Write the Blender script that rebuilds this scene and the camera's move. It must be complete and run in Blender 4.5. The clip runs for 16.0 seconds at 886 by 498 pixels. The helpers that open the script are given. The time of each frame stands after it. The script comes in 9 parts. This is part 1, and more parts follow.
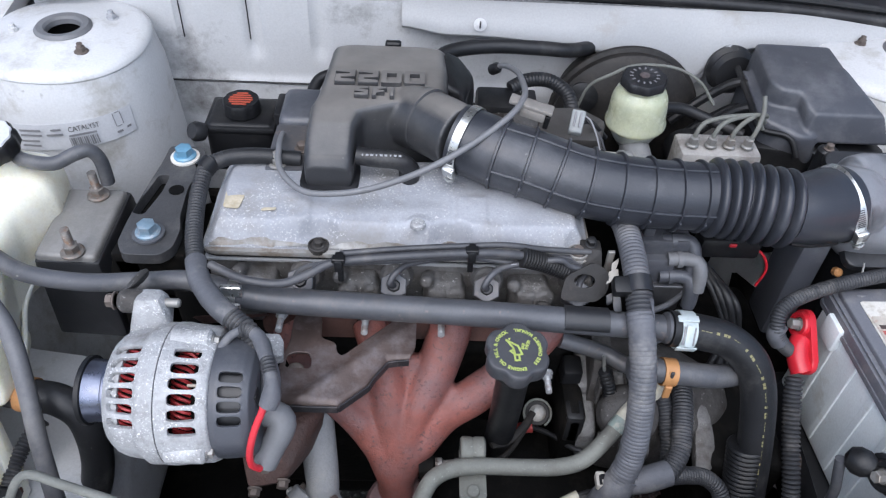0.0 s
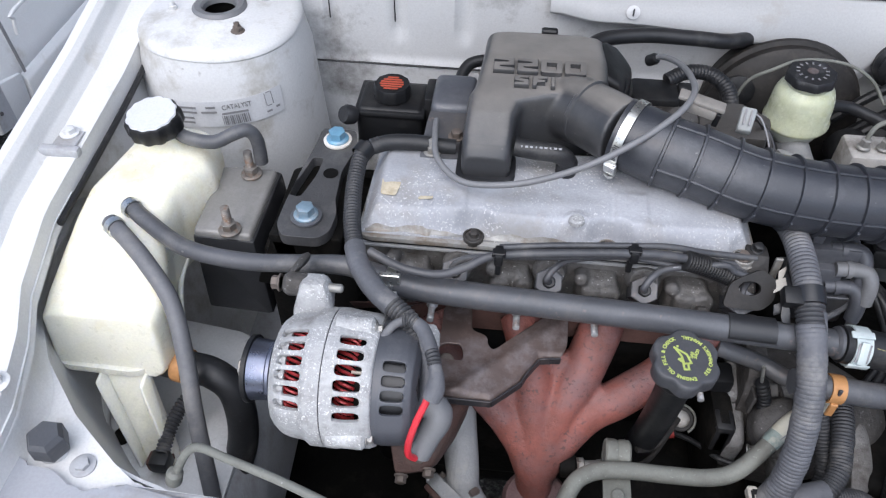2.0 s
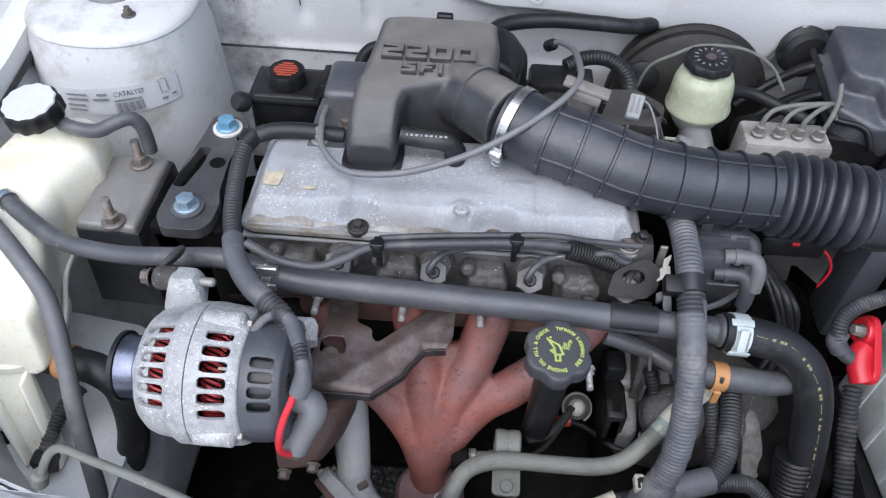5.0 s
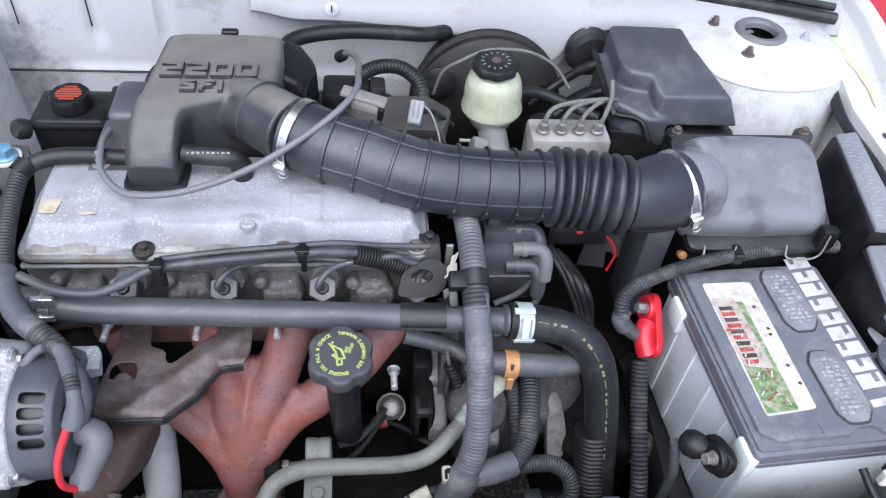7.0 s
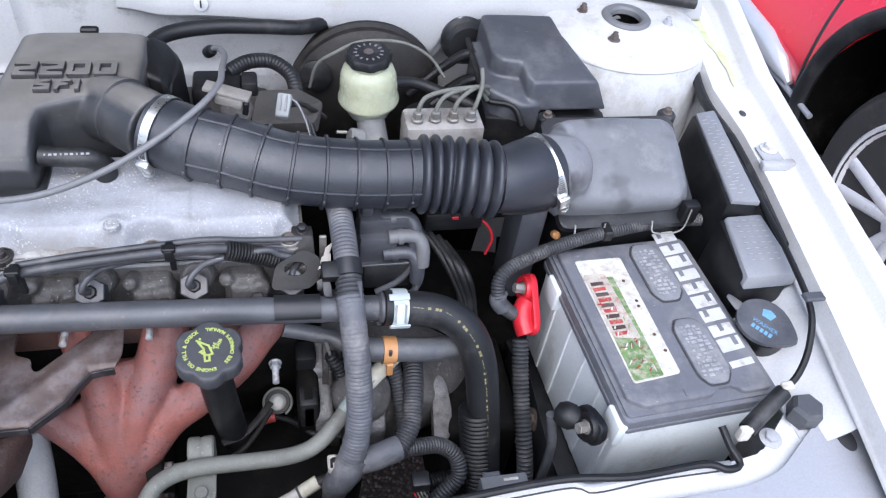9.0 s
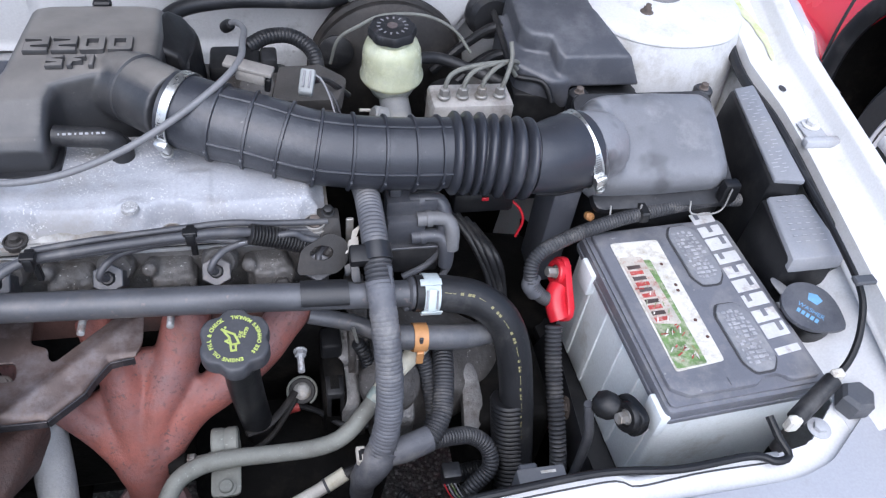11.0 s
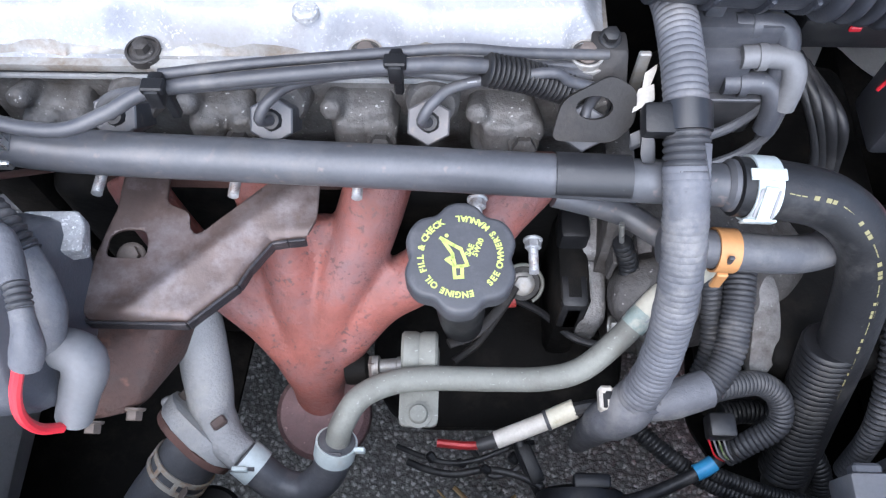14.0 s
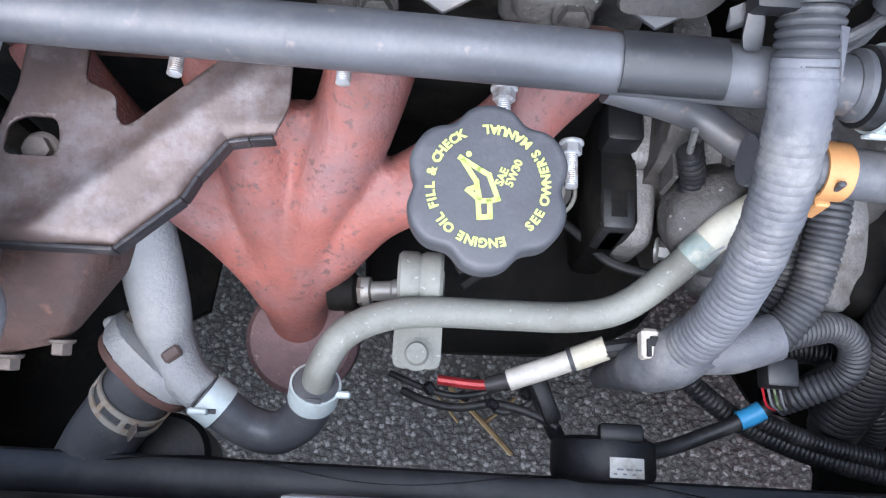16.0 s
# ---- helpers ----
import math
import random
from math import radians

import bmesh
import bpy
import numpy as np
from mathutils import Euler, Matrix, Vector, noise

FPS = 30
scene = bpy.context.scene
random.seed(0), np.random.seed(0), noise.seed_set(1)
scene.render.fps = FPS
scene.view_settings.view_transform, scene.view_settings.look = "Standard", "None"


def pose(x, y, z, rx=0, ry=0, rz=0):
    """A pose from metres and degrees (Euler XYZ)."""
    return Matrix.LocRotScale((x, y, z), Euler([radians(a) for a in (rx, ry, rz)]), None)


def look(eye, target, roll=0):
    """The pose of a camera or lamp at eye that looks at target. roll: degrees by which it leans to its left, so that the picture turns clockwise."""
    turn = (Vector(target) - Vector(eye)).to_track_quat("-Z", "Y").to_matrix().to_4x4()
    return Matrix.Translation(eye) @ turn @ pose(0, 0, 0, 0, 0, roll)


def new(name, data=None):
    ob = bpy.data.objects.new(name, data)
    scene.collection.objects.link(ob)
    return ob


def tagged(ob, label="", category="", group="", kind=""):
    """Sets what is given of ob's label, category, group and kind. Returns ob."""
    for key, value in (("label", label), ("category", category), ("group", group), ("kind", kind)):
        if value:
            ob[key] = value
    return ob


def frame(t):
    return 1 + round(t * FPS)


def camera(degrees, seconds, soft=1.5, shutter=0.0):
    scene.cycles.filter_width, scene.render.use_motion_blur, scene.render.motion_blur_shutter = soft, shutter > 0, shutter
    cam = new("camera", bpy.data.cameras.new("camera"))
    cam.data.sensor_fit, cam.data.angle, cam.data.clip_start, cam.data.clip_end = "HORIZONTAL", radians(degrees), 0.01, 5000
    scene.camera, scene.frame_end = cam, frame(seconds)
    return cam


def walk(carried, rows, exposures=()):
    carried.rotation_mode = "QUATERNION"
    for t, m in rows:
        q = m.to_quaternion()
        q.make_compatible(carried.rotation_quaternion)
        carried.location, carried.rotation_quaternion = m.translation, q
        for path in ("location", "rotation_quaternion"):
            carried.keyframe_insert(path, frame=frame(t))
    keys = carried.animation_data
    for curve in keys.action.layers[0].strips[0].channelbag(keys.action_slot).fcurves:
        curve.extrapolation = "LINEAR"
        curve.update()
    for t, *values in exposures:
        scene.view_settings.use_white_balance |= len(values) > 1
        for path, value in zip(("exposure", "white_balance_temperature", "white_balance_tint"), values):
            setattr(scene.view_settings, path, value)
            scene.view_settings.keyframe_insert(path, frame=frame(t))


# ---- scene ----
EXPOSURES = [(0.0, 0.35, 6270, 11), (1.0, 0.48, 6380, 11), (3.0, 0.24, 6600, 11), (5.5, 0.41, 6330, 11), (6.5, 0.58, 6230, 12), (7.0, 0.63, 6200, 12), (8.5, 0.64, 6200, 13), (11.0, 0.56, 6170, 13), (11.5, 0.42, 6150, 12), (12.0, 0.60, 6100, 12), (12.5, 0.75, 6070, 12), (14.0, 1.21, 6120, 12), (16.0, 1.45, 6120, 11)]
cam = camera(60.04, 16.0, soft=1.25)
# seconds, place in metres, turn in degrees
PATH = [
    (0.0, -0.0632, -0.0000, 1.4086, 46.00, -2.50, -0.00),
    (0.5, -0.0829, 0.0095, 1.4057, 45.40, -1.89, 1.24),
    (1.0, -0.1124, 0.0140, 1.4078, 44.41, -0.68, 3.65),
    (1.5, -0.1314, 0.0152, 1.4074, 44.27, -0.75, 5.03),
    (2.0, -0.1475, 0.0171, 1.4089, 44.20, -0.48, 6.26),
    (2.5, -0.1490, 0.0258, 1.4070, 44.15, 0.06, 7.58),
    (3.0, -0.1480, 0.0356, 1.4074, 44.01, 0.29, 8.48),
    (5.5, -0.0280, 0.0410, 1.4044, 42.97, -2.70, 2.38),
    (6.0, -0.0023, 0.0409, 1.4092, 43.18, -3.90, 0.14),
    (6.5, 0.0226, 0.0332, 1.4156, 43.79, -4.91, -2.36),
    (7.0, 0.0481, 0.0290, 1.4210, 44.12, -4.38, -4.63),
    (7.5, 0.0652, 0.0269, 1.4229, 44.03, -4.70, -6.40),
    (8.0, 0.0880, 0.0174, 1.4281, 44.05, -5.04, -8.06),
    (8.5, 0.1024, 0.0088, 1.4313, 44.34, -6.37, -10.54),
    (11.0, 0.0835, 0.0403, 1.3998, 42.90, -5.80, -10.51),
    (11.5, 0.0634, 0.0693, 1.3809, 41.47, -3.77, -7.38),
    (12.0, 0.0425, 0.1061, 1.3454, 37.95, -2.51, -2.97),
    (12.5, 0.0333, 0.1463, 1.3087, 34.64, -1.32, -0.59),
    (13.0, 0.0304, 0.1954, 1.2709, 31.43, -0.19, 1.08),
    (13.5, 0.0290, 0.2417, 1.2439, 28.31, 0.14, 2.25),
    (14.0, 0.0281, 0.2769, 1.2104, 26.20, 0.22, 1.22),
    (14.5, 0.0241, 0.3026, 1.1732, 23.31, -0.28, 1.33),
    (15.0, 0.0228, 0.3198, 1.1443, 20.33, 0.11, 2.18),
    (15.5, 0.0188, 0.3375, 1.1209, 17.83, -0.30, 2.64),
    (16.0, 0.0173, 0.3531, 1.1055, 16.03, -0.80, 3.02),
]
walk(cam, [(t, pose(x, y, z, rx, ry, rz)) for t, x, y, z, rx, ry, rz in PATH], EXPOSURES)

# ---------------------------------------------------------------- daylight
world = bpy.data.worlds.new("overcast_sky")
scene.world = world
world.use_nodes = True
wn = world.node_tree
sky = wn.nodes.new("ShaderNodeTexSky")
sky.sky_type = "NISHITA"
sky.sun_disc = False
sky.sun_elevation = radians(52)
sky.sun_rotation = radians(205)
sky.air_density, sky.dust_density, sky.ozone_density = 1.0, 2.0, 1.2
wn.links.new(sky.outputs[0], wn.nodes["Background"].inputs[0])
wn.nodes["Background"].inputs[1].default_value = 0.15
sun = new("sun", bpy.data.lights.new("sun", "SUN"))
sun.data.energy, sun.data.angle, sun.data.color = 3.05, radians(80), (0.915, 0.945, 1.0)
sun.matrix_world = look((-0.15, -1.6, 4.2), (0, 0.5, 0.8))


# ---------------------------------------------------------------- materials
def mat(name, col, rough=0.5, metal=0.0, var=0.15, scale=7.0, bump=0.1, fine=350.0, dirt=None, specks=None, coat=0.0, trans=0.0, spread=0.12, settled=None):
    """Base colour with broad mottling, fine grain relief, optional dirt (colour, amount, size), specks (colour, amount, size) and dust settled on what lies flat (colour, amount)."""
    m = bpy.data.materials.new(name)
    m.use_nodes = True
    nt = m.node_tree
    n, li = nt.nodes, nt.links.new
    b = n["Principled BSDF"]
    tc = n.new("ShaderNodeTexCoord")

    def noise_tex(s, detail=4.0, rough_=0.6):
        t = n.new("ShaderNodeTexNoise")
        t.inputs["Scale"].default_value, t.inputs["Detail"].default_value, t.inputs["Roughness"].default_value = s, detail, rough_
        li(tc.outputs["Object"], t.inputs["Vector"])
        return t.outputs["Fac"]

    def mix(fac, a, c):
        x = n.new("ShaderNodeMix")
        x.data_type = "RGBA"
        for src, i in ((fac, 0), (a, 6), (c, 7)):
            if isinstance(src, tuple):
                x.inputs[i].default_value = (*src, 1)
            else:
                li(src, x.inputs[i])
        return x.outputs[2]

    def ramp(src, lo, hi):
        r = n.new("ShaderNodeMapRange")
        r.inputs["From Min"].default_value, r.inputs["From Max"].default_value = lo, hi
        li(src, r.inputs["Value"])
        return r.outputs["Result"]

    dark = tuple(c * (1 - var) for c in col)
    light = tuple(min(1, c * (1 + var)) for c in col)
    grain = noise_tex(fine, 3.0)
    broad = noise_tex(scale)
    c = mix(ramp(broad, 0.3, 0.7), dark, light)
    c = mix(ramp(grain, 0.25, 1.9), c, tuple(x * 0.55 for x in col))
    if dirt:
        c = mix(ramp(noise_tex(dirt[2], 8.0, 0.7), 0.62 - 0.3 * dirt[1], 0.80 - 0.2 * dirt[1]), c, dirt[0])
    if specks:
        f = ramp(noise_tex(specks[2], 2.0), 0.74 - 0.25 * specks[1], (0.92 if specks[2] < 150 else 0.82) - 0.25 * specks[1])
        if len(specks) > 3:  # gathered in patches of this size
            both = n.new("ShaderNodeMath")
            both.operation = "MULTIPLY"
            li(f, both.inputs[0])
            li(ramp(noise_tex(specks[3], 3.0), 0.40, 0.58), both.inputs[1])
            f = both.outputs[0]
        c = mix(f, c, specks[0])
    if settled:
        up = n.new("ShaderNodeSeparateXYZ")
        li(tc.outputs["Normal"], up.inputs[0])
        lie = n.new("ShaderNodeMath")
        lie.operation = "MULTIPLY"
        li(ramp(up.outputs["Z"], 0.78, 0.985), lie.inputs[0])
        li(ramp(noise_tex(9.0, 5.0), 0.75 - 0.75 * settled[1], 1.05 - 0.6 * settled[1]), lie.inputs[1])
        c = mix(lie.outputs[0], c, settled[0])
    li(c, b.inputs["Base Color"])
    rr = n.new("ShaderNodeMapRange")
    rr.inputs["To Min"].default_value, rr.inputs["To Max"].default_value = max(0.03, rough - spread), min(1, rough + spread)
    li(noise_tex(scale * 6), rr.inputs["Value"])
    li(rr.outputs["Result"], b.inputs["Roughness"])
    b.inputs["Metallic"].default_value = metal
    b.inputs["Coat Weight"].default_value = coat
    b.inputs["Transmission Weight"].default_value = trans
    if bump:
        bp = n.new("ShaderNodeBump")
        bp.inputs["Strength"].default_value, bp.inputs["Distance"].default_value = bump, 0.002
        lumps = n.new("ShaderNodeMath")
        lumps.operation = "MULTIPLY_ADD"
        lumps.inputs[1].default_value = 0.8
        li(noise_tex(fine * 0.16, 2.0), lumps.inputs[0])
        li(grain, lumps.inputs[2])
        li(lumps.outputs[0], bp.inputs["Height"])
        li(bp.outputs["Normal"], b.inputs["Normal"])
    return m


PAINT = mat("white_body_paint", (0.71, 0.71, 0.705), 0.38, var=0.04, scale=4, bump=0.03, dirt=((0.46, 0.43, 0.38), 0.20, 9), coat=0.25)
PAINT_IN = mat("dull_white_bay_paint", (0.64, 0.645, 0.65), 0.5, var=0.05, scale=5, bump=0.04, dirt=((0.33, 0.31, 0.27), 0.30, 11), specks=((0.08, 0.07, 0.06), 0.05, 60))
# darker copy of the white paint: the hood's shade is in this colour
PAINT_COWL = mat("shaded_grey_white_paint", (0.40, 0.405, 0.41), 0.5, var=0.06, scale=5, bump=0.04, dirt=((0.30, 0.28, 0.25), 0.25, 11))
PAINT_FIRE = mat("sooty_white_bay_paint", (0.57, 0.575, 0.58), 0.5, var=0.06, scale=5, bump=0.05, dirt=((0.10, 0.09, 0.08), 0.20, 6), specks=((0.08, 0.07, 0.06), 0.08, 45))
FAINT = mat("faint_pale_print", (0.35, 0.357, 0.375), 0.5, var=0.1, scale=40, bump=0)
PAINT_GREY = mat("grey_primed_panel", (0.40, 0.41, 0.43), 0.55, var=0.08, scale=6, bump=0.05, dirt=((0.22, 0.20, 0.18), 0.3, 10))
BLACK = mat("black_plastic", (0.0085, 0.0088, 0.0100), 0.45, var=0.25, scale=9, bump=0.12, fine=500, dirt=((0.032, 0.031, 0.030), 0.32, 14))
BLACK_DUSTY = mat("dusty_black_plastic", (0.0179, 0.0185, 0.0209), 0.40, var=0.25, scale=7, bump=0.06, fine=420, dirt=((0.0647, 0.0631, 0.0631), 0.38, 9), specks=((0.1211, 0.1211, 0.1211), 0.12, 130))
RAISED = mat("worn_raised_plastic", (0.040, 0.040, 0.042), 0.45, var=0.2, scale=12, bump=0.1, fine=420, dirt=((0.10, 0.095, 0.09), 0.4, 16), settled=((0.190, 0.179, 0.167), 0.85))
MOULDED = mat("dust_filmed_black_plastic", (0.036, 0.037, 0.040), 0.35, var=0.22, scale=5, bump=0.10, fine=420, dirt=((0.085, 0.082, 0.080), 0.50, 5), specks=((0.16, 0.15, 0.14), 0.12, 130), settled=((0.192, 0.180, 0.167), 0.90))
DUCTPL = mat("dusty_black_duct_rubber", (0.029, 0.0315, 0.039), 0.34, var=0.22, scale=7, bump=0.14, fine=420, dirt=((0.080, 0.083, 0.092), 0.42, 9), specks=((0.15, 0.15, 0.155), 0.10, 160))
FILTERPL = mat("sun_bleached_grey_plastic", (0.180, 0.185, 0.199), 0.42, var=0.26, scale=6, bump=0.10, fine=500, dirt=((0.30, 0.30, 0.302), 0.44, 7), specks=((0.060, 0.060, 0.064), 0.95, 26, 6))
COVERPL = mat("greyed_black_plastic", (0.066, 0.070, 0.082), 0.36, var=0.18, scale=6, bump=0.12, fine=500, dirt=((0.140, 0.142, 0.152), 0.46, 8), specks=((0.18, 0.18, 0.18), 0.08, 150))
FUSELID = mat("pale_greyed_lid_plastic", (0.245, 0.253, 0.273), 0.45, var=0.12, scale=8, bump=0.08, dirt=((0.25, 0.246, 0.24), 0.35, 12))
BLUED = mat("dark_blued_steel", (0.16, 0.175, 0.23), 0.30, 0.85, var=0.15, scale=24, bump=0.05)
GREYPL = mat("weathered_grey_plastic", (0.0760, 0.0800, 0.0896), 0.5, var=0.15, scale=8, bump=0.1, fine=420, dirt=((0.1646, 0.1601, 0.1555), 0.35, 10))
PALEPL = mat("pale_grey_plastic", (0.36, 0.37, 0.40), 0.45, var=0.06, scale=6, bump=0.04, dirt=((0.25, 0.24, 0.22), 0.22, 10))
RUBBER = mat("black_rubber", (0.0164, 0.0170, 0.0188), 0.44, var=0.32, scale=12, bump=0.14, dirt=((0.0644, 0.0621, 0.0606), 0.34, 18), specks=((0.1298, 0.1211, 0.1125), 0.10, 140))
RUBBER_GREY = mat("weathered_grey_rubber", (0.080, 0.082, 0.090), 0.42, var=0.28, scale=14, bump=0.14, dirt=((0.135, 0.133, 0.132), 0.38, 20), specks=((0.2, 0.2, 0.19), 0.10, 150))
LOOM = mat("grey_wiring_conduit", (0.0357, 0.0370, 0.0412), 0.55, var=0.35, scale=16, bump=0.12, dirt=((0.1309, 0.1265, 0.1222), 0.35, 22))
TAPE = mat("grey_loom_tape", (0.1014, 0.1048, 0.1166), 0.6, var=0.28, scale=20, bump=0.35, fine=240, dirt=((0.1998, 0.1951, 0.1903), 0.35, 22), specks=((0.0420, 0.0420, 0.0420), 0.12, 120))
# oily metal taken near-black: deep shade of the cavities is in its colour
VOID = mat("oily_shade_black_metal", (0.0050, 0.0048, 0.0045), 0.7, 0.1, var=0.35, scale=10, bump=0.3, fine=160, dirt=((0.0206, 0.0177, 0.0147), 0.4, 16))
ALU = mat("bright_cast_aluminium", (0.345, 0.355, 0.38), 0.66, 0.06, var=0.18, scale=11, bump=0.28, fine=300, dirt=((0.25, 0.24, 0.225), 0.46, 13), specks=((0.56, 0.56, 0.57), 0.60, 380, 15))
ALU_DULL = mat("oxidised_cast_aluminium", (0.40, 0.405, 0.41), 0.6, 0.12, var=0.24, scale=34, bump=0.55, fine=380, dirt=((0.20, 0.196, 0.19), 0.46, 40), specks=((0.74, 0.74, 0.74), 0.62, 460, 38))
ALU_PLAIN = mat("weathered_aluminium", (0.27, 0.275, 0.28), 0.7, 0.05, var=0.12, scale=22, bump=0.5, fine=420, dirt=((0.33, 0.32, 0.30), 0.40, 26))
ALU_STAIN = mat("oil_stained_aluminium", (0.31, 0.305, 0.29), 0.5, 0.15, var=0.3, scale=26, bump=0.3, dirt=((0.13, 0.085, 0.045), 0.55, 28))
ALU_DIRTY = mat("dirty_cast_aluminium", (0.0836, 0.0796, 0.0764), 0.65, 0.2, var=0.35, scale=16, bump=0.6, fine=220, dirt=((0.0256, 0.0207, 0.0171), 0.6, 22), specks=((0.3200, 0.3100, 0.3000), 0.25, 190))
HEADALU = mat("oil_greyed_cast_aluminium", (0.1147, 0.1105, 0.1071), 0.55, 0.15, var=0.38, scale=26, bump=0.6, fine=220, dirt=((0.0401, 0.0327, 0.0267), 0.52, 28), specks=((0.4000, 0.4000, 0.3900), 0.30, 240))
STEEL = mat("galvanised_steel", (0.30, 0.295, 0.28), 0.5, 0.5, var=0.2, scale=20, bump=0.15, dirt=((0.20, 0.16, 0.12), 0.36, 26))
STEEL_TUBE = mat("dull_steel_tube", (0.175, 0.180, 0.160), 0.68, 0.10, var=0.14, scale=22, bump=0.16, dirt=((0.115, 0.112, 0.098), 0.46, 30), specks=((0.28, 0.29, 0.27), 0.30, 260))
PIPE = mat("black_painted_pipe", (0.080, 0.083, 0.092), 0.42, 0.15, var=0.30, scale=14, bump=0.06, dirt=((0.125, 0.115, 0.110), 0.42, 10), specks=((0.19, 0.15, 0.135), 0.46, 120, 18), spread=0.15)
CLAMP = mat("bright_clamp_steel", (0.62, 0.63, 0.62), 0.3, 0.9, var=0.1, scale=30, bump=0.04, dirt=((0.35, 0.33, 0.29), 0.25, 40))
ZINC = mat("white_coated_clamp", (0.47, 0.53, 0.53), 0.45, 0.1, var=0.1, scale=30, bump=0.05, dirt=((0.40, 0.38, 0.33), 0.25, 40))
RUST = mat("rusty_brown_steel", (0.095, 0.068, 0.060), 0.40, 0.25, var=0.38, scale=13, bump=0.12, fine=260, dirt=((0.185, 0.163, 0.166), 0.50, 22), specks=((0.055, 0.036, 0.030), 0.40, 60))
RUST_RED = mat("red_rusted_cast_iron", (0.225, 0.074, 0.058), 0.58, 0.0, var=0.45, scale=12, bump=0.55, fine=300, dirt=((0.150, 0.092, 0.094), 0.58, 11), specks=((0.098, 0.050, 0.046), 0.64, 240, 26))
RUST_DARK = mat("dark_rusted_iron", (0.11, 0.055, 0.045), 0.75, 0.1, var=0.3, scale=14, bump=0.5, fine=200, dirt=((0.05, 0.035, 0.03), 0.4, 16))
BOLT_RUST = mat("rusty_bolt", (0.150, 0.124, 0.108), 0.65, 0.3, var=0.3, scale=60, bump=0.2)
BLUE = mat("blue_coated_bolt", (0.15, 0.33, 0.47), 0.4, 0.2, var=0.15, scale=60, bump=0.05, dirt=((0.3, 0.3, 0.28), 0.25, 60))
CREAM = mat("aged_translucent_plastic", (0.82, 0.80, 0.68), 0.30, var=0.06, scale=9, bump=0.03, dirt=((0.62, 0.54, 0.34), 0.30, 7))
YELLOWISH = mat("yellowed_fluid_bottle", (0.52, 0.55, 0.41), 0.26, var=0.16, scale=14, bump=0.03, dirt=((0.40, 0.42, 0.27), 0.36, 20))
OILCAP = mat("matt_greyed_cap", (0.0480, 0.0495, 0.0553), 0.5, var=0.15, scale=30, bump=0.08, fine=700, dirt=((0.0779, 0.0779, 0.0818), 0.35, 40))
CAPBLACK = mat("matt_black_cap", (0.0165, 0.0171, 0.0194), 0.45, var=0.15, scale=30, bump=0.1, fine=700, dirt=((0.0749, 0.0749, 0.0789), 0.35, 40))
GREENPRINT = mat("yellow_green_print", (0.42, 0.50, 0.13), 0.6, var=0.05, scale=80, bump=0)
REDPL = mat("red_plastic", (0.52, 0.018, 0.030), 0.33, var=0.15, scale=18, bump=0.05, dirt=((0.35, 0.05, 0.05), 0.2, 30))
REDWIRE = mat("red_wire", (0.60, 0.03, 0.045), 0.4, var=0.1, scale=30, bump=0.03)
COPPER = mat("red_lacquered_windings", (0.30, 0.026, 0.028), 0.35, 0.3, var=0.3, scale=60, bump=0.2, fine=600)
ORANGE = mat("orange_spring_clamp", (0.50, 0.245, 0.095), 0.5, 0.1, var=0.12, scale=30, bump=0.06, dirt=((0.30, 0.15, 0.06), 0.3, 40))
BOOT = mat("grey_rubber_boot", (0.165, 0.168, 0.176), 0.5, var=0.1, scale=20, bump=0.06, dirt=((0.13, 0.13, 0.13), 0.3, 30))
BAT_CASE = mat("pale_grey_battery_case", (0.76, 0.81, 0.82), 0.38, var=0.06, scale=9, bump=0.04, dirt=((0.45, 0.43, 0.38), 0.25, 12))
BAT_TOP = mat("dusty_black_battery_lid", (0.150, 0.155, 0.176), 0.5, var=0.18, scale=10, bump=0.2, fine=500, dirt=((0.24, 0.235, 0.23), 0.42, 14), specks=((0.32, 0.31, 0.30), 0.16, 160))
LABEL = mat("worn_white_label", (0.64, 0.62, 0.57), 0.5, var=0.12, scale=40, bump=0.03, dirt=((0.33, 0.28, 0.21), 0.46, 70))
TAN = mat("aged_tan_label", (0.50, 0.46, 0.40), 0.5, var=0.25, scale=60, bump=0.03, dirt=((0.30, 0.12, 0.09), 0.5, 120))
LIP_DARK = mat("dark_burnt_steel", (0.0334, 0.0314, 0.0347), 0.5, 0.3, var=0.3, scale=20, bump=0.3, dirt=((0.0970, 0.0808, 0.0808), 0.4, 26))
LABEL_GREEN = mat("faded_green_print", (0.13, 0.22, 0.075), 0.5, var=0.4, scale=70, bump=0.03, dirt=((0.52, 0.48, 0.40), 0.55, 85), specks=((0.40, 0.05, 0.05), 0.30, 110))
LABEL_RED = mat("faded_red_print", (0.40, 0.06, 0.05), 0.5, var=0.2, scale=40, bump=0.03, dirt=((0.5, 0.45, 0.4), 0.3, 60))
LABEL_PALE = mat("clear_pale_sticker", (0.62, 0.63, 0.65), 0.4, var=0.05, scale=20, bump=0.02)
SLEEVE = mat("dirty_white_sleeve", (0.52, 0.49, 0.44), 0.5, var=0.12, scale=40, bump=0.12, fine=500, dirt=((0.34, 0.31, 0.27), 0.4, 60))
INK = mat("dark_print", (0.05, 0.05, 0.055), 0.6, var=0.1, scale=40, bump=0)
INK_GREY = mat("faded_grey_print", (0.24, 0.24, 0.25), 0.6, var=0.1, scale=40, bump=0)
WHITEPRINT = mat("worn_white_print", (0.58, 0.58, 0.58), 0.5, var=0.08, scale=40, bump=0, dirt=((0.22, 0.15, 0.11), 0.3, 45))
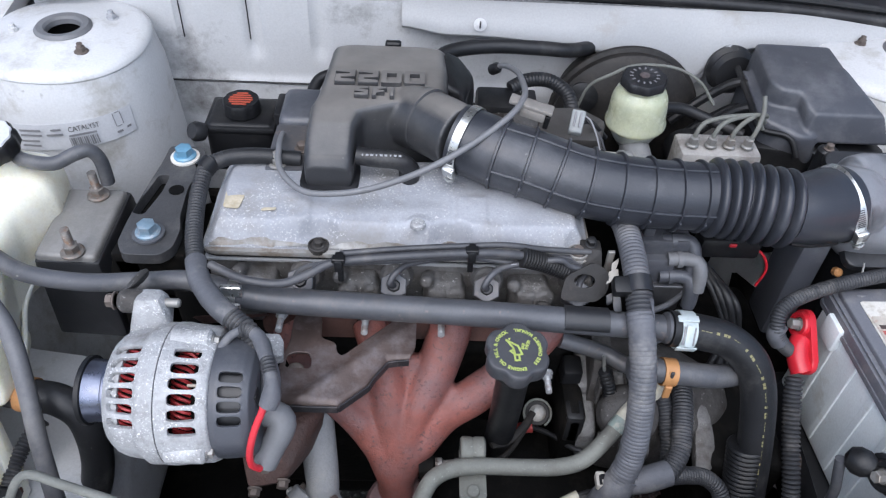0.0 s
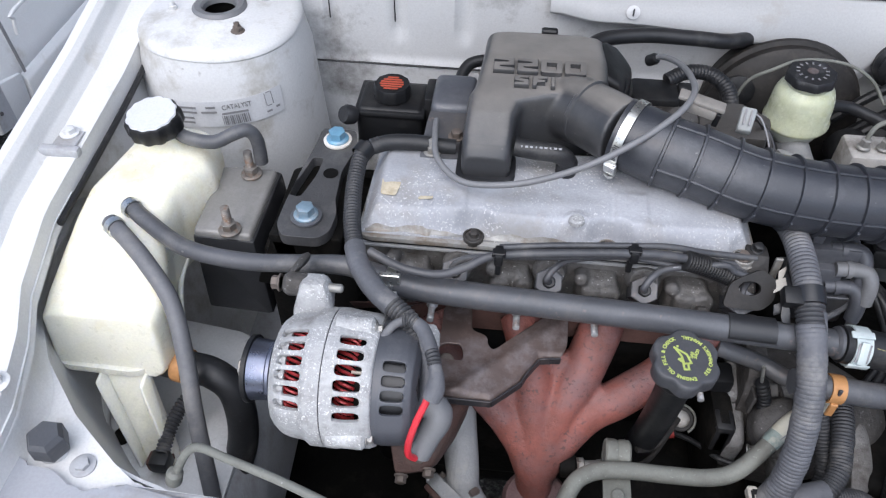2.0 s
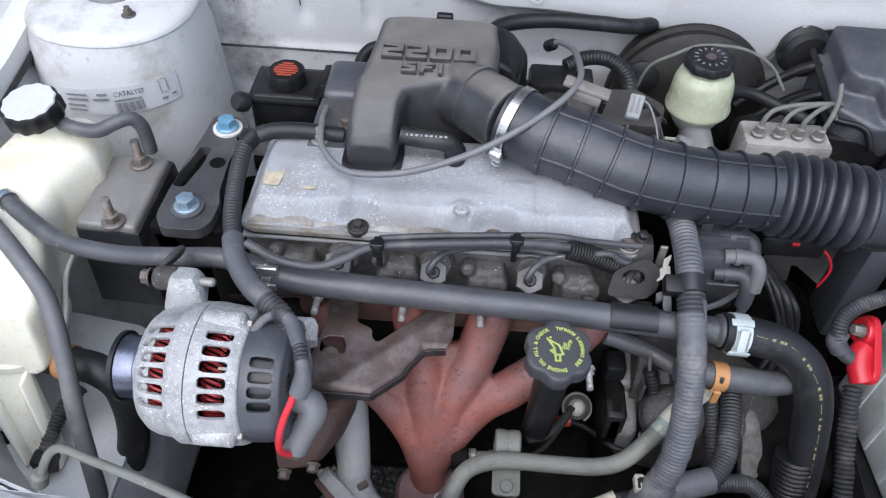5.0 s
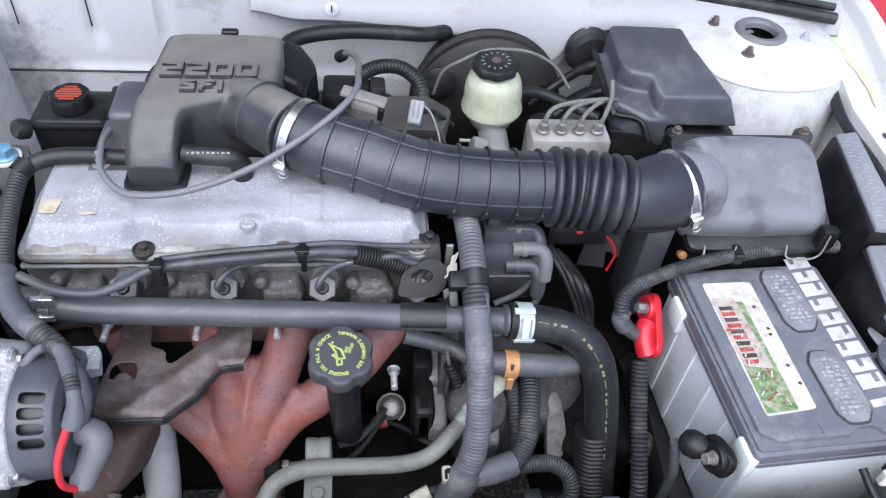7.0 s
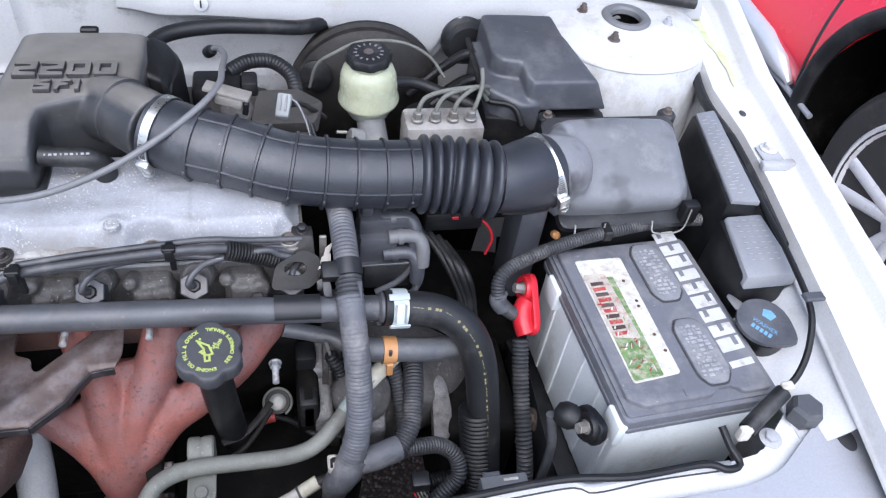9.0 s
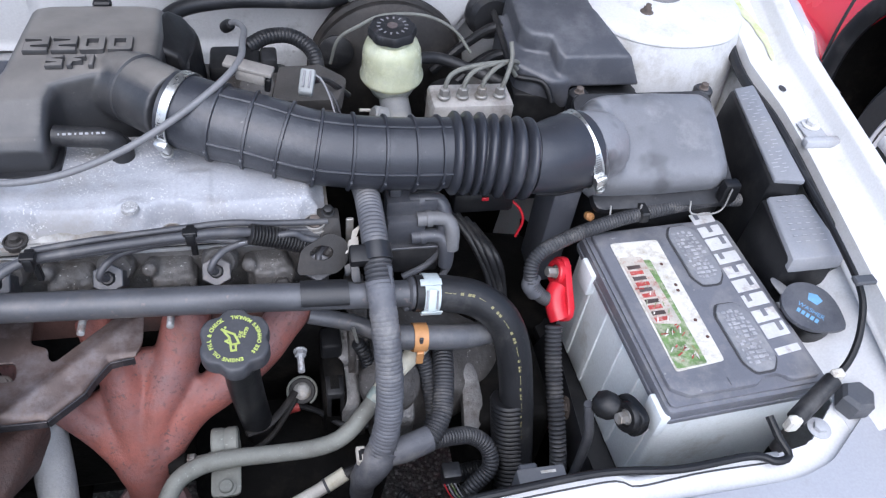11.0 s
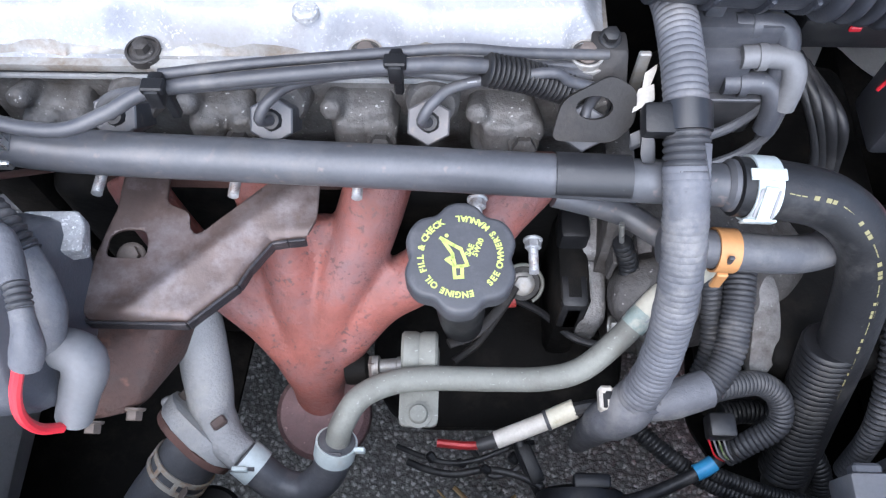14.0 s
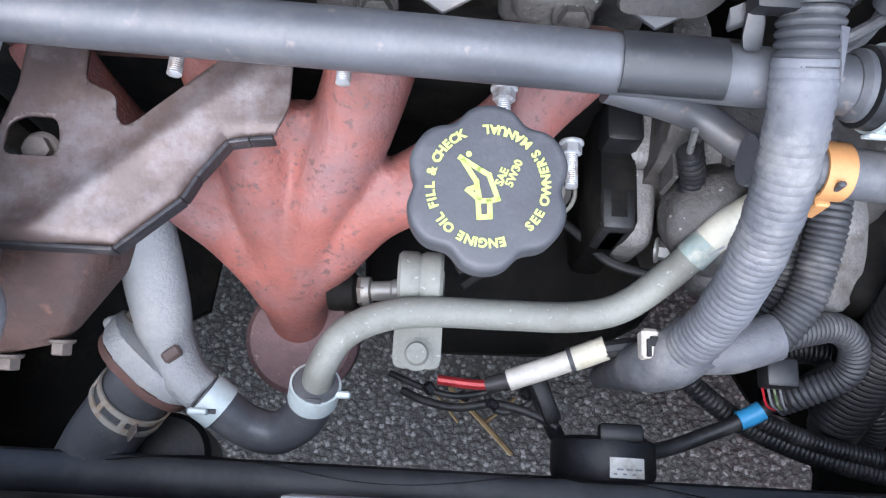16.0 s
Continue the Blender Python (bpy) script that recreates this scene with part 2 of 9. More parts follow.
PALEPRINT = mat("pale_moulded_lettering", (0.26, 0.265, 0.28), 0.5, var=0.15, scale=40, bump=0)
YELPRINT = mat("yellow_hose_print", (0.22, 0.20, 0.095), 0.6, var=0.2, scale=60, bump=0)
WORNRAISE = mat("rubbed_raised_print", (0.36, 0.36, 0.375), 0.5, var=0.25, scale=60, bump=0.05, dirt=((0.20, 0.20, 0.21), 0.4, 90))
REDPRINT = mat("orange_red_print", (0.42, 0.075, 0.04), 0.6, var=0.1, scale=60, bump=0)
BLUETAPE = mat("bright_blue_tape", (0.05, 0.33, 0.62), 0.45, var=0.12, scale=60, bump=0.05)
BLUE_GREY = mat("worn_blue_bolt", (0.20, 0.29, 0.36), 0.45, 0.3, var=0.2, scale=60, bump=0.05, dirt=((0.3, 0.3, 0.3), 0.4, 60))
BLUEPRINT = mat("pale_blue_print", (0.16, 0.36, 0.58), 0.6, var=0.15, scale=60, bump=0)
ASPHALT = mat("grey_gravelly_asphalt", (0.12, 0.118, 0.113), 0.85, var=0.3, scale=9, bump=0, fine=230)


for m_, w_, r_ in ((CREAM, 0.45, 0.020), (YELLOWISH, 0.5, 0.012)):
    shade = m_.node_tree.nodes["Principled BSDF"]
    shade.inputs["Subsurface Weight"].default_value, shade.inputs["Subsurface Scale"].default_value = w_, r_
    shade.inputs["Subsurface Radius"].default_value = (1.0, 0.9, 0.6)


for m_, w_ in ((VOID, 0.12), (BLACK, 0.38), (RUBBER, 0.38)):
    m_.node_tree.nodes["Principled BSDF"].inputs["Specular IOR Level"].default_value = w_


def gravel(m, size):
    """Bound stones of random tone with dark gaps, set into the given material."""
    nt = m.node_tree
    n, li = nt.nodes, nt.links.new
    tc = n.new("ShaderNodeTexCoord")
    warp = n.new("ShaderNodeTexNoise")
    warp.inputs["Scale"].default_value = size * 1.5
    li(tc.outputs["Object"], warp.inputs["Vector"])
    add = n.new("ShaderNodeVectorMath")
    add.operation = "MULTIPLY_ADD"
    add.inputs[1].default_value = (0.008, 0.008, 0.008)
    li(warp.outputs["Color"], add.inputs[0])
    li(tc.outputs["Object"], add.inputs[2])
    vo = n.new("ShaderNodeTexVoronoi")
    vo.inputs["Scale"].default_value = size
    li(add.outputs["Vector"], vo.inputs["Vector"])
    sep = n.new("ShaderNodeSeparateColor")
    li(vo.outputs["Color"], sep.inputs["Color"])
    tone = n.new("ShaderNodeValToRGB")
    tone.color_ramp.elements[0].color, tone.color_ramp.elements[1].color = (0.12, 0.118, 0.114, 1), (0.40, 0.393, 0.38, 1)
    tone.color_ramp.elements.new(0.62).color = (0.175, 0.172, 0.166, 1)
    li(sep.outputs["Red"], tone.inputs["Fac"])
    gap = n.new("ShaderNodeMapRange")
    gap.inputs["From Min"].default_value, gap.inputs["From Max"].default_value = 0.35, 0.62
    li(vo.outputs["Distance"], gap.inputs["Value"])
    mx = n.new("ShaderNodeMix")
    mx.data_type = "RGBA"
    li(gap.outputs["Result"], mx.inputs[0])
    li(tone.outputs["Color"], mx.inputs[6])
    mx.inputs[7].default_value = (0.085, 0.083, 0.079, 1)
    b = n["Principled BSDF"]
    li(mx.outputs[2], b.inputs["Base Color"])
    bp = n.new("ShaderNodeBump")
    bp.invert = True
    bp.inputs["Strength"].default_value, bp.inputs["Distance"].default_value = 0.6, 0.005
    li(vo.outputs["Distance"], bp.inputs["Height"])
    li(bp.outputs["Normal"], b.inputs["Normal"])


gravel(ASPHALT, 135)
CAR_RED = mat("glossy_red_car_paint", (0.86, 0.030, 0.060), 0.25, var=0.03, scale=2, bump=0, coat=0.8)
TYRE = mat("tyre_rubber", (0.050, 0.049, 0.048), 0.75, var=0.15, scale=14, bump=0.25, dirt=((0.09, 0.085, 0.08), 0.3, 12))
WHEEL = mat("silver_wheel_paint", (0.86, 0.86, 0.88), 0.30, 0.05, var=0.05, scale=10, bump=0.03)
LEAF = mat("dry_brown_leaf", (0.22, 0.075, 0.035), 0.7, var=0.4, scale=30, bump=0.2)
MOSS = mat("green_algae_film", (0.60, 0.62, 0.42), 0.7, var=0.15, scale=30, bump=0.1, dirt=((0.40, 0.45, 0.16), 0.55, 36))
STRAW = mat("dry_grass_stalk", (0.30, 0.21, 0.10), 0.8, var=0.2, scale=50, bump=0.1)


# ---------------------------------------------------------------- mesh helpers
V = Vector


def finish(bm, name, material, sharp=0.6):
    bmesh.ops.recalc_face_normals(bm, faces=bm.faces)
    for e in bm.edges:
        e.smooth = not (len(e.link_faces) == 2 and e.calc_face_angle(0) > sharp)
    for f in bm.faces:
        f.smooth = True
    me = bpy.data.meshes.new(name)
    bm.to_mesh(me)
    bm.free()
    me.materials.append(material)
    return me


def part(name, bm, material, parent, label="", sharp=0.6):
    """One mesh object under a thing or a part, with its mesh in world coordinates."""
    me = bm if isinstance(bm, bpy.types.Mesh) else finish(bm, name, material, sharp)
    if isinstance(bm, bpy.types.Mesh) and not me.materials:
        me.materials.append(material)
    ob = new(name, me)
    ob.parent = parent
    shift = parent.location if parent.type == "EMPTY" else V((0, 0, 0))
    ob.matrix_parent_inverse = Matrix.Translation(-shift)
    return tagged(ob, label)


def thing(name, label, category, base, group="", kind=""):
    ob = new(name)
    ob.empty_display_size = 0.02
    ob.location = base
    return tagged(ob, label, category, group, kind)


def solo(name, bm, material, label, category, group="", kind="", sharp=0.6):
    return tagged(new(name, finish(bm, name, material, sharp)), label, category, group, kind)


def axes(origin, z, x=(1, 0, 0)):
    """A matrix with its z axis along z and its x axis near x."""
    z = V(z).normalized()
    y = z.cross(V(x)).normalized()
    x = y.cross(z)
    m = Matrix((x, y, z)).transposed().to_4x4()
    m.translation = V(origin)
    return m


def spline(pts, step):
    """Points at an even step along a smooth curve through pts."""
    p = [V(q[:3]) for q in pts]
    rad = [q[3] if len(q) > 3 else 1.0 for q in pts]
    p = [2 * p[0] - p[1]] + p + [2 * p[-1] - p[-2]]
    rad = [rad[0]] + rad + [rad[-1]]
    fine = []
    for i in range(1, len(p) - 2):
        a, b, c, d = p[i - 1 : i + 3]
        k = 24
        for j in range(k + (i == len(p) - 3)):
            t = j / k
            q = 0.5 * (2 * b + (c - a) * t + (2 * a - 5 * b + 4 * c - d) * t * t + (3 * b - a - 3 * c + d) * t**3)
            fine.append((q, rad[i] + (rad[i + 1] - rad[i]) * t))
    out, left = [fine[0]], step
    for (q, s), (q2, s2) in zip(fine, fine[1:]):
        seg = (q2 - q).length
        pos = 0.0
        while seg - pos >= left and seg > 0:
            pos += left
            f = pos / seg
            out.append((q.lerp(q2, f), s + (s2 - s) * f))
            left = step
        left -= seg - pos
    if (out[-1][0] - fine[-1][0]).length > step * 0.3:
        out.append(fine[-1])
    return out


def frames_along(line):
    res, u = [], None
    for i, (q, s) in enumerate(line):
        d = (line[min(i + 1, len(line) - 1)][0] - line[max(i - 1, 0)][0]).normalized()
        if u is None:
            u = d.cross(V((0, 0, 1)) if abs(d.z) < 0.9 else V((1, 0, 0))).normalized()
        u = (u - d * u.dot(d)).normalized()
        res.append((q, s, u, d.cross(u), d))
    return res


def skin(bm, rings, closed=True, caps=True):
    vs = [[bm.verts.new(p) for p in ring] for ring in rings]
    n = len(vs[0])
    for a, b in zip(vs, vs[1:]):
        for i in range(n if closed else n - 1):
            j = (i + 1) % n
            bm.faces.new((a[i], a[j], b[j], b[i]))
    if caps:
        bm.faces.new(vs[0][::-1])
        bm.faces.new(vs[-1])
    return vs


def tube(pts, r, n=14, step=0.006, rib=None, bm=None, flat=1.0, wobble=0.0):
    """A round hose along pts. rib: (pitch, depth) for corrugation. flat: squeeze across the second axis."""
    bm = bm or bmesh.new()
    if rib:
        step = rib[0] / 4
    line = spline(pts, step)
    rings = []
    for i, (q, s, u, v, d) in enumerate(frames_along(line)):
        rr = r * s
        if rib:
            rr += rib[1] * (0, 0.75, 1, 0.75)[i % 4] - rib[1] * 0.5
        if wobble:
            rr *= 1 + wobble * noise.noise(q * 90)
        rings.append([q + (u * math.cos(a) + v * math.sin(a) * flat) * rr for a in (2 * math.pi * k / n for k in range(n))])
    skin(bm, rings)
    return bm


def box(size, center=(0, 0, 0), bevel=0.003, seg=2, m=None, bm=None):
    bm2 = bmesh.new()
    bmesh.ops.create_cube(bm2, size=1)
    for v in bm2.verts:
        v.co = V([c * s for c, s in zip(v.co, size)])
    if bevel:
        bmesh.ops.bevel(bm2, geom=bm2.edges[:], offset=bevel, segments=seg, profile=0.5, affect="EDGES", clamp_overlap=True)
    mm = (m or Matrix()) @ Matrix.Translation(center)
    return merge(bm2, mm, bm)


def merge(src, m=None, dst=None):
    if m is not None:
        bmesh.ops.transform(src, matrix=m, verts=src.verts)
    if dst is None:
        return src
    me = bpy.data.meshes.new("tmp")
    src.to_mesh(me)
    src.free()
    dst.from_mesh(me)
    bpy.data.meshes.remove(me)
    return dst


def lathe(profile, n=32, m=None, bm=None, lobes=0, depth=0.0, squash=1.0, caps=True):
    """A turned body from (radius, height) pairs; lobes: scallops round the edge."""
    b = bmesh.new()
    rings = []
    for r, h in profile:
        ring = []
        for k in range(n):
            a = 2 * math.pi * k / n
            rr = r * (1 + depth * math.cos(lobes * a)) if lobes else r
            ring.append(V((rr * math.cos(a), rr * math.sin(a) * squash, h)))
        rings.append(ring)
    skin(b, rings, caps=caps)
    return merge(b, m, bm)


def prism(outline, z0, z1, bevel=0.002, m=None, bm=None, seg=2):
    """A plate with the given outline, its upper and lower rims rounded."""
    b = bmesh.new()
    lo = [b.verts.new((x, y, z0)) for x, y in outline]
    hi = [b.verts.new((x, y, z1)) for x, y in outline]
    n = len(lo)
    b.faces.new(lo[::-1])
    b.faces.new(hi)
    for i in range(n):
        b.faces.new((lo[i], lo[(i + 1) % n], hi[(i + 1) % n], hi[i]))
    if bevel:
        rim = [e for e in b.edges if abs(e.verts[0].co.z - e.verts[1].co.z) < 1e-7]
        bmesh.ops.bevel(b, geom=rim, offset=bevel, segments=seg, profile=0.5, affect="EDGES", clamp_overlap=True)
    bmesh.ops.triangulate(b, faces=[f for f in b.faces if len(f.verts) > 4])
    return merge(b, m, bm)


def rounded(pts, r, k=5):
    """The outline pts with each corner rounded."""
    out = []
    n = len(pts)
    for i in range(n):
        a, b, c = V(pts[i - 1]).to_2d(), V(pts[i]).to_2d(), V(pts[(i + 1) % n]).to_2d()
        d1, d2 = (a - b), (c - b)
        rr = min(r, d1.length * 0.45, d2.length * 0.45)
        p, q = b + d1.normalized() * rr, b + d2.normalized() * rr
        for j in range(k + 1):
            t = j / k
            out.append(tuple(p * (1 - t) ** 2 + b * 2 * t * (1 - t) + q * t * t))
    return out


def oval(w, h, n=24, power=2.0):
    """Superellipse outline of width w and height h."""
    out = []
    for k in range(n):
        a = 2 * math.pi * k / n
        c, s = math.cos(a), math.sin(a)
        out.append((0.5 * w * math.copysign(abs(c) ** (2 / power), c), 0.5 * h * math.copysign(abs(s) ** (2 / power), s)))
    return out


def loft(sections, n=28, bm=None):
    """sections: (centre, u, v, width, height, power): superellipses in the plane of u and v, skinned in turn."""
    bm = bm or bmesh.new()
    rings = []
    for c, u, v, w, h, pw in sections:
        u, v = V(u).normalized(), V(v).normalized()
        rings.append([V(c) + u * x + v * y for x, y in oval(w, h, n, pw)])
    skin(bm, rings)
    return bm


def grid_surface(nx, ny, f, bm=None, thick=None):
    """A sheet from f(s, t), s and t in 0..1; thick: offset that gives it a back."""
    bm = bm or bmesh.new()
    vs = [[bm.verts.new(f(i / nx, j / ny)) for i in range(nx + 1)] for j in range(ny + 1)]
    for j in range(ny):
        for i in range(nx):
            bm.faces.new((vs[j][i], vs[j][i + 1], vs[j + 1][i + 1], vs[j + 1][i]))
    if thick is not None:
        back = [[bm.verts.new(v.co + V(thick)) for v in row] for row in vs]
        for j in range(ny):
            for i in range(nx):
                bm.faces.new((back[j][i], back[j + 1][i], back[j + 1][i + 1], back[j][i + 1]))
        rim = [(0, i) for i in range(nx)] + [(j, nx) for j in range(ny)] + [(ny, i) for i in range(nx, 0, -1)] + [(j, 0) for j in range(ny, 0, -1)]
        for (j, i), (j2, i2) in zip(rim, rim[1:] + rim[:1]):
            bm.faces.new((vs[j][i], back[j][i], back[j2][i2], vs[j2][i2]))
    return bm


def hexbolt(m, r=0.006, h=0.005, flange=1.5, bm=None, stud=0.0):
    """Flanged hexagon bolt or nut standing along m's z axis; stud: length of thread above it."""
    b = lathe([(r * flange, 0), (r * flange, h * 0.2), (r * flange * 0.85, h * 0.35)], 20)
    b = lathe([(r, 0), (r, h * 0.92 + h * 0.3), (r * 0.84, h + h * 0.3)], 6, None, b)
    if stud:
        prof, z = [], h
        while z < h + stud:
            prof += [(r * 0.56, z), (r * 0.62, z + 0.0006)]
            z += 0.0012
        b = lathe(prof + [(r * 0.4, z)], 10, None, b)
    return merge(b, m, bm)


def band(center, axis, r, w, t=0.0012, n=36, bm=None):
    """A flat metal band round a hose."""
    prof = [(r, -w / 2), (r + t, -w / 2), (r + t, w / 2), (r, w / 2), (r, -w / 2)]
    b = bmesh.new()
    skin(b, [[V((q * math.cos(2 * math.pi * k / n), q * math.sin(2 * math.pi * k / n), h)) for k in range(n)] for q, h in prof], caps=False)
    bmesh.ops.remove_doubles(b, verts=b.verts, dist=1e-6)
    return merge(b, axes(center, axis, (0.3, 0.2, 1)), bm)


def text_mesh(words, size, m, depth=0.0004, bold=0.0, fit=None):
    """Words as a mesh, centred on m's origin in its xy plane; fit: width to stretch them to."""
    cu = bpy.data.curves.new("words", "FONT")
    cu.body, cu.size, cu.extrude, cu.offset = words, size, depth, bold
    cu.align_x, cu.align_y, cu.resolution_u = "CENTER", "CENTER", 3
    ob = bpy.data.objects.new("words", cu)
    me = bpy.data.meshes.new_from_object(ob)
    bpy.data.objects.remove(ob)
    bpy.data.curves.remove(cu)
    bm = bmesh.new()
    bm.from_mesh(me)
    bpy.data.meshes.remove(me)
    if fit:
        xs = [v.co.x for v in bm.verts]
        k = fit / (max(xs) - min(xs))
        for v in bm.verts:
            v.co.x *= k
    return merge(bm, m)


def voxel(ob, size, smooth=4):
    """Fuses the pieces of one casting into one skin."""
    r = ob.modifiers.new("fuse", "REMESH")
    r.mode, r.voxel_size, r.use_smooth_shade = "VOXEL", size, True
    s = ob.modifiers.new("soften", "SMOOTH")
    s.factor, s.iterations = 0.5, smooth
    return ob


def smoothstep(a, b, x):
    t = max(0.0, min(1.0, (x - a) / (b - a)))
    return t * t * (3 - 2 * t)


def hull(points, bevel=0.004, seg=2, bm=None):
    """A bevelled convex body round the given corners."""
    b = bmesh.new()
    for p in points:
        b.verts.new(p)
    bmesh.ops.convex_hull(b, input=b.verts)
    bmesh.ops.dissolve_limit(b, angle_limit=0.02, verts=b.verts, edges=b.edges)
    if bevel:
        bmesh.ops.bevel(b, geom=b.edges[:], offset=bevel, segments=seg, profile=0.5, affect="EDGES", clamp_overlap=True)
    return merge(b, None, bm)


def holed_plate(outer, hole, thick, m):
    """A flat plate of the given outline with an opening."""
    bm = bmesh.new()
    low = None
    for z in (0.0, thick):
        rings = [[bm.verts.new((x, y, z)) for x, y in ring] for ring in (outer, hole)]
        bmesh.ops.triangle_fill(bm, use_beauty=True, edges=[bm.edges.new(pair) for r in rings for pair in zip(r, r[1:] + r[:1])])
        if low:
            for r0, r1 in zip(low, rings):
                for k in range(len(r0)):
                    bm.faces.new((r0[k], r0[k - 1], r1[k - 1], r1[k]))
        low = rings
    return merge(bm, m)


# ---------------------------------------------------------------- ground and car body
ground_bm = bmesh.new()
for x, y in ((-150, -150), (150, -150), (150, 150), (-150, 150)):
    ground_bm.verts.new((x, y, 0))
ground_bm.faces.new(ground_bm.verts)
solo("ground", ground_bm, ASPHALT, "worn grey asphalt with loose grit", "ground", kind="structure")

body = thing("car_body", "white car body, open engine bay, dull dusty paint", "car", (0.04, 0.5, 0.0))


def firewall_at(s, t):
    x, z = -0.64 + 1.42 * s, 0.30 + 0.585 * t
    y = 1.062
    y -= 0.007 * smoothstep(0.752, 0.744, z)  # lower half stands forward of the seam
    for cx in (-0.425, -0.325, -0.225):  # pressed upright slots
        d = max(abs(x - cx) - 0.004, 0.0)
        top, low = 0.885, 0.805
        e = max(low + 0.004 - z, 0.0) + max(z - top, 0.0)
        y += 0.0065 * smoothstep(0.011, 0.001, math.hypot(d, e * 0.30))
    y += 0.004 * noise.noise((x * 4, z * 5, 1.0))
    return V((x, y, z))


firewall = part("firewall", grid_surface(220, 90, firewall_at, thick=(0, 0.012, 0)), PAINT_FIRE, body)
# dark lines along the firewall seam and in its pressed slots
part("seam_sealer", tube([(-0.47, 1.054, 0.7445), (-0.3, 1.053, 0.7455), (-0.16, 1.054, 0.7445)], 0.0016, 6, 0.02), RUBBER, firewall, "dark gap along the seam")
for cx in (-0.425, -0.325):
    part("slot_line", tube([(cx - 0.005, 1.062, 0.815), (cx - 0.0052, 1.063, 0.85), (cx - 0.005, 1.062, 0.882)], 0.0010, 6, 0.01), RUBBER, firewall, "dark line in a pressed slot")


def cowl_edge(x):
    z = 0.852 - 0.02 * smoothstep(0.0, 0.25, x)
    z -= 0.045 * smoothstep(0.20, 0.27, x) * smoothstep(0.375, 0.34, x)
    z += 0.018 * smoothstep(0.36, 0.43, x)
    return z


def cowl_at(s, t):
    x = -0.10 + 0.88 * s
    z = cowl_edge(x) * (1 - t) + 0.893 * t
    y = 1.028 + 0.02 * (1 - smoothstep(-0.10, -0.03, x)) + 0.03 * t**3
    y -= 0.006 * smoothstep(0.0, 0.12, t) * (1 - t)
    return V((x, y, z))


cowl = part("cowl_flange", grid_surface(120, 14, cowl_at, thick=(0, 0.004, 0)), PAINT_COWL, body, "white cowl flange, shade put in its colour")
part("cowl_screw", hexbolt(axes((0.014, 1.024, 0.874), (0, -1, 0.25)), 0.004, 0.003, 2.4), PAINT_IN, cowl)
part("screw_slot", box((0.0022, 0.003, 0.011), (0.014, 1.0195, 0.876), 0.0008, 1), INK, cowl, "dark keyhole slot")
part("cowl_stud", lathe([(0.006, 0), (0.006, 0.003), (0.003, 0.005)], 14, axes((0.385, 1.022, 0.853), (0, -1, 0.2))), PAINT_GREY, cowl)
part("cowl_web", hull([(0.272, 1.030, 0.848), (0.362, 1.030, 0.842), (0.372, 1.030, 0.815), (0.352, 1.030, 0.782), (0.300, 1.030, 0.788), (0.275, 1.034, 0.820), (0.272, 1.040, 0.848), (0.362, 1.040, 0.842), (0.372, 1.040, 0.815), (0.352, 1.040, 0.782), (0.300, 1.040, 0.788)], 0.003, 2), PAINT_GREY, cowl, "grey web under the cowl")
part("bellows", lathe([(0.020, 0.0), (0.034, 0.004), (0.036, 0.014), (0.030, 0.020), (0.034, 0.028), (0.028, 0.036), (0.0, 0.038)], 32, axes((0.392, 1.030, 0.822), (0.05, -1, 0.1), (1, 0, 0))), RUBBER, cowl, "black rubber bellows")
# rubber seal and the grille behind it
seal = part("cowl_seal", tube([(-0.66, 1.03, 0.893), (-0.4, 1.076, 0.897), (0.0, 1.086, 0.899), (0.4, 1.074, 0.896), (0.62, 1.05, 0.890), (0.76, 1.02, 0.884)], 0.009, 14, 0.01), RUBBER, body, "black rubber cowl seal")
part("seal_lip", tube([(-0.66, 1.044, 0.903), (-0.4, 1.09, 0.908), (0.0, 1.10, 0.91), (0.4, 1.088, 0.907), (0.62, 1.064, 0.901), (0.76, 1.034, 0.895)], 0.006, 10, 0.01), RUBBER, seal)
part("cowl_top", grid_surface(60, 12, lambda s, t: V((-0.72 + 1.5 * s, 1.085 + 0.28 * t, 0.897 + 0.055 * t - 0.02 * abs(s - 0.5))), thick=(0, 0, -0.01)), BLACK_DUSTY, body, "dusty black cowl grille panel")
slat = finish(box((0.004, 0.06, 0.006), (0, 0, 0), 0.001, 1), "slat", BLACK)
for i in range(26):
    s = part("slat", slat, BLACK, body)
    s.location = (0.44 + 0.011 * i, 1.16, 0.922)

# strut towers
TOWER_WALL = ((0.1122, 0.0135), (0.1126, 0.016), (0.1116, 0.0180), (0.1122, 0.022), (0.114, 0.030), (0.121, 0.062), (0.124, 0.12), (0.129, 0.20), (0.14, 0.34), (0.16, 0.55))


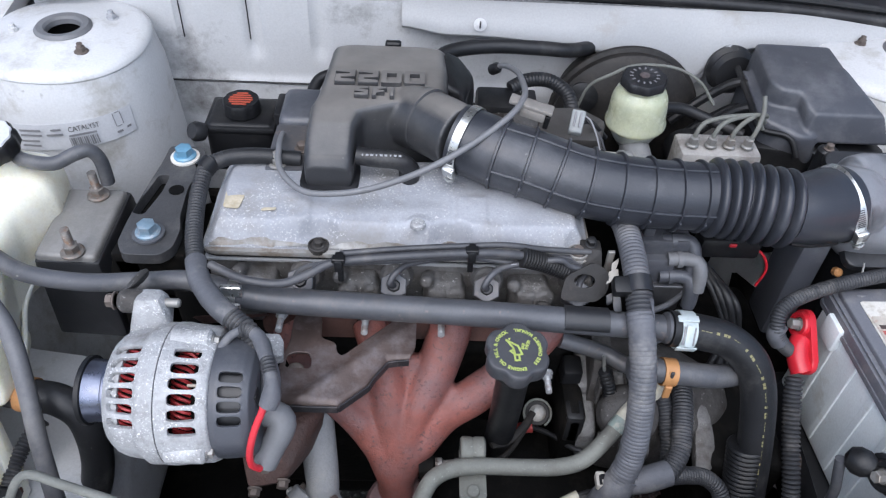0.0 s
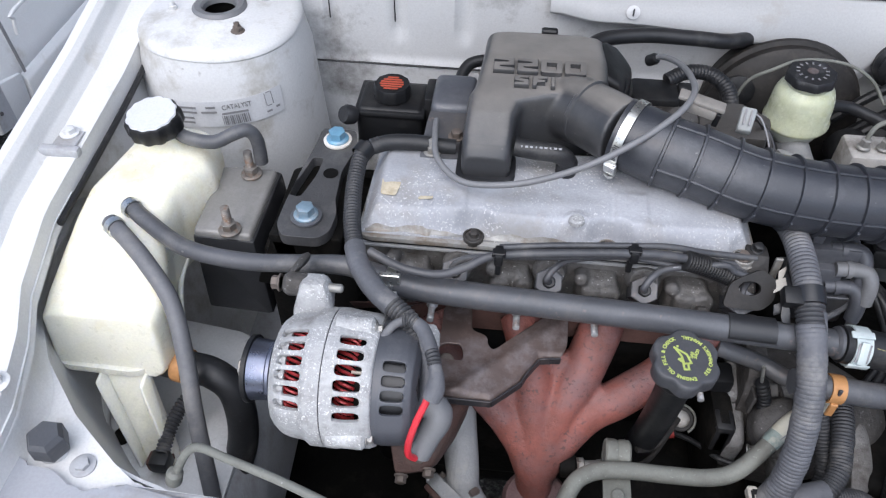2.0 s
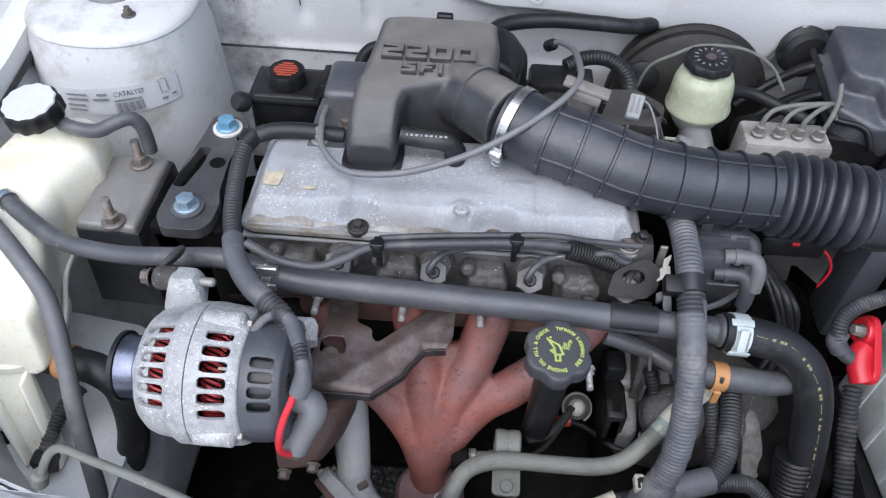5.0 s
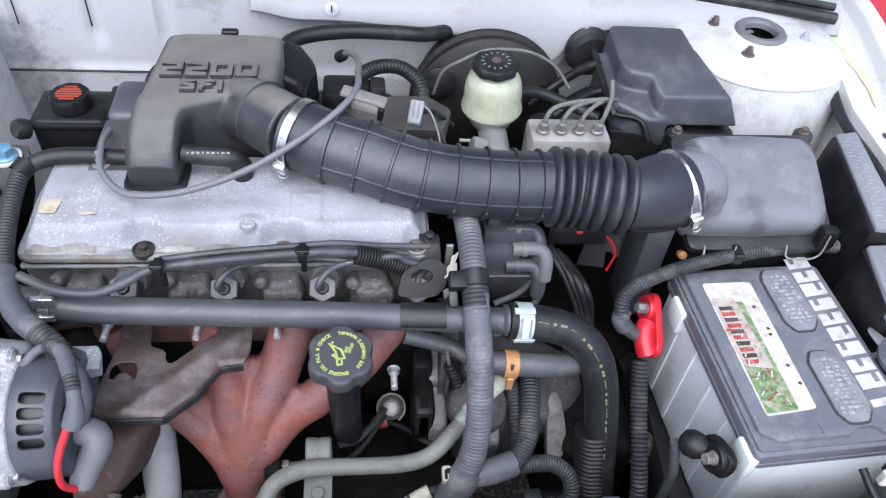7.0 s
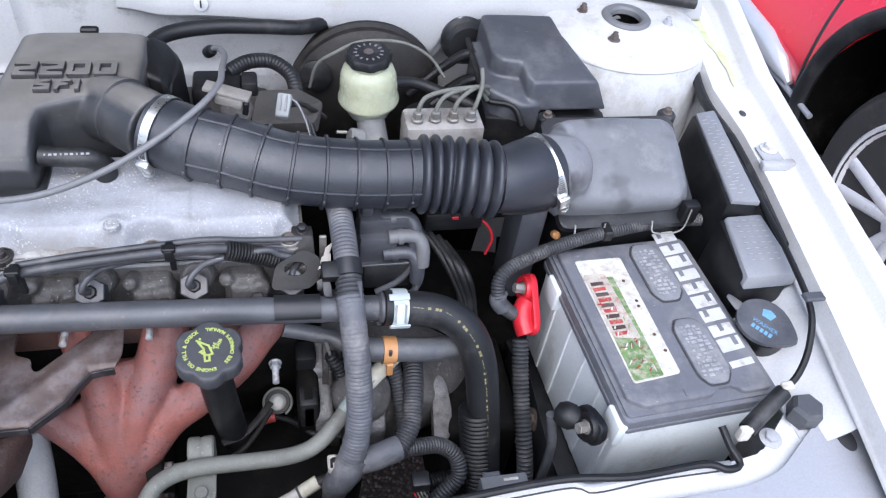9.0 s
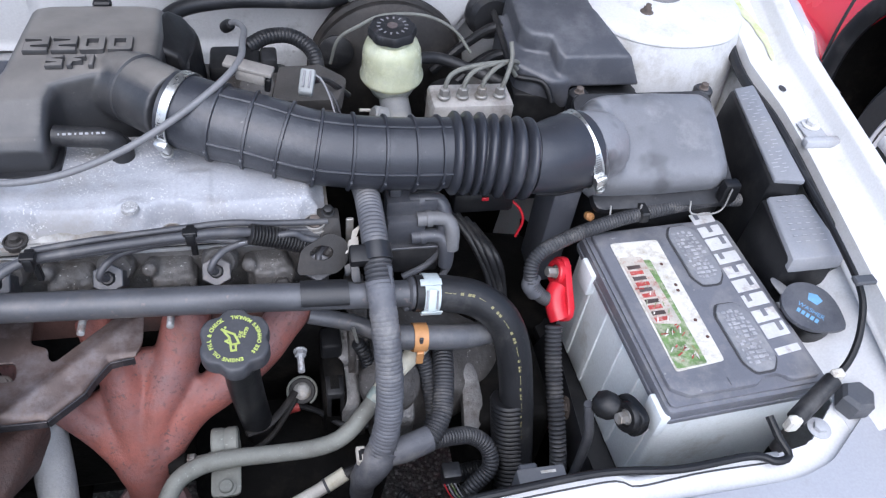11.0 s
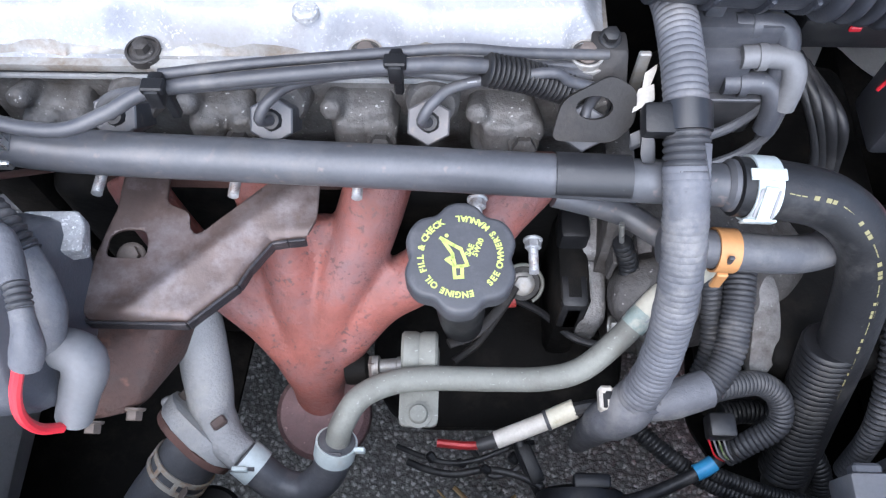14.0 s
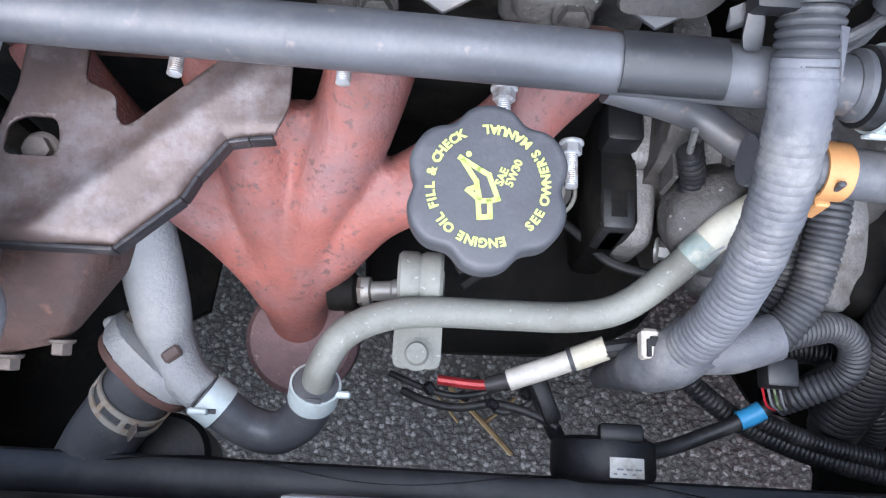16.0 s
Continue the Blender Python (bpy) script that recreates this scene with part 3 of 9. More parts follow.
def tower(cx, cy, top, side):
    wide = 0.012 if side > 0 else 0.0
    prof = [(0.030, top - 0.016), (0.036, top + 0.003), (0.050, top + 0.003), (0.060, top - 0.001)]
    prof += [(r + wide, top - k) for r, k in ((0.096, 0.004), (0.105, 0.006), (0.110, 0.010)) + TOWER_WALL]
    bm = bmesh.new()
    rings = []
    for r, h in prof:
        rings.append([V((cx + x, cy + y, h)) for x, y in oval(2 * r, 2 * r, 72, 2.25 if r > 0.09 else 2.0)])
    skin(bm, rings, caps=False)
    for v in bm.verts:
        v.co += V((0, 0, 0.0015 * noise.noise(v.co * 14)))
    t = part("strut_tower", bm, PAINT_IN, body, "dull white strut tower")
    part("strut_ring", lathe([(0.022, -0.006), (0.023, 0.001), (0.026, 0.004), (0.034, 0.005), (0.038, 0.001), (0.038, -0.004)], 40, Matrix.Translation((cx, cy, top + 0.003)), caps=False), BOOT, t, "grey rubber strut mount ring")
    part("strut_well", lathe([(0.001, -0.04), (0.034, -0.04), (0.034, -0.008), (0.030, -0.008), (0.030, -0.036), (0.001, -0.036)], 32, Matrix.Translation((cx, cy, top))), VOID, t)
    part("strut_rod", hexbolt(Matrix.Translation((cx + 0.002, cy - 0.002, top - 0.030)), 0.008, 0.010, 1.3, stud=0.008), STEEL, t)
    for a, m_ in ((154, BOLT_RUST), (-9, PAINT_GREY), (235, BOLT_RUST)) if side > 0 else ((37, PAINT_GREY), (-52, BOLT_RUST), (186, PAINT_IN)):
        p = (cx + 0.066 * math.cos(radians(a)), cy + 0.066 * math.sin(radians(a)), top - 0.003)
        part("strut_nut", hexbolt(Matrix.Translation(p), 0.0065, 0.006, 1.5, stud=0.006), m_, t, "flanged nut and stud")
    return t


tower_r = tower(-0.561, 0.967, 0.872, -1)
tower(0.636, 0.994, 0.871, 1)

# data sticker wrapped round the tower
def on_tower(cx, cy, a, z, lift=0.0):
    k = 0.872 - z
    for (r0, k0), (r1, k1) in zip(TOWER_WALL, TOWER_WALL[1:]):
        if k0 <= k <= k1:
            r = r0 + (r1 - r0) * (k - k0) / (k1 - k0) + lift
    p = V((math.cos(a), math.sin(a)))
    n = (abs(p.x) ** 2.25 + abs(p.y) ** 2.25) ** (-1 / 2.25)
    return V((cx + p.x * n * r, cy + p.y * n * r, z))


A0, A1 = radians(-113), radians(-40)
sticker = part("data_sticker", grid_surface(40, 8, lambda s, t: on_tower(-0.561, 0.967, A0 + (A1 - A0) * s, 0.756 + 0.040 * t + 0.014 * s, 0.0022), thick=(0, 0.001, -0.0005)), LABEL_PALE, tower_r, "pale data sticker with worn print")


def on_sticker(words, s, t, size, fit=None, name="print_line", m=INK_GREY):
    p = on_tower(-0.561, 0.967, A0 + (A1 - A0) * s, 0.756 + 0.040 * t + 0.014 * s, 0.0042)
    q = on_tower(-0.561, 0.967, A0 + (A1 - A0) * (s + 0.02), 0.756 + 0.040 * t + 0.014 * (s + 0.02), 0.0042)
    up = on_tower(-0.561, 0.967, A0 + (A1 - A0) * s, 0.80, 0.0042) - on_tower(-0.561, 0.967, A0 + (A1 - A0) * s, 0.76, 0.0042)
    x = (q - p).normalized()
    mm = axes(p, x.cross(up), x)
    if words:
        part(name, text_mesh(words, size, mm, 0.0001, fit=fit), m, sticker)
    else:
        part(name, box((fit, size, 0.0004), (0, 0, 0), 0, 1, mm), m, sticker)


on_sticker("CATALYST", 0.60, 0.78, 0.0105, 0.040, "print", INK)
for s, t, w in ((0.16, 0.80, 0.030), (0.16, 0.62, 0.030), (0.36, 0.62, 0.022), (0.14, 0.40, 0.026), (0.14, 0.22, 0.026), (0.36, 0.80, 0.008), (0.40, 0.80, 0.006), (0.58, 0.55, 0.036), (0.86, 0.25, 0.008), (0.94, 0.30, 0.006)):
    on_sticker("", s, t, 0.003, w)
for k in range(14):
    on_sticker("", 0.47 + 0.0165 * k, 0.27, 0.014, 0.0008 + 0.0008 * (k * 7 % 3), "barcode_bar")
for s, t, h in ((0.84, 0.72, 0.020), (0.90, 0.72, 0.020)):
    on_sticker("", s, t, h, 0.0010)
for s, t, w in ((0.87, 0.98, 0.006), (0.87, 0.46, 0.006)):
    on_sticker("", s, t, 0.001, w)


# fenders: flange, step and outer skin, swept along the car
def fender(stations):
    """stations: (y, inner x, outer x, flange z)"""
    def at(s, t):
        k = t * (len(stations) - 1)
        i = min(int(k), len(stations) - 2)
        f = k - i
        y, xi, xo, z = (a + (b - a) * f for a, b in zip(stations[i], stations[i + 1]))
        w = xo - xi
        prof = [(-0.02, -0.030), (0.0, -0.026), (0.04, -0.001), (0.08, 0.0), (0.46, -0.002), (0.56, 0.006), (0.64, 0.024), (0.72, 0.029), (0.88, 0.026), (0.99, 0.010), (1.10, -0.03), (1.22, -0.12), (1.30, -0.30), (1.30, -0.50)]
        j = s * (len(prof) - 1)
        m = min(int(j), len(prof) - 2)
        g = j - m
        a, b = prof[m], prof[m + 1]
        return V((xi + w * (a[0] + (b[0] - a[0]) * g), y, z + a[1] + (b[1] - a[1]) * g))
    return part("fender", grid_surface(78, 60, at, thick=(0, 0, -0.003)), PAINT, body, "white front fender with dusty flange")


FR = [(1.5, -0.70, -0.80, 0.862), (1.05, -0.676, -0.772, 0.852), (0.85, -0.658, -0.750, 0.838), (0.60, -0.655, -0.738, 0.815), (0.50, -0.637, -0.728, 0.803), (0.445, -0.615, -0.718, 0.797), (0.375, -0.598, -0.705, 0.79), (0.28, -0.598, -0.70, 0.775), (0.05, -0.58, -0.68, 0.74)]
FL = [(1.5, 0.79, 0.89, 0.862), (1.05, 0.764, 0.862, 0.852), (0.857, 0.730, 0.826, 0.838), (0.763, 0.735, 0.816, 0.831), (0.674, 0.729, 0.808, 0.826), (0.57, 0.718, 0.802, 0.818), (0.45, 0.708, 0.800, 0.805), (0.30, 0.70, 0.79, 0.78), (0.05, 0.68, 0.78, 0.74)]
fender_r, fender_l = fender(FR), fender(FL)


def wing(stations, inset, depth, name, back=0.075):
    """Inner wing under a fender flange, leaning inwards to the rail."""
    sign = -1 if stations[0][1] > 0 else 1
    def at(s, t):
        k = t * (len(stations) - 1)
        i = min(int(k), len(stations) - 2)
        f = k - i
        y, xi, xo, z = (a + (b - a) * f for a, b in zip(stations[i], stations[i + 1]))
        drop = depth * s
        x = xi + sign * (-0.008 + inset * s**1.4 - back * smoothstep(0.74, 0.62, y)) + 0.004 * math.sin(9 * s)
        return V((x, y, z - 0.024 - drop + 0.003 * noise.noise((y * 6, s * 4, 0))))
    return part(name, grid_surface(24, 40, at, thick=(-sign * 0.004, 0, 0)), PAINT_IN, body, "dusty pale inner wing")


wing(FR, 0.10, 0.50, "inner_wing")
wing(FL, 0.10, 0.50, "inner_wing", 0.018)
# dark tube laid in place of the shaded gap between flange and wing
for st, sg in ((FR, 1), (FL, -1)):
    part("gutter_shade", tube([(x + sg * (0.004 if sg > 0 else 0.009), y, z - (0.024 if sg > 0 else 0.013)) for y, x, _, z in st if y > 0.55], 0.0040 if sg > 0 else 0.0070, 8, 0.02), RUBBER, body, "dark tube standing for the shaded gap between fender and wing")
    x, xo, z = ((-0.655, -0.742, 0.824), (0.730, 0.812, 0.8285))[sg < 0]
    w = xo - x
    br = part("fender_bracket", box((0.030, 0.034, 0.003), (x + 0.28 * w, 0.712, z + 0.003), 0.001, 1), PAINT_GREY, body, "grey fender bracket")
    part("fender_bolt", hexbolt(Matrix.Translation((x + 0.30 * w, 0.722, z + 0.005)), 0.0075, 0.006, 1.6), PAINT_IN, br)
    part("bent_tab", box((0.050, 0.012, 0.012), (x + 0.28 * w, 0.690, z + 0.003), 0.003, 2), PAINT_GREY, br)
    part("drain_hole", lathe([(0.001, 0), (0.0045, 0), (0.0045, 0.0008), (0.001, 0.0008)], 20, Matrix.Translation((x + 0.30 * w, 0.800, z + 0.0060)), squash=1.5), INK, body, "oblong hole in the flange")
SHELF = [(0.66, -0.700), (0.590, -0.681), (0.522, -0.6595), (0.464, -0.6234), (0.430, -0.600), (0.400, -0.590), (0.340, -0.588), (0.27, -0.588)]


def along(rows, y, j):
    k = max(i for i in range(len(rows) - 1) if rows[i][0] >= y)
    f = (rows[k][0] - y) / (rows[k][0] - rows[k + 1][0])
    return rows[k][j] + (rows[k + 1][j] - rows[k][j]) * f


def apron_r(s, t):
    y = 0.28 + 0.37 * t
    x0, z, x1 = along(FR, y, 1) + 0.001, along(FR, y, 3) - 0.020, along(SHELF, y, 1)
    bow = 0.010 * math.sin(math.pi * s) * smoothstep(0.36, 0.46, y)
    return V((x0 + (x1 - x0) * s**1.5 - bow, y, 0.7225 + (z - 0.7225) * (1 - s) ** 1.3))


part("wing_apron", grid_surface(14, 40, apron_r, thick=(-0.004, 0, 0)), PAINT, body, "white apron below the fender flange")
part("wing_apron", grid_surface(12, 24, lambda s, t: V((0.652 + 0.080 * s + 0.012 * math.sin(2.5 * t) * s, 0.345 + 0.19 * t, 0.722 + 0.062 * s**1.6 + 0.012 * t * s + 0.003 * noise.noise((s * 5, t * 6, 3.0)))), thick=(0, 0, -0.004)), PAINT_IN, body, "dull white apron beside the battery")
# algae film on the flange
part("algae_film", grid_surface(4, 30, lambda s, t: V((0.760 + 0.018 * t + 0.006 * math.sin(7 * t) + (0.004 + (0.010 + 0.003 * math.sin(29 * t)) * math.sin(math.pi * t) ** 0.6) * (s - 0.5) + 0.010, 0.86 + 0.22 * t, 0.8388 + 0.0152 * t))), MOSS, fender_l, "greenish algae film")

# rubber-tipped bump stops and bolts on the front corners, the front panel
EDGE = [(-0.28, 0.325), (-0.06, 0.323), (0.10, 0.326), (0.23, 0.333), (0.33, 0.3395), (0.380, 0.341), (0.400, 0.333), (0.47, 0.338), (0.56, 0.339)]
OUT = [(-0.78, 0.74), (-0.700, 0.66), (-0.681, 0.590), (-0.6595, 0.522), (-0.6234, 0.464), (-0.5635, 0.401), (-0.5025, 0.3535), (-0.47, 0.333), *EDGE, (0.60, 0.345), (0.70, 0.43), (0.80, 0.50), (0.86, 0.10), (-0.82, 0.10)]
part("wing_shelf", grid_surface(8, 30, lambda s, t: V((-0.790 + 0.118 * s - 0.006 * math.sin(3.1 * t) * s, 0.46 + 0.46 * t, 0.728 + 0.035 * t + 0.006 * s * (1 - s) + 0.002 * noise.noise((t * 7, s * 3, 2.0)))), thick=(0, 0, -0.004)), PAINT_IN, body, "white shelf between wing and coolant tank")
pocket = part("wing_pocket", prism(rounded([(-0.76, 0.68), (-0.470, 0.64), (-0.440, 0.50), (-0.440, 0.34), (-0.74, 0.34)], 0.02, 3), 0.556, 0.564, 0.002), PAINT_IN, body, "pale floor of the wing pocket")
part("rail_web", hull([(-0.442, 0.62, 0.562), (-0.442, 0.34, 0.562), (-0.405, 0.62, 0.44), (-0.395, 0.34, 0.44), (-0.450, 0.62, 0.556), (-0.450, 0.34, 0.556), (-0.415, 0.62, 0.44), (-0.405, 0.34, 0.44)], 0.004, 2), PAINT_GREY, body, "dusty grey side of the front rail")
part("pocket_hole", lathe([(0.001, 0), (0.012, 0), (0.012, 0.0008), (0.001, 0.0008)], 24, Matrix.Translation((-0.588, 0.468, 0.5642)), squash=1.15), VOID, pocket, "dark drain hole")
part("pocket_rib", tube([(-0.66, 0.56, 0.565), (-0.625, 0.50, 0.572), (-0.60, 0.44, 0.572), (-0.57, 0.39, 0.566)], 0.008, 10, 0.01), PAINT_IN, pocket)
BAY = [(-0.700, 0.66), (-0.681, 0.590), (-0.6595, 0.522), (-0.6234, 0.464), (-0.5635, 0.401), (-0.5025, 0.3535), (-0.44, 0.333)]


def pocket_wall(s, t):
    k = s * (len(BAY) - 1)
    i = min(int(k), len(BAY) - 2)
    p = V(BAY[i]).lerp(V(BAY[i + 1]), k - i)
    q = p.lerp(V((-0.555, 0.52)), 0.24 * t**1.3)
    return V((q.x, q.y, 0.7165 - 0.152 * t + 0.002 * math.sin(40 * s)))


part("pocket_wall", grid_surface(48, 14, pocket_wall, thick=(-0.002, -0.003, 0)), PAINT_IN, body, "dull white wall of the wing pocket")
panel = part("front_panel", prism(rounded(OUT, 0.006, 3), 0.715, 0.722, 0.002), PAINT, body, "white radiator support panel")
part("panel_lip", tube([(x, y - 0.0005, 0.7195) for x, y in [(-0.47, 0.330)] + EDGE], 0.0036, 12, 0.008), PAINT_GREY, panel, "grey folded rear edge")
part("panel_seam", tube([(x, y - 0.0085, 0.7212) for x, y in [(-0.46, 0.330)] + EDGE], 0.0014, 8, 0.008), INK, panel, "dark seam along the edge")
part("latch_plate", box((0.120, 0.060, 0.030), (0.0, 0.3065, 0.676), 0.002, 2), PAINT_GREY, panel, "pale grey latch plate")
part("panel_cover", prism(rounded([(-0.73, 0.407), (-0.634, 0.408), (-0.605, 0.369), (-0.587, 0.338), (-0.553, 0.336), (-0.525, 0.318), (-0.505, 0.318), (-0.484, 0.330), (-0.414, 0.322), (-0.40, 0.12), (-0.80, 0.12)], 0.007, 3), 0.723, 0.731, 0.003), PALEPL, panel, "pale grey plastic lamp panel")
part("panel_cover", prism(rounded([(0.20, 0.300), (0.56, 0.306), (0.605, 0.318), (0.74, 0.415), (0.84, 0.46), (0.86, 0.12), (0.20, 0.12)], 0.015, 3), 0.723, 0.731, 0.003), PALEPL, panel, "grey plastic lamp panel")
for x, y in ((-0.566, 0.3595), (0.662, 0.378)):
    st = part("bump_stop", lathe([(0.0145, 0), (0.0145, 0.004), (0.0125, 0.006)], 24, Matrix.Translation((x, y, 0.722))), PAINT_IN, panel, "white boss")
    part("rubber_tip", lathe([(0.017, 0.0), (0.019, 0.004), (0.019, 0.022), (0.015, 0.027)], 6, Matrix.Translation((x, y, 0.727))), GREYPL, st, "grey hexagonal rubber bumper")
for x, y in ((-0.531, 0.347), (0.618, 0.360)):
    part("panel_bolt", hexbolt(Matrix.Translation((x, y, 0.7225)), 0.0075, 0.005, 1.7), PAINT_GREY, panel)
part("panel_bolt", hexbolt(Matrix.Translation((0.715, 0.455, 0.7345)), 0.0075, 0.006, 1.7), PAINT, panel)
part("panel_bolt", hexbolt(Matrix.Translation((-0.651, 0.386, 0.7315)), 0.0075, 0.006, 1.7), STEEL, panel)
part("fender_bolt", hexbolt(Matrix.Translation((-0.612, 0.387, 0.7915)), 0.0078, 0.007, 1.7), PAINT, fender_r)
part("panel_hole", lathe([(0, 0), (0.010, 0), (0.010, 0.0008), (0, 0.0008)], 20, Matrix.Translation((0.70, 0.345, 0.7312)), squash=1.6), INK, panel)
# the open hood over the bay, out of view; keeps the rear sky off
HB = Matrix.Translation((0.045, 1.215, 0.965)) @ Matrix.Rotation(radians(-62), 4, "X")
hood = part("hood", grid_surface(40, 30, lambda s, t: HB @ V((-0.74 + 1.48 * s + 0.06 * t * (1 - 2 * s), -0.96 * t, 0.02 + 0.035 * math.sin(math.pi * s))), thick=HB.to_3x3() @ V((0, 0, -0.006))), PAINT, body, "open white hood")
# liner added dark so less light bounces onto the cowl
part("hood_liner", grid_surface(20, 14, lambda s, t: HB @ V((-0.56 + 1.12 * s, -0.12 - 0.74 * t, 0.010 + 0.03 * math.sin(math.pi * s))), thick=HB.to_3x3() @ V((0, 0, -0.012))), BLACK, hood, "unseen dark hood liner, added to cut bounced light")
for s in (-0.66, 0.66):
    part("hood_rib", box((0.06, 0.84, 0.02), (s, -0.47, 0.012), 0.008, 2, HB), PAINT_IN, hood, "pressed inner rib")
for t in (-0.05, -0.88):
    part("hood_beam", box((1.3, 0.07, 0.022), (0, t, 0.012), 0.008, 2, HB), PAINT_IN, hood, "inner cross beam")
for x in (-0.66, 0.74):
    part("hood_hinge", hull([(x, 1.23, 0.975), (x + 0.012, 1.23, 0.975), (x, 1.17, 0.99), (x + 0.012, 1.17, 0.99), (x, 1.24, 0.87), (x + 0.012, 1.24, 0.87)], 0.002), PAINT_IN, hood)
# closing panels added low down: rails, undertray, firewall foot; shade painted in near-black
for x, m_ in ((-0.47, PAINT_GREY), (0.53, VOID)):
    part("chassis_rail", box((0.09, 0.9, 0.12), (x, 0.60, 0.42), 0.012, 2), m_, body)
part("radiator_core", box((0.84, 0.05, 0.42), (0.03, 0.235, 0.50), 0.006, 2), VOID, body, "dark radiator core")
# bumper stays out of view; added to stop light leaking in from the front
part("bumper", hull([(-0.80, 0.11, 0.70), (0.86, 0.11, 0.70), (-0.74, 0.0, 0.60), (0.80, 0.0, 0.60), (-0.74, 0.0, 0.28), (0.80, 0.0, 0.28), (-0.80, 0.10, 0.24), (0.86, 0.10, 0.24)], 0.02, 3), PAINT, body, "unseen white front bumper, added to close the bay")
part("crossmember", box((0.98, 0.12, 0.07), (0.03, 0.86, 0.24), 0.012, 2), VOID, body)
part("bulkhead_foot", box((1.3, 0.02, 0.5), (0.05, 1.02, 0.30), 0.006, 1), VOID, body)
part("undertray", prism([(-0.46, 0.18), (-0.30, 0.18), (-0.30, 0.46), (-0.225, 0.50), (-0.21, 0.66), (-0.46, 0.66)], 0.30, 0.308, 0.002), VOID, body, "near-black undertray added to darken the gaps")
part("undertray", prism(rounded([(0.400, 0.18), (0.52, 0.18), (0.52, 0.62), (0.318, 0.60), (0.306, 0.50), (0.330, 0.455), (0.345, 0.43), (0.390, 0.42), (0.405, 0.38), (0.392, 0.30)], 0.012, 3), 0.30, 0.308, 0.002), VOID, body, "near-black undertray added to darken the gaps")
# neighbours parked on either side
def wheel_at(parent, c, r, w, axis):
    m = axes(c, axis, (0, 1, 0.2))
    tyre_prof = [(r * 0.70, -w / 2), (r * 0.93, -w / 2), (r * 0.985, -w * 0.42), (r, -w * 0.3), (r, w * 0.3), (r * 0.985, w * 0.42), (r * 0.93, w / 2), (r * 0.70, w / 2), (r * 0.68, w * 0.44)]
    wh = part("wheel", lathe(tyre_prof, 64, m), TYRE, parent, "black tyre on a silver wheel")
    part("rim", lathe([(r * 0.735, w * 0.40), (r * 0.745, w * 0.50), (r * 0.725, w * 0.52), (r * 0.69, w * 0.48), (r * 0.66, w * 0.36), (r * 0.64, w * 0.10), (r * 0.62, w * 0.10)], 48, m), WHEEL, wh)
    # disc coloured dark in place of the shade between the spokes
    part("dish", lathe([(r * 0.635, w * 0.12), (r * 0.30, w * 0.16), (0.01, w * 0.18)], 40, m), GREYPL, wh, "dark disc painted as the shaded gaps behind the spokes")
    for k in range(10):
        a = 2 * math.pi * (k // 2) / 5 + (0.14 if k % 2 else 0.52)
        d = V((math.cos(a), math.sin(a), 0))
        b = loft([(d * r * 0.12 + V((0, 0, w * 0.42)), d.cross(V((0, 0, 1))), (0, 0, 1), r * 0.10, 0.03, 2.6), (d * r * 0.67 + V((0, 0, w * 0.40)), d.cross(V((0, 0, 1))), (0, 0, 1), r * 0.125, 0.03, 2.6)], 16)
        part("spoke", merge(b, m), WHEEL, wh)
    part("hub_cap", lathe([(r * 0.17, w * 0.3), (r * 0.17, w * 0.47), (r * 0.12, w * 0.5)], 24, m), WHEEL, wh)
    return wh


def arch_side(x, s, y0, y1, z0, z1, wy, wz, wr, lean):
    """Body side near x with a wheel arch cut out, leaning away from s as it rises."""
    def at(u, v):
        y, z = y0 + (y1 - y0) * u, z0 + (z1 - z0) * v
        d = math.hypot(y - wy, z - wz)
        if 1e-6 < d < wr:
            y, z = wy + (y - wy) * wr / d, max(z0, wz + (z - wz) * wr / d)
        h = (z - z0) / (z1 - z0)
        return V((x + s * (0.012 * math.sin(math.pi * min(1, 2 * h)) - lean * max(0.0, h - 0.1)), y, z))
    bm = grid_surface(110, 50, at, thick=(-s * 0.02, 0, 0))
    inside = [f for f in bm.faces if all(math.hypot(v.co.y - wy, v.co.z - wz) < wr * 1.001 for v in f.verts)]
    bmesh.ops.delete(bm, geom=inside, context="FACES")
    return bm


red = thing("red_car", "bright red car parked alongside, black wheel-arch trim", "car", (2.1, 1.6, 0))
part("body_side", arch_side(1.46, -1, -0.6, 2.3, 0.385, 0.95, 1.147, 0.42, 0.333, 0.24), CAR_RED, red)
part("bonnet", grid_surface(20, 20, lambda s, t: V((1.67 + 1.25 * s, -0.6 + 2.9 * t, 0.95 + 0.10 * math.sin(math.pi * s) - 0.12 * t * t)), thick=(0, 0, -0.02)), CAR_RED, red)
part("nose", grid_surface(20, 12, lambda s, t: V((1.47 + 1.5 * s, 2.3 + 0.12 * math.sin(math.pi * s), 0.30 + 0.53 * t)), thick=(0, -0.02, 0)), CAR_RED, red)
part("arch_trim", tube([(1.452, 1.147 + 0.326 * math.cos(radians(a)), 0.42 + 0.326 * math.sin(radians(a))) for a in range(-20, 201, 11)], 0.024, 12, 0.03, flat=0.8), BLACK_DUSTY, red, "black plastic wheel-arch trim")
part("arch_liner", box((0.4, 0.70, 0.56), (1.85, 1.13, 0.40), 0.05, 2), VOID, red)
part("arch_roof", grid_surface(24, 4, lambda s, t: V((1.46 + 0.4 * t, 1.147 + 0.345 * math.cos(math.pi * (1.4 * s - 0.2)), 0.42 + 0.345 * math.sin(math.pi * (1.4 * s - 0.2)))), thick=(0, 0, 0.01)), VOID, red)
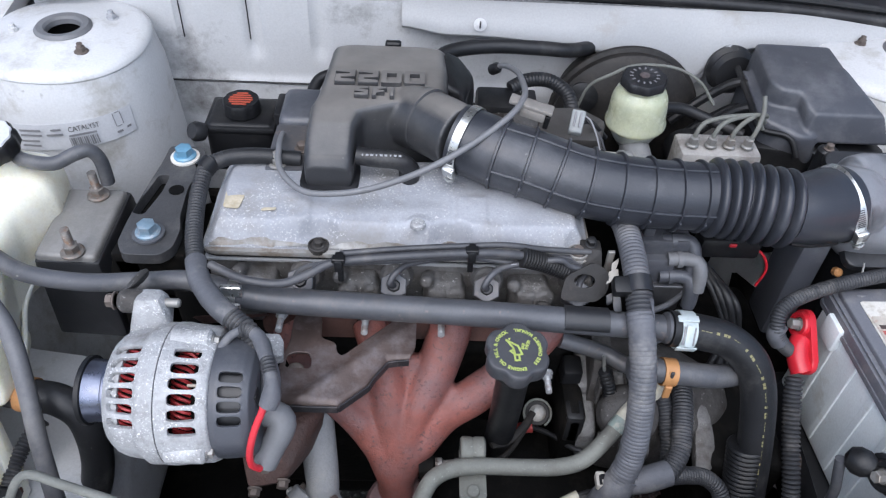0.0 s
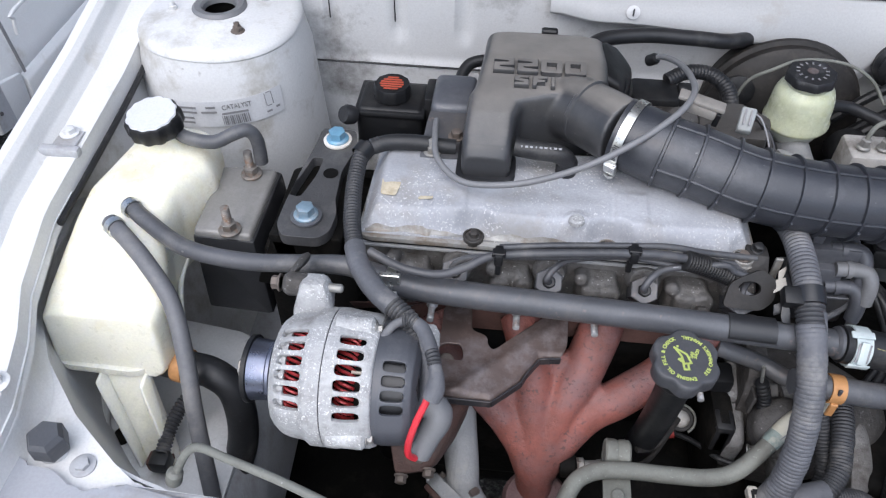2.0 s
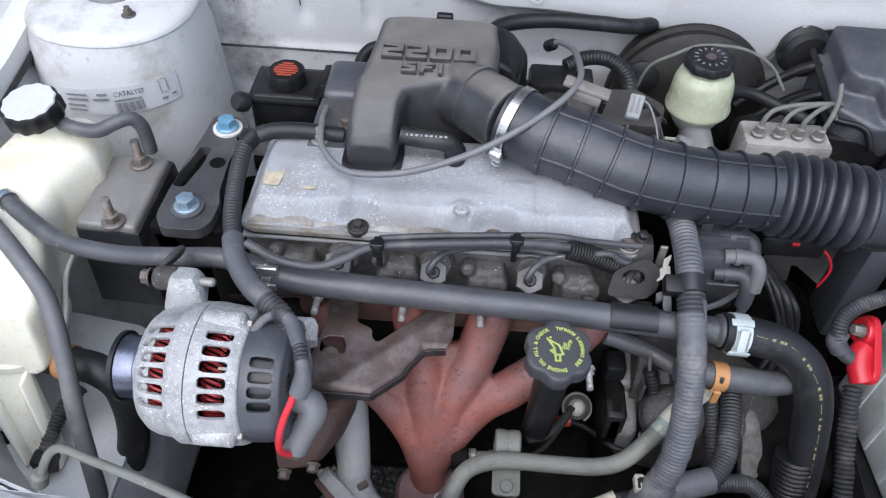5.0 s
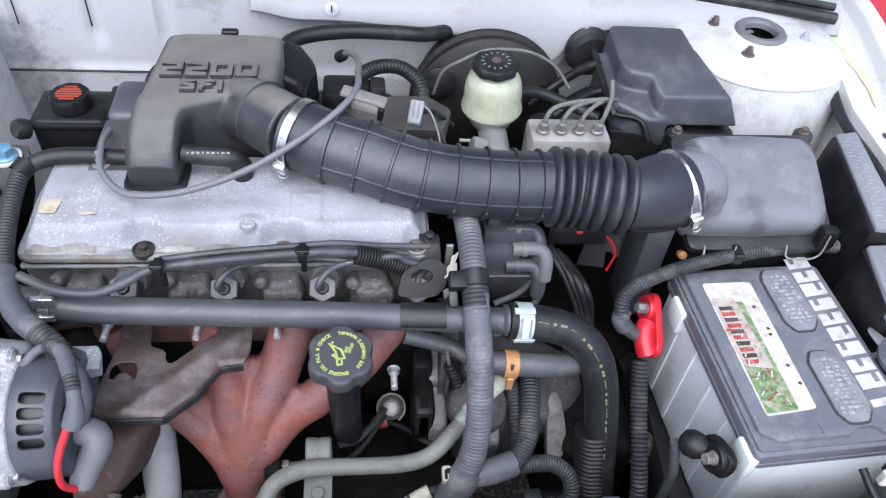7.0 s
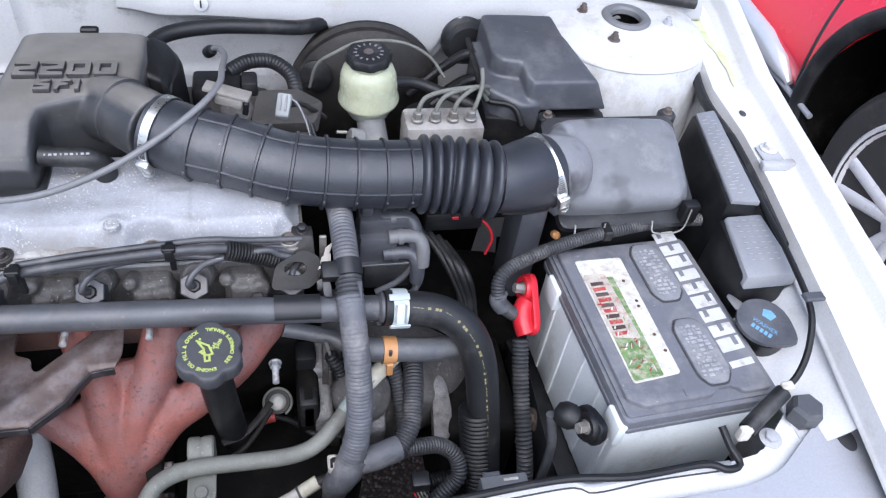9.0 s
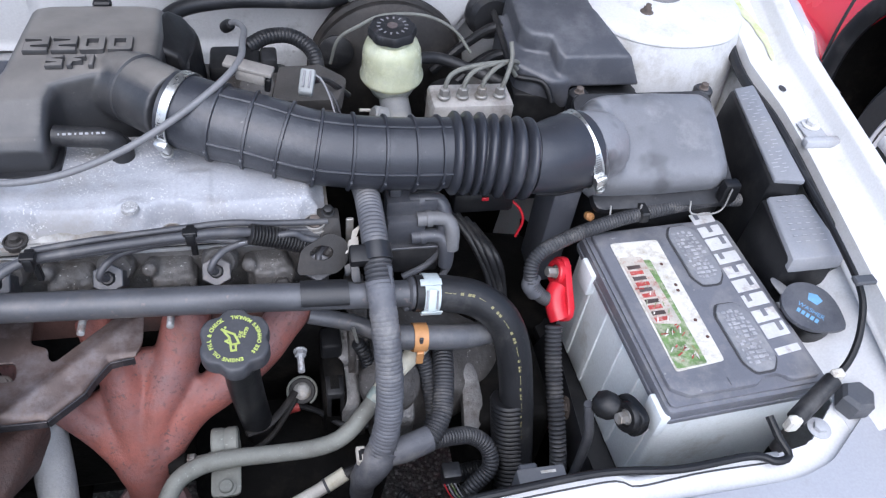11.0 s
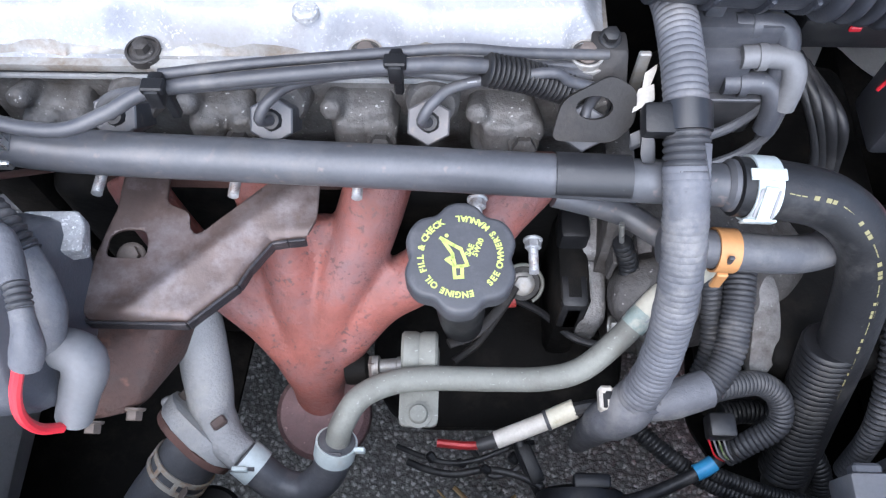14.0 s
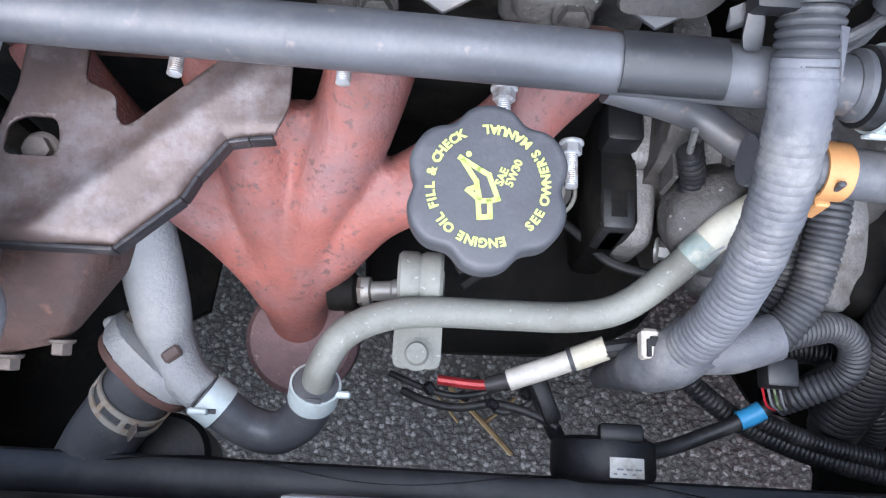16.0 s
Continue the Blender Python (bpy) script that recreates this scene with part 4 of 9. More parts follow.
part("panel_seam", tube([(1.447, 1.50, 0.40), (1.438, 1.495, 0.50), (1.443, 1.49, 0.62), (1.47, 1.48, 0.76)], 0.004, 6, 0.02), INK, red, "dark seam between bumper and wing")
part("bumper_strip", tube([(1.448, 1.40, 0.368), (1.448, 1.59, 0.370), (1.448, 1.80, 0.368), (1.46, 2.2, 0.366)], 0.008, 10, 0.02), PALEPL, red, "pale strip along the lower edge")
part("cladding", hull([(1.45, 1.44, 0.362), (1.45, 2.3, 0.362), (1.47, 1.46, 0.18), (1.47, 2.3, 0.18), (1.60, 1.46, 0.18), (1.60, 2.3, 0.362)], 0.01), BLACK_DUSTY, red, "dark grey lower cladding")
part("headlamp", loft([((1.450, 1.525, 0.385), (0, 0, 1), (1, 0, 0.1), 0.012, 0.02, 2.2), ((1.448, 1.58, 0.405), (0, 0, 1), (1, 0, 0.1), 0.050, 0.05, 2.4), ((1.450, 1.68, 0.416), (0, 0, 1), (1, 0, 0.1), 0.072, 0.06, 2.6), ((1.455, 1.86, 0.418), (0, 0, 1), (1, 0, 0.1), 0.080, 0.06, 2.6), ((1.47, 2.05, 0.418), (0, 0, 1), (1, 0, 0.1), 0.07, 0.06, 2.4)], 28), mat("pale_silvered_lamp", (0.70, 0.71, 0.73), 0.12, 0.35, var=0.12, scale=5, bump=0, coat=1.0), red, "pale silvered teardrop lamp")
part("far_side", grid_surface(20, 10, lambda s, t: V((2.93 - 0.05 * t, -0.6 + 2.9 * s, 0.30 + 0.66 * t)), thick=(-0.02, 0, 0)), CAR_RED, red)
part("rear_end", grid_surface(20, 10, lambda s, t: V((1.48 + 1.45 * s + 0.18 * t * (1 - s), -0.6, 0.30 + 0.66 * t)), thick=(0, 0.02, 0)), CAR_RED, red)
wheel_at(red, (1.60, 1.04, 0.318), 0.326, 0.21, (-1, 0, 0))

van = thing("white_van", "white van parked alongside, scuffed mud flap", "van", (-2.2, 1.6, 0))
part("body_side", arch_side(-1.42, 1, -0.6, 3.8, 0.20, 1.25, 1.09, 0.34, 0.425, 0.42), PAINT, van)
part("roof_panel", grid_surface(10, 10, lambda s, t: V((-1.79 - 1.2 * s, -0.6 + 4.4 * t, 1.25 + 0.1 * math.sin(math.pi * s))), thick=(0, 0, -0.02)), PAINT, van)
part("sill", hull([(-1.412, 1.60, 0.292), (-1.40, 1.60, 0.27), (-1.40, 1.60, 0.20), (-1.45, 1.60, 0.20), (-1.45, 1.60, 0.30), (-1.412, 3.8, 0.292), (-1.40, 3.8, 0.27), (-1.40, 3.8, 0.20), (-1.45, 3.8, 0.20), (-1.45, 3.8, 0.30)], 0.006), PAINT, van, "white sill skirt")
flap = part("mud_flap", hull([(-1.405, 1.445, 0.34), (-1.405, 1.595, 0.30), (-1.405, 1.435, 0.215), (-1.405, 1.585, 0.185), (-1.45, 1.445, 0.34), (-1.45, 1.595, 0.30), (-1.45, 1.435, 0.215), (-1.45, 1.585, 0.185)], 0.006), PAINT, van, "scuffed white mud flap")
part("scuffed_face", hull([(-1.4035, 1.447, 0.335), (-1.4035, 1.50, 0.325), (-1.4035, 1.440, 0.218), (-1.4035, 1.505, 0.204), (-1.406, 1.447, 0.335), (-1.406, 1.505, 0.204)], 0), PAINT_GREY, flap, "grey scuffed rear face")
for z in (0.315, 0.265):
    part("rivet", lathe([(0.006, 0), (0.005, 0.003), (0, 0.004)], 12, axes((-1.403, 1.462, z), (1, 0, 0.2), (0, 1, 0))), INK, flap)
part("arch_liner", box((0.4, 0.86, 0.66), (-1.80, 1.09, 0.42), 0.05, 2), VOID, van)
part("arch_roof", grid_surface(24, 4, lambda s, t: V((-1.43 - 0.4 * t, 1.09 + 0.43 * math.cos(math.pi * s), 0.34 + 0.43 * math.sin(math.pi * s))), thick=(0, 0, 0.01)), VOID, van)
part("door_gap", tube([(-1.398, 1.60, 0.30), (-1.399, 1.585, 0.46), (-1.405, 1.575, 0.62), (-1.425, 1.57, 0.85)], 0.004, 6, 0.02), INK_GREY, van)
part("swage_line", tube([(-1.397, 1.63, 0.39), (-1.397, 1.64, 0.43), (-1.397, 1.70, 0.445), (-1.397, 2.4, 0.445)], 0.005, 8, 0.02), PAINT, van)
part("far_side", grid_surface(20, 10, lambda s, t: V((-3.0, -0.6 + 4.4 * s, 0.22 + 1.04 * t)), thick=(0.02, 0, 0)), PAINT, van)
for y in (-0.6, 3.78):
    part("end_panel", grid_surface(20, 10, lambda s, t: V((-1.44 - 1.56 * s - 0.36 * t * (1 - s), y, 0.22 + 1.04 * t)), thick=(0, 0.02, 0)), PAINT, van)
wheel_at(van, (-1.54, 1.09, 0.34), 0.34, 0.20, (1, 0, 0))


# ---------------------------------------------------------------- engine: head, cover, block
VX0, VX1, VY0, VY1 = -0.298, 0.124, 0.602, 0.748
SCALLOPS = ((-0.174, 0.606, 0.024), (-0.030, 0.606, 0.025), (0.112, 0.608, 0.017))


def cover_at(s, t):
    x, y = VX0 + (VX1 - VX0) * s, VY0 + (VY1 - VY0) * t
    r = 0.016
    dx, dy = min(x - VX0, VX1 - x), min(y - VY0, VY1 - y)
    dy += 0.0022 * math.sin(x * 47 + 0.6) * smoothstep(0.05, 0.0, y - VY0) + 0.002 * noise.noise((x * 38, 3.0, 0.0)) * smoothstep(0.05, 0.0, y - VY0)
    dy = max(dy, 0.0)
    e = min(dx, dy)
    if dx < r and dy < r:
        e = r - math.hypot(r - dx, r - dy)
    z = 0.822 + 0.025 * smoothstep(0.0, 0.020, e)
    z += 0.006 * smoothstep(0.0, 0.08, dy)
    for cx, cy, cr in SCALLOPS:
        d = math.hypot((x - cx) * 0.9, (y - cy) * 1.1)
        z -= (z - 0.8225) * smoothstep(cr, cr * 0.58, d)
    # broad pressed fields
    for x0, x1 in ((-0.222, -0.184), (-0.024, 0.011)):
        pad = smoothstep(x0 - 0.002, x0 + 0.003, x) * smoothstep(x1 + 0.002, x1 - 0.003, x) * smoothstep(0.668, 0.658, y)
        z += 0.0020 * pad - 0.0016 * smoothstep(0.006, 0.0, abs(x - x0 + 0.003)) * smoothstep(0.68, 0.64, y)
    z -= 0.0030 * smoothstep(0.030, 0.008, abs(y - 0.668)) * smoothstep(0.07, 0.03, abs(x + 0.085))
    z += 0.0035 * smoothstep(0.018, 0.006, math.hypot(x + 0.066, y - 0.618)) 
    z += 0.0012 * noise.noise((x * 24, y * 24, 0)) + 0.0003 * noise.noise((x * 120, y * 120, 4))
    return V((x, y, z))


cover = thing("valve_cover", "bright cast-aluminium valve cover with oxide specks", "valve cover", (-0.09, 0.67, 0.81))
bm = grid_surface(210, 74, cover_at, thick=(0, 0, -0.004))
part("shell", bm, ALU, cover, sharp=1.2)
part("stained_foot", grid_surface(210, 4, lambda s, t: cover_at(0.012 + 0.976 * s, 0.005 + (0.030 + 0.022 * noise.noise((s * 17, 1.0, 0))) * t) + V((0, -0.0005, 0.0007))), ALU_STAIN, cover, "oil-stained foot of the cover")
part("flange", prism(rounded([(VX0 - 0.003, VY0 - 0.006), (VX1 + 0.004, VY0 - 0.006), (VX1 + 0.003, VY1 + 0.004), (VX0 - 0.002, VY1 + 0.004)], 0.016, 6), 0.8145, 0.8205, 0.0015), ALU_STAIN, cover, "flange with brown oil stains")
part("gasket", prism(rounded([(VX0 - 0.003, VY0 - 0.004), (VX1 + 0.004, VY0 - 0.004), (VX1 + 0.004, VY1 + 0.005), (VX0 - 0.003, VY1 + 0.005)], 0.016, 6), 0.8105, 0.8142, 0.001), RUBBER, cover)
for cx, cy in ((-0.174, 0.606), (-0.030, 0.606), (0.112, 0.608)):
    seat = part("bolt_seat", lathe([(0.011, 0.0), (0.011, 0.0035), (0.009, 0.004)], 24, Matrix.Translation((cx, cy, 0.8195))), ALU_DIRTY, cover)
    part("bolt_cup", lathe([(0.0112, -0.003), (0.0116, 0.0035), (0.0108, 0.0044), (0.0098, 0.0040), (0.0094, -0.002)], 28, Matrix.Translation((cx, cy, 0.8215)), caps=False), ALU_STAIN if cx > -0.1 else ALU_DIRTY, seat, "cast rim round the bolt")
    part("cover_bolt", hexbolt(Matrix.Translation((cx, cy, 0.823)), 0.0052, 0.006, 1.4), ALU_DIRTY if cx < -0.1 else BOLT_RUST, seat)
part("stud_boss", lathe([(0.0088, -0.003), (0.0080, 0.001), (0.0062, 0.0025), (0.001, 0.0028)], 24, Matrix.Translation((-0.066, 0.618, 0.8495))), ALU_DULL, cover)
# remains of a paper sticker
part("sticker_scrap", prism(rounded([(-0.279, 0.633), (-0.262, 0.632), (-0.259, 0.654), (-0.264, 0.663), (-0.281, 0.661)], 0.003, 2), 0.8505, 0.8511, 0), mat("brown_paper_scrap", (0.50, 0.44, 0.33), 0.8, var=0.25, scale=60, bump=0.2, dirt=((0.36, 0.28, 0.17), 0.5, 70)), cover, "torn brown sticker remains")
part("sticker_scrap", prism(rounded([(-0.238, 0.630), (-0.222, 0.632), (-0.221, 0.636), (-0.236, 0.635)], 0.002, 2), 0.8500, 0.8506, 0), bpy.data.materials["brown_paper_scrap"], cover, "torn brown sticker remains")
# bracket and rubber foot under the intake box
part("vent_grommet", lathe([(0.012, 0), (0.012, 0.020), (0.010, 0.024)], 18, Matrix.Translation((-0.078, 0.694, 0.846))), RUBBER, cover, "black rubber vent grommet")

head = thing("cylinder_head", "oil-stained cast-aluminium cylinder head", "engine", (-0.09, 0.66, 0.70))
b = box((0.426, 0.14, 0.115), (-0.087, 0.674, 0.752), 0.006, 2)
for x in (-0.19, -0.09, 0.011, 0.112):
    part("plug_boss", lathe([(0.020, 0), (0.018, 0.03), (0.015, 0.034)], 18, axes((x + 0.002, 0.618, 0.778), (0, -0.85, 0.45))), HEADALU, head)
for k, x in enumerate((-0.243, -0.132, -0.036, 0.061)):
    lump = box((0.044, 0.036, 0.050), (x, 0.602, 0.766), 0.006, 2)
    box((0.024, 0.030, 0.030), (x - 0.012 + 0.003 * k, 0.589, 0.772), 0.006, 2, None, lump)
    lathe([(0.012, 0), (0.0115, 0.030), (0.008, 0.034)], 18, axes((x + 0.014, 0.606, 0.768), (0.1 * (k % 2), -0.9, 0.35)), lump)
    lathe([(0.008, 0), (0.008, 0.024), (0.005, 0.027)], 14, axes((x - 0.016, 0.604, 0.790 - 0.003 * k), (-0.1, -0.8, 0.4)), lump)
    box((0.010, 0.050, 0.022), (x + 0.004, 0.592, 0.750), 0.004, 1, None, lump)
    voxel(part("port_casting", lump, HEADALU, head, "stained casting over the port"), 0.0022, 3)
part("gasket_rail", box((0.424, 0.012, 0.0045), (-0.087, 0.6035, 0.8060), 0.001, 1), ALU_PLAIN, head, "pale rail below the cover gasket")
part("casting", b, HEADALU, head)
for x in (-0.230, -0.118, -0.022, 0.075):
    part("head_bolt", hexbolt(axes((x, 0.574, 0.772), (0, -0.9, 0.45)), 0.008, 0.008, 1.3), ALU_DIRTY, head, "grimy manifold bolt")
plug_z = ((-0.19, 0.568, 0.806), (-0.09, 0.568, 0.803), (0.011, 0.572, 0.798), (0.112, 0.572, 0.794))

block = thing("engine_block", "dark oily cast-iron engine block", "engine", (-0.08, 0.66, 0.25))
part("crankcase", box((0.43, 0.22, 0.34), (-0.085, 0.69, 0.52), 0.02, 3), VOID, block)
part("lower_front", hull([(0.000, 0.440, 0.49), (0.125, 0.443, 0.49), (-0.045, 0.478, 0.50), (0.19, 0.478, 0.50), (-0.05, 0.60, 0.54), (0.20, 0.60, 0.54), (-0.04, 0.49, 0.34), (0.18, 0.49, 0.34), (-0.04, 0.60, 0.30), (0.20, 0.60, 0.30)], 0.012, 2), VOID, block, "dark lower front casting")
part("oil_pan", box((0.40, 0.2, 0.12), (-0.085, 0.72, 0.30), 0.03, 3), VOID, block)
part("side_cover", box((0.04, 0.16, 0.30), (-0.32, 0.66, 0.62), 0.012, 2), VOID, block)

LEADGREY = mat("grimy_grey_lead", (0.058, 0.059, 0.065), 0.42, var=0.25, scale=20, bump=0.10, dirt=((0.11, 0.107, 0.104), 0.36, 24))
# plug leads: hexagonal heat sleeves with grey leads
for i, (x, y, z) in enumerate(plug_z):
    lead = thing("spark_plug_lead", "grey spark plug lead with a steel heat sleeve", "spark plug lead", (x, y, z), group="spark plug leads")
    ax = V((0.0, -0.62, 0.78)) 
    m = axes(V((x, y, z)) - ax * 0.034, ax, (1, 0, 0))
    sl = bmesh.new()
    rings = [[V((r * math.cos(math.pi / 3 * k + 0.5), r * math.sin(math.pi / 3 * k + 0.5), h)) for k in range(6)] for r, h in ((0.0145, 0.0), (0.0158, 0.036), (0.0146, 0.0368), (0.0075, 0.0365), (0.0068, 0.02))]
    skin(sl, rings)
    part("heat_sleeve", merge(sl, m), PIPE, lead, "dull hexagonal steel sleeve", sharp=0.4)
    part("boot", lathe([(0.0075, 0.02), (0.0072, 0.036), (0.0055, 0.040)], 14, m), RUBBER, lead)
    top = V((x, y, z)) + ax * 0.004
    ex = x + 0.075
    if i == 3:
        path = [top, top + V((0.002, 0.012, 0.006)), V((0.125, 0.598, 0.80)), V((0.135, 0.61, 0.78))]
    elif i == 0:
        path = [top, top + V((-0.003, -0.004, 0.010)), top + V((0.008, -0.002, 0.022)), V((-0.150, 0.558, 0.845)), V((-0.09, 0.566, 0.844)), V((-0.01, 0.580, 0.840)), V((0.05, 0.590, 0.832))]
    else:
        path = [top, top + V((-0.004, -0.008, 0.012)), top + V((0.004, 0.0, 0.022)), top + V((0.022, 0.012, 0.024)), V((ex, 0.586, 0.832)), V((min(ex + 0.06, 0.10), 0.586, 0.824)), V((min(ex + 0.10, 0.125), 0.586, 0.815))]
    part("lead", tube(path, 0.0036, 14, 0.004), LEADGREY, lead)
    if i in (1, 2):
        for k in range(3):
            q = path[3].lerp(path[4], 0.10 + 0.28 * k)
            part("print_bar", box((0.006, 0.0009, 0.0003), (0, 0, 0), 0, 1, axes(q + V((0, -0.0019, 0.0036)), (0, -0.5, 0.86), path[4] - path[3])), PALEPRINT, lead, "pale printed mark")

# bundle of leads along the cover with its clips
bundle = thing("lead_bundle", "bundle of grey ignition leads with black clips", "wiring", (0.0, 0.58, 0.84))
for k, (dy, dz) in enumerate(((0, 0), (0.006, 0.004), (0.004, -0.005))):
    part("lead", tube([(-0.145, 0.556 + dy, 0.851 + dz), (-0.09, 0.566 + dy, 0.850 + dz), (-0.01, 0.579 + dy, 0.846 + dz), (0.03, 0.586 + dy, 0.842 + dz), (0.07, 0.592 + dy, 0.832 + dz), (0.125, 0.60 + dy, 0.822 + dz)] if k else
         [(-0.278, 0.555, 0.841), (-0.266, 0.549, 0.840), (-0.250, 0.541, 0.839), (-0.229, 0.535, 0.838), (-0.201, 0.534, 0.838), (-0.176, 0.544, 0.842), (-0.150, 0.556, 0.848), (-0.09, 0.562, 0.853), (-0.01, 0.576, 0.848), (0.03, 0.583, 0.842), (0.08, 0.592, 0.826), (0.12, 0.60, 0.812)], 0.0034 if k else 0.0046, 14, 0.004), LEADGREY, bundle)
part("split_conduit", tube([(0.046, 0.585, 0.836), (0.07, 0.588, 0.826), (0.10, 0.590, 0.812)], 0.0100, 16, rib=(0.0034, 0.0022)), BLACK, bundle, "black split conduit")
for p in ((-0.145, 0.552, 0.853), (-0.008, 0.578, 0.846)):
    c = box((0.009, 0.017, 0.015), p, 0.002, 2)
    c = box((0.0135, 0.009, 0.006), (p[0], p[1] - 0.002, p[2] + 0.006), 0.001, 1, None, c)
    c = box((0.006, 0.006, 0.03), (p[0], p[1] + 0.008, p[2] - 0.02), 0.001, 1, None, c)
    part("clip", c, BLACK, bundle, "black plastic clip")

GRIMY = mat("grimy_black_steel", (0.016, 0.0145, 0.0135), 0.62, 0.1, var=0.3, scale=30, bump=0.2, dirt=((0.040, 0.034, 0.030), 0.45, 40))
eye = thing("lifting_eye", "black steel lifting eye bolted to the head", "bracket", (0.118, 0.58, 0.79))
mm = axes((0.116, 0.577, 0.812), (0.1, -0.75, 0.65), (1, 0, 0))
part("plate", holed_plate(rounded([(-0.027, -0.022), (-0.021, 0.004), (0.010, 0.020), (0.027, 0.010), (0.027, -0.012), (0.014, -0.024)], 0.007, 4), [(x, y - 0.001) for x, y in oval(0.024, 0.0155, 24)], 0.004, mm), GRIMY, eye, sharp=0.5)
part("arm", hull([(0.116, 0.588, 0.808), (0.139, 0.588, 0.808), (0.114, 0.607, 0.8295), (0.1375, 0.606, 0.8295), (0.115, 0.622, 0.831), (0.137, 0.621, 0.831), (0.116, 0.592, 0.804), (0.139, 0.592, 0.804), (0.115, 0.622, 0.827), (0.137, 0.621, 0.827)], 0.0015), GRIMY, eye)
part("eye_bolt", hexbolt(axes((0.1262, 0.6155, 0.8305), (0, -0.25, 1)), 0.0052, 0.006, 1.4), BLACK, eye, "grimy bolt")

# ---------------------------------------------------------------- coolant pipe and hoses at the front of the head
rail = thing("coolant_pipe", "black-painted steel coolant pipe, scuffed, across the engine", "pipe", (0, 0.54, 0.79))
part("pipe", tube([(-0.262, 0.543, 0.812), (-0.20, 0.540, 0.805), (0.0, 0.537, 0.797), (0.17, 0.536, 0.786), (0.222, 0.536, 0.782)], 0.0142, 22, 0.008), PIPE, rail)
part("patch_plate", grid_surface(16, 14, lambda s, t: V((0.092 + 0.048 * s, 0.5365, 0.7915 - 0.055 * (0.048 * s))) + V((0, -math.sin(-0.75 + 2.2 * t), math.cos(-0.75 + 2.2 * t))) * (0.0158 + 0.0008 * smoothstep(0.5, 0.46, abs(t - 0.5))), thick=(0, 0.001, -0.0015)), BLACK_DUSTY, rail, "flat bracket welded on the pipe")
part("plate_ear", hull([(0.138, 0.548, 0.806), (0.152, 0.552, 0.812), (0.150, 0.560, 0.818), (0.136, 0.556, 0.812), (0.138, 0.548, 0.801), (0.152, 0.552, 0.807)], 0.0015, 1), BLACK_DUSTY, rail, "upturned ear of the bracket")
part("end_bead", lathe([(0.0145, -0.004), (0.0172, -0.001), (0.0172, 0.002), (0.0145, 0.004)], 24, axes((0.205, 0.536, 0.784), (1, 0, -0.07), (0, 1, 0))), PIPE, rail)

HOSE = [(0.208, 0.536, 0.783), (0.24, 0.536, 0.779), (0.276, 0.532, 0.770), (0.304, 0.519, 0.750), (0.319, 0.503, 0.715), (0.327, 0.480, 0.66), (0.331, 0.460, 0.61), (0.334, 0.44, 0.56), (0.335, 0.40, 0.48)]
uh = thing("radiator_hose", "black rubber radiator hose with faded yellow print", "hose", (0.3, 0.5, 0.7))
part("hose", tube(HOSE, 0.0195, 24, 0.006), RUBBER, uh)
part("sleeve", tube([(0.3195, 0.478, 0.652), (0.323, 0.462, 0.61), (0.327, 0.441, 0.56), (0.33, 0.41, 0.50)], 0.0215, 22, rib=(0.0062, 0.0022)), BLACK, uh, "ribbed black sleeve")
line = spline([(x, y - 0.012, z + 0.0155) if x < 0.29 else (x, y - 0.0165, z + 0.0105) for x, y, z in HOSE[1:7]], 0.0042)
for k, (q, s) in enumerate(line):
    if k % 9 in (0, 1, 2, 4, 6, 7):
        d = (line[min(k + 1, len(line) - 1)][0] - line[max(k - 1, 0)][0]).normalized()
        part("print_dash", box((0.0030 if k % 2 else 0.0036, 0.0008 if k % 9 in (0, 1, 2) else 0.0030, 0.0003), (0, 0, 0), 0, 1, axes(q, V((0, -0.75, 0.66)) - d * d.dot(V((0, -0.75, 0.66))), d)), YELPRINT, uh)
cl = part("spring_clamp", band((0.224, 0.536, 0.781), (1, 0, -0.1), 0.0198, 0.0165, 0.0016), ZINC, uh, "white-coated spring clamp")
for ang, w_, l_ in ((8, 0.0225, 0.008), (58, 0.0085, 0.024), (108, 0.0225, 0.008)):
    d_ = V((0, -math.sin(radians(ang)), math.cos(radians(ang))))
    part("clamp_tab", box((w_, l_, 0.0022), (0, 0, 0), 0.0009, 2, axes(V((0.224, 0.536, 0.781)) + d_ * 0.0220, d_, (1, 0, -0.1))), ZINC, cl)
for dx in (-0.0056, 0.0056):
    d_ = V((0, -math.sin(radians(58)), math.cos(radians(58))))
    part("clamp_slot", box((0.0016, 0.020, 0.0006), (dx, 0, 0), 0, 1, axes(V((0.224, 0.536, 0.781)) + d_ * 0.0216, d_, (1, 0, -0.1))), INK_GREY, cl, "narrow gap beside the tongue")

stub = thing("heater_hose", "short black heater hose with an orange spring clamp", "hose", (0.22, 0.52, 0.74))
part("hose", tube([(0.17, 0.514, 0.742), (0.215, 0.512, 0.738), (0.26, 0.513, 0.731), (0.29, 0.522, 0.722), (0.31, 0.54, 0.705)], 0.0135, 18, 0.006), RUBBER_GREY, stub)
oc = part("spring_clamp", band((0.213, 0.512, 0.738), (1, 0, -0.1), 0.0140, 0.015, 0.0016), ORANGE, stub, "orange spring clamp")
part("clamp_ear", box((0.008, 0.004, 0.02), (0.213, 0.497, 0.722), 0.001, 1), ORANGE, oc)
part("clamp_slot", box((0.004, 0.003, 0.012), (0.213, 0.4995, 0.747), 0.0008, 1, None), INK, oc)
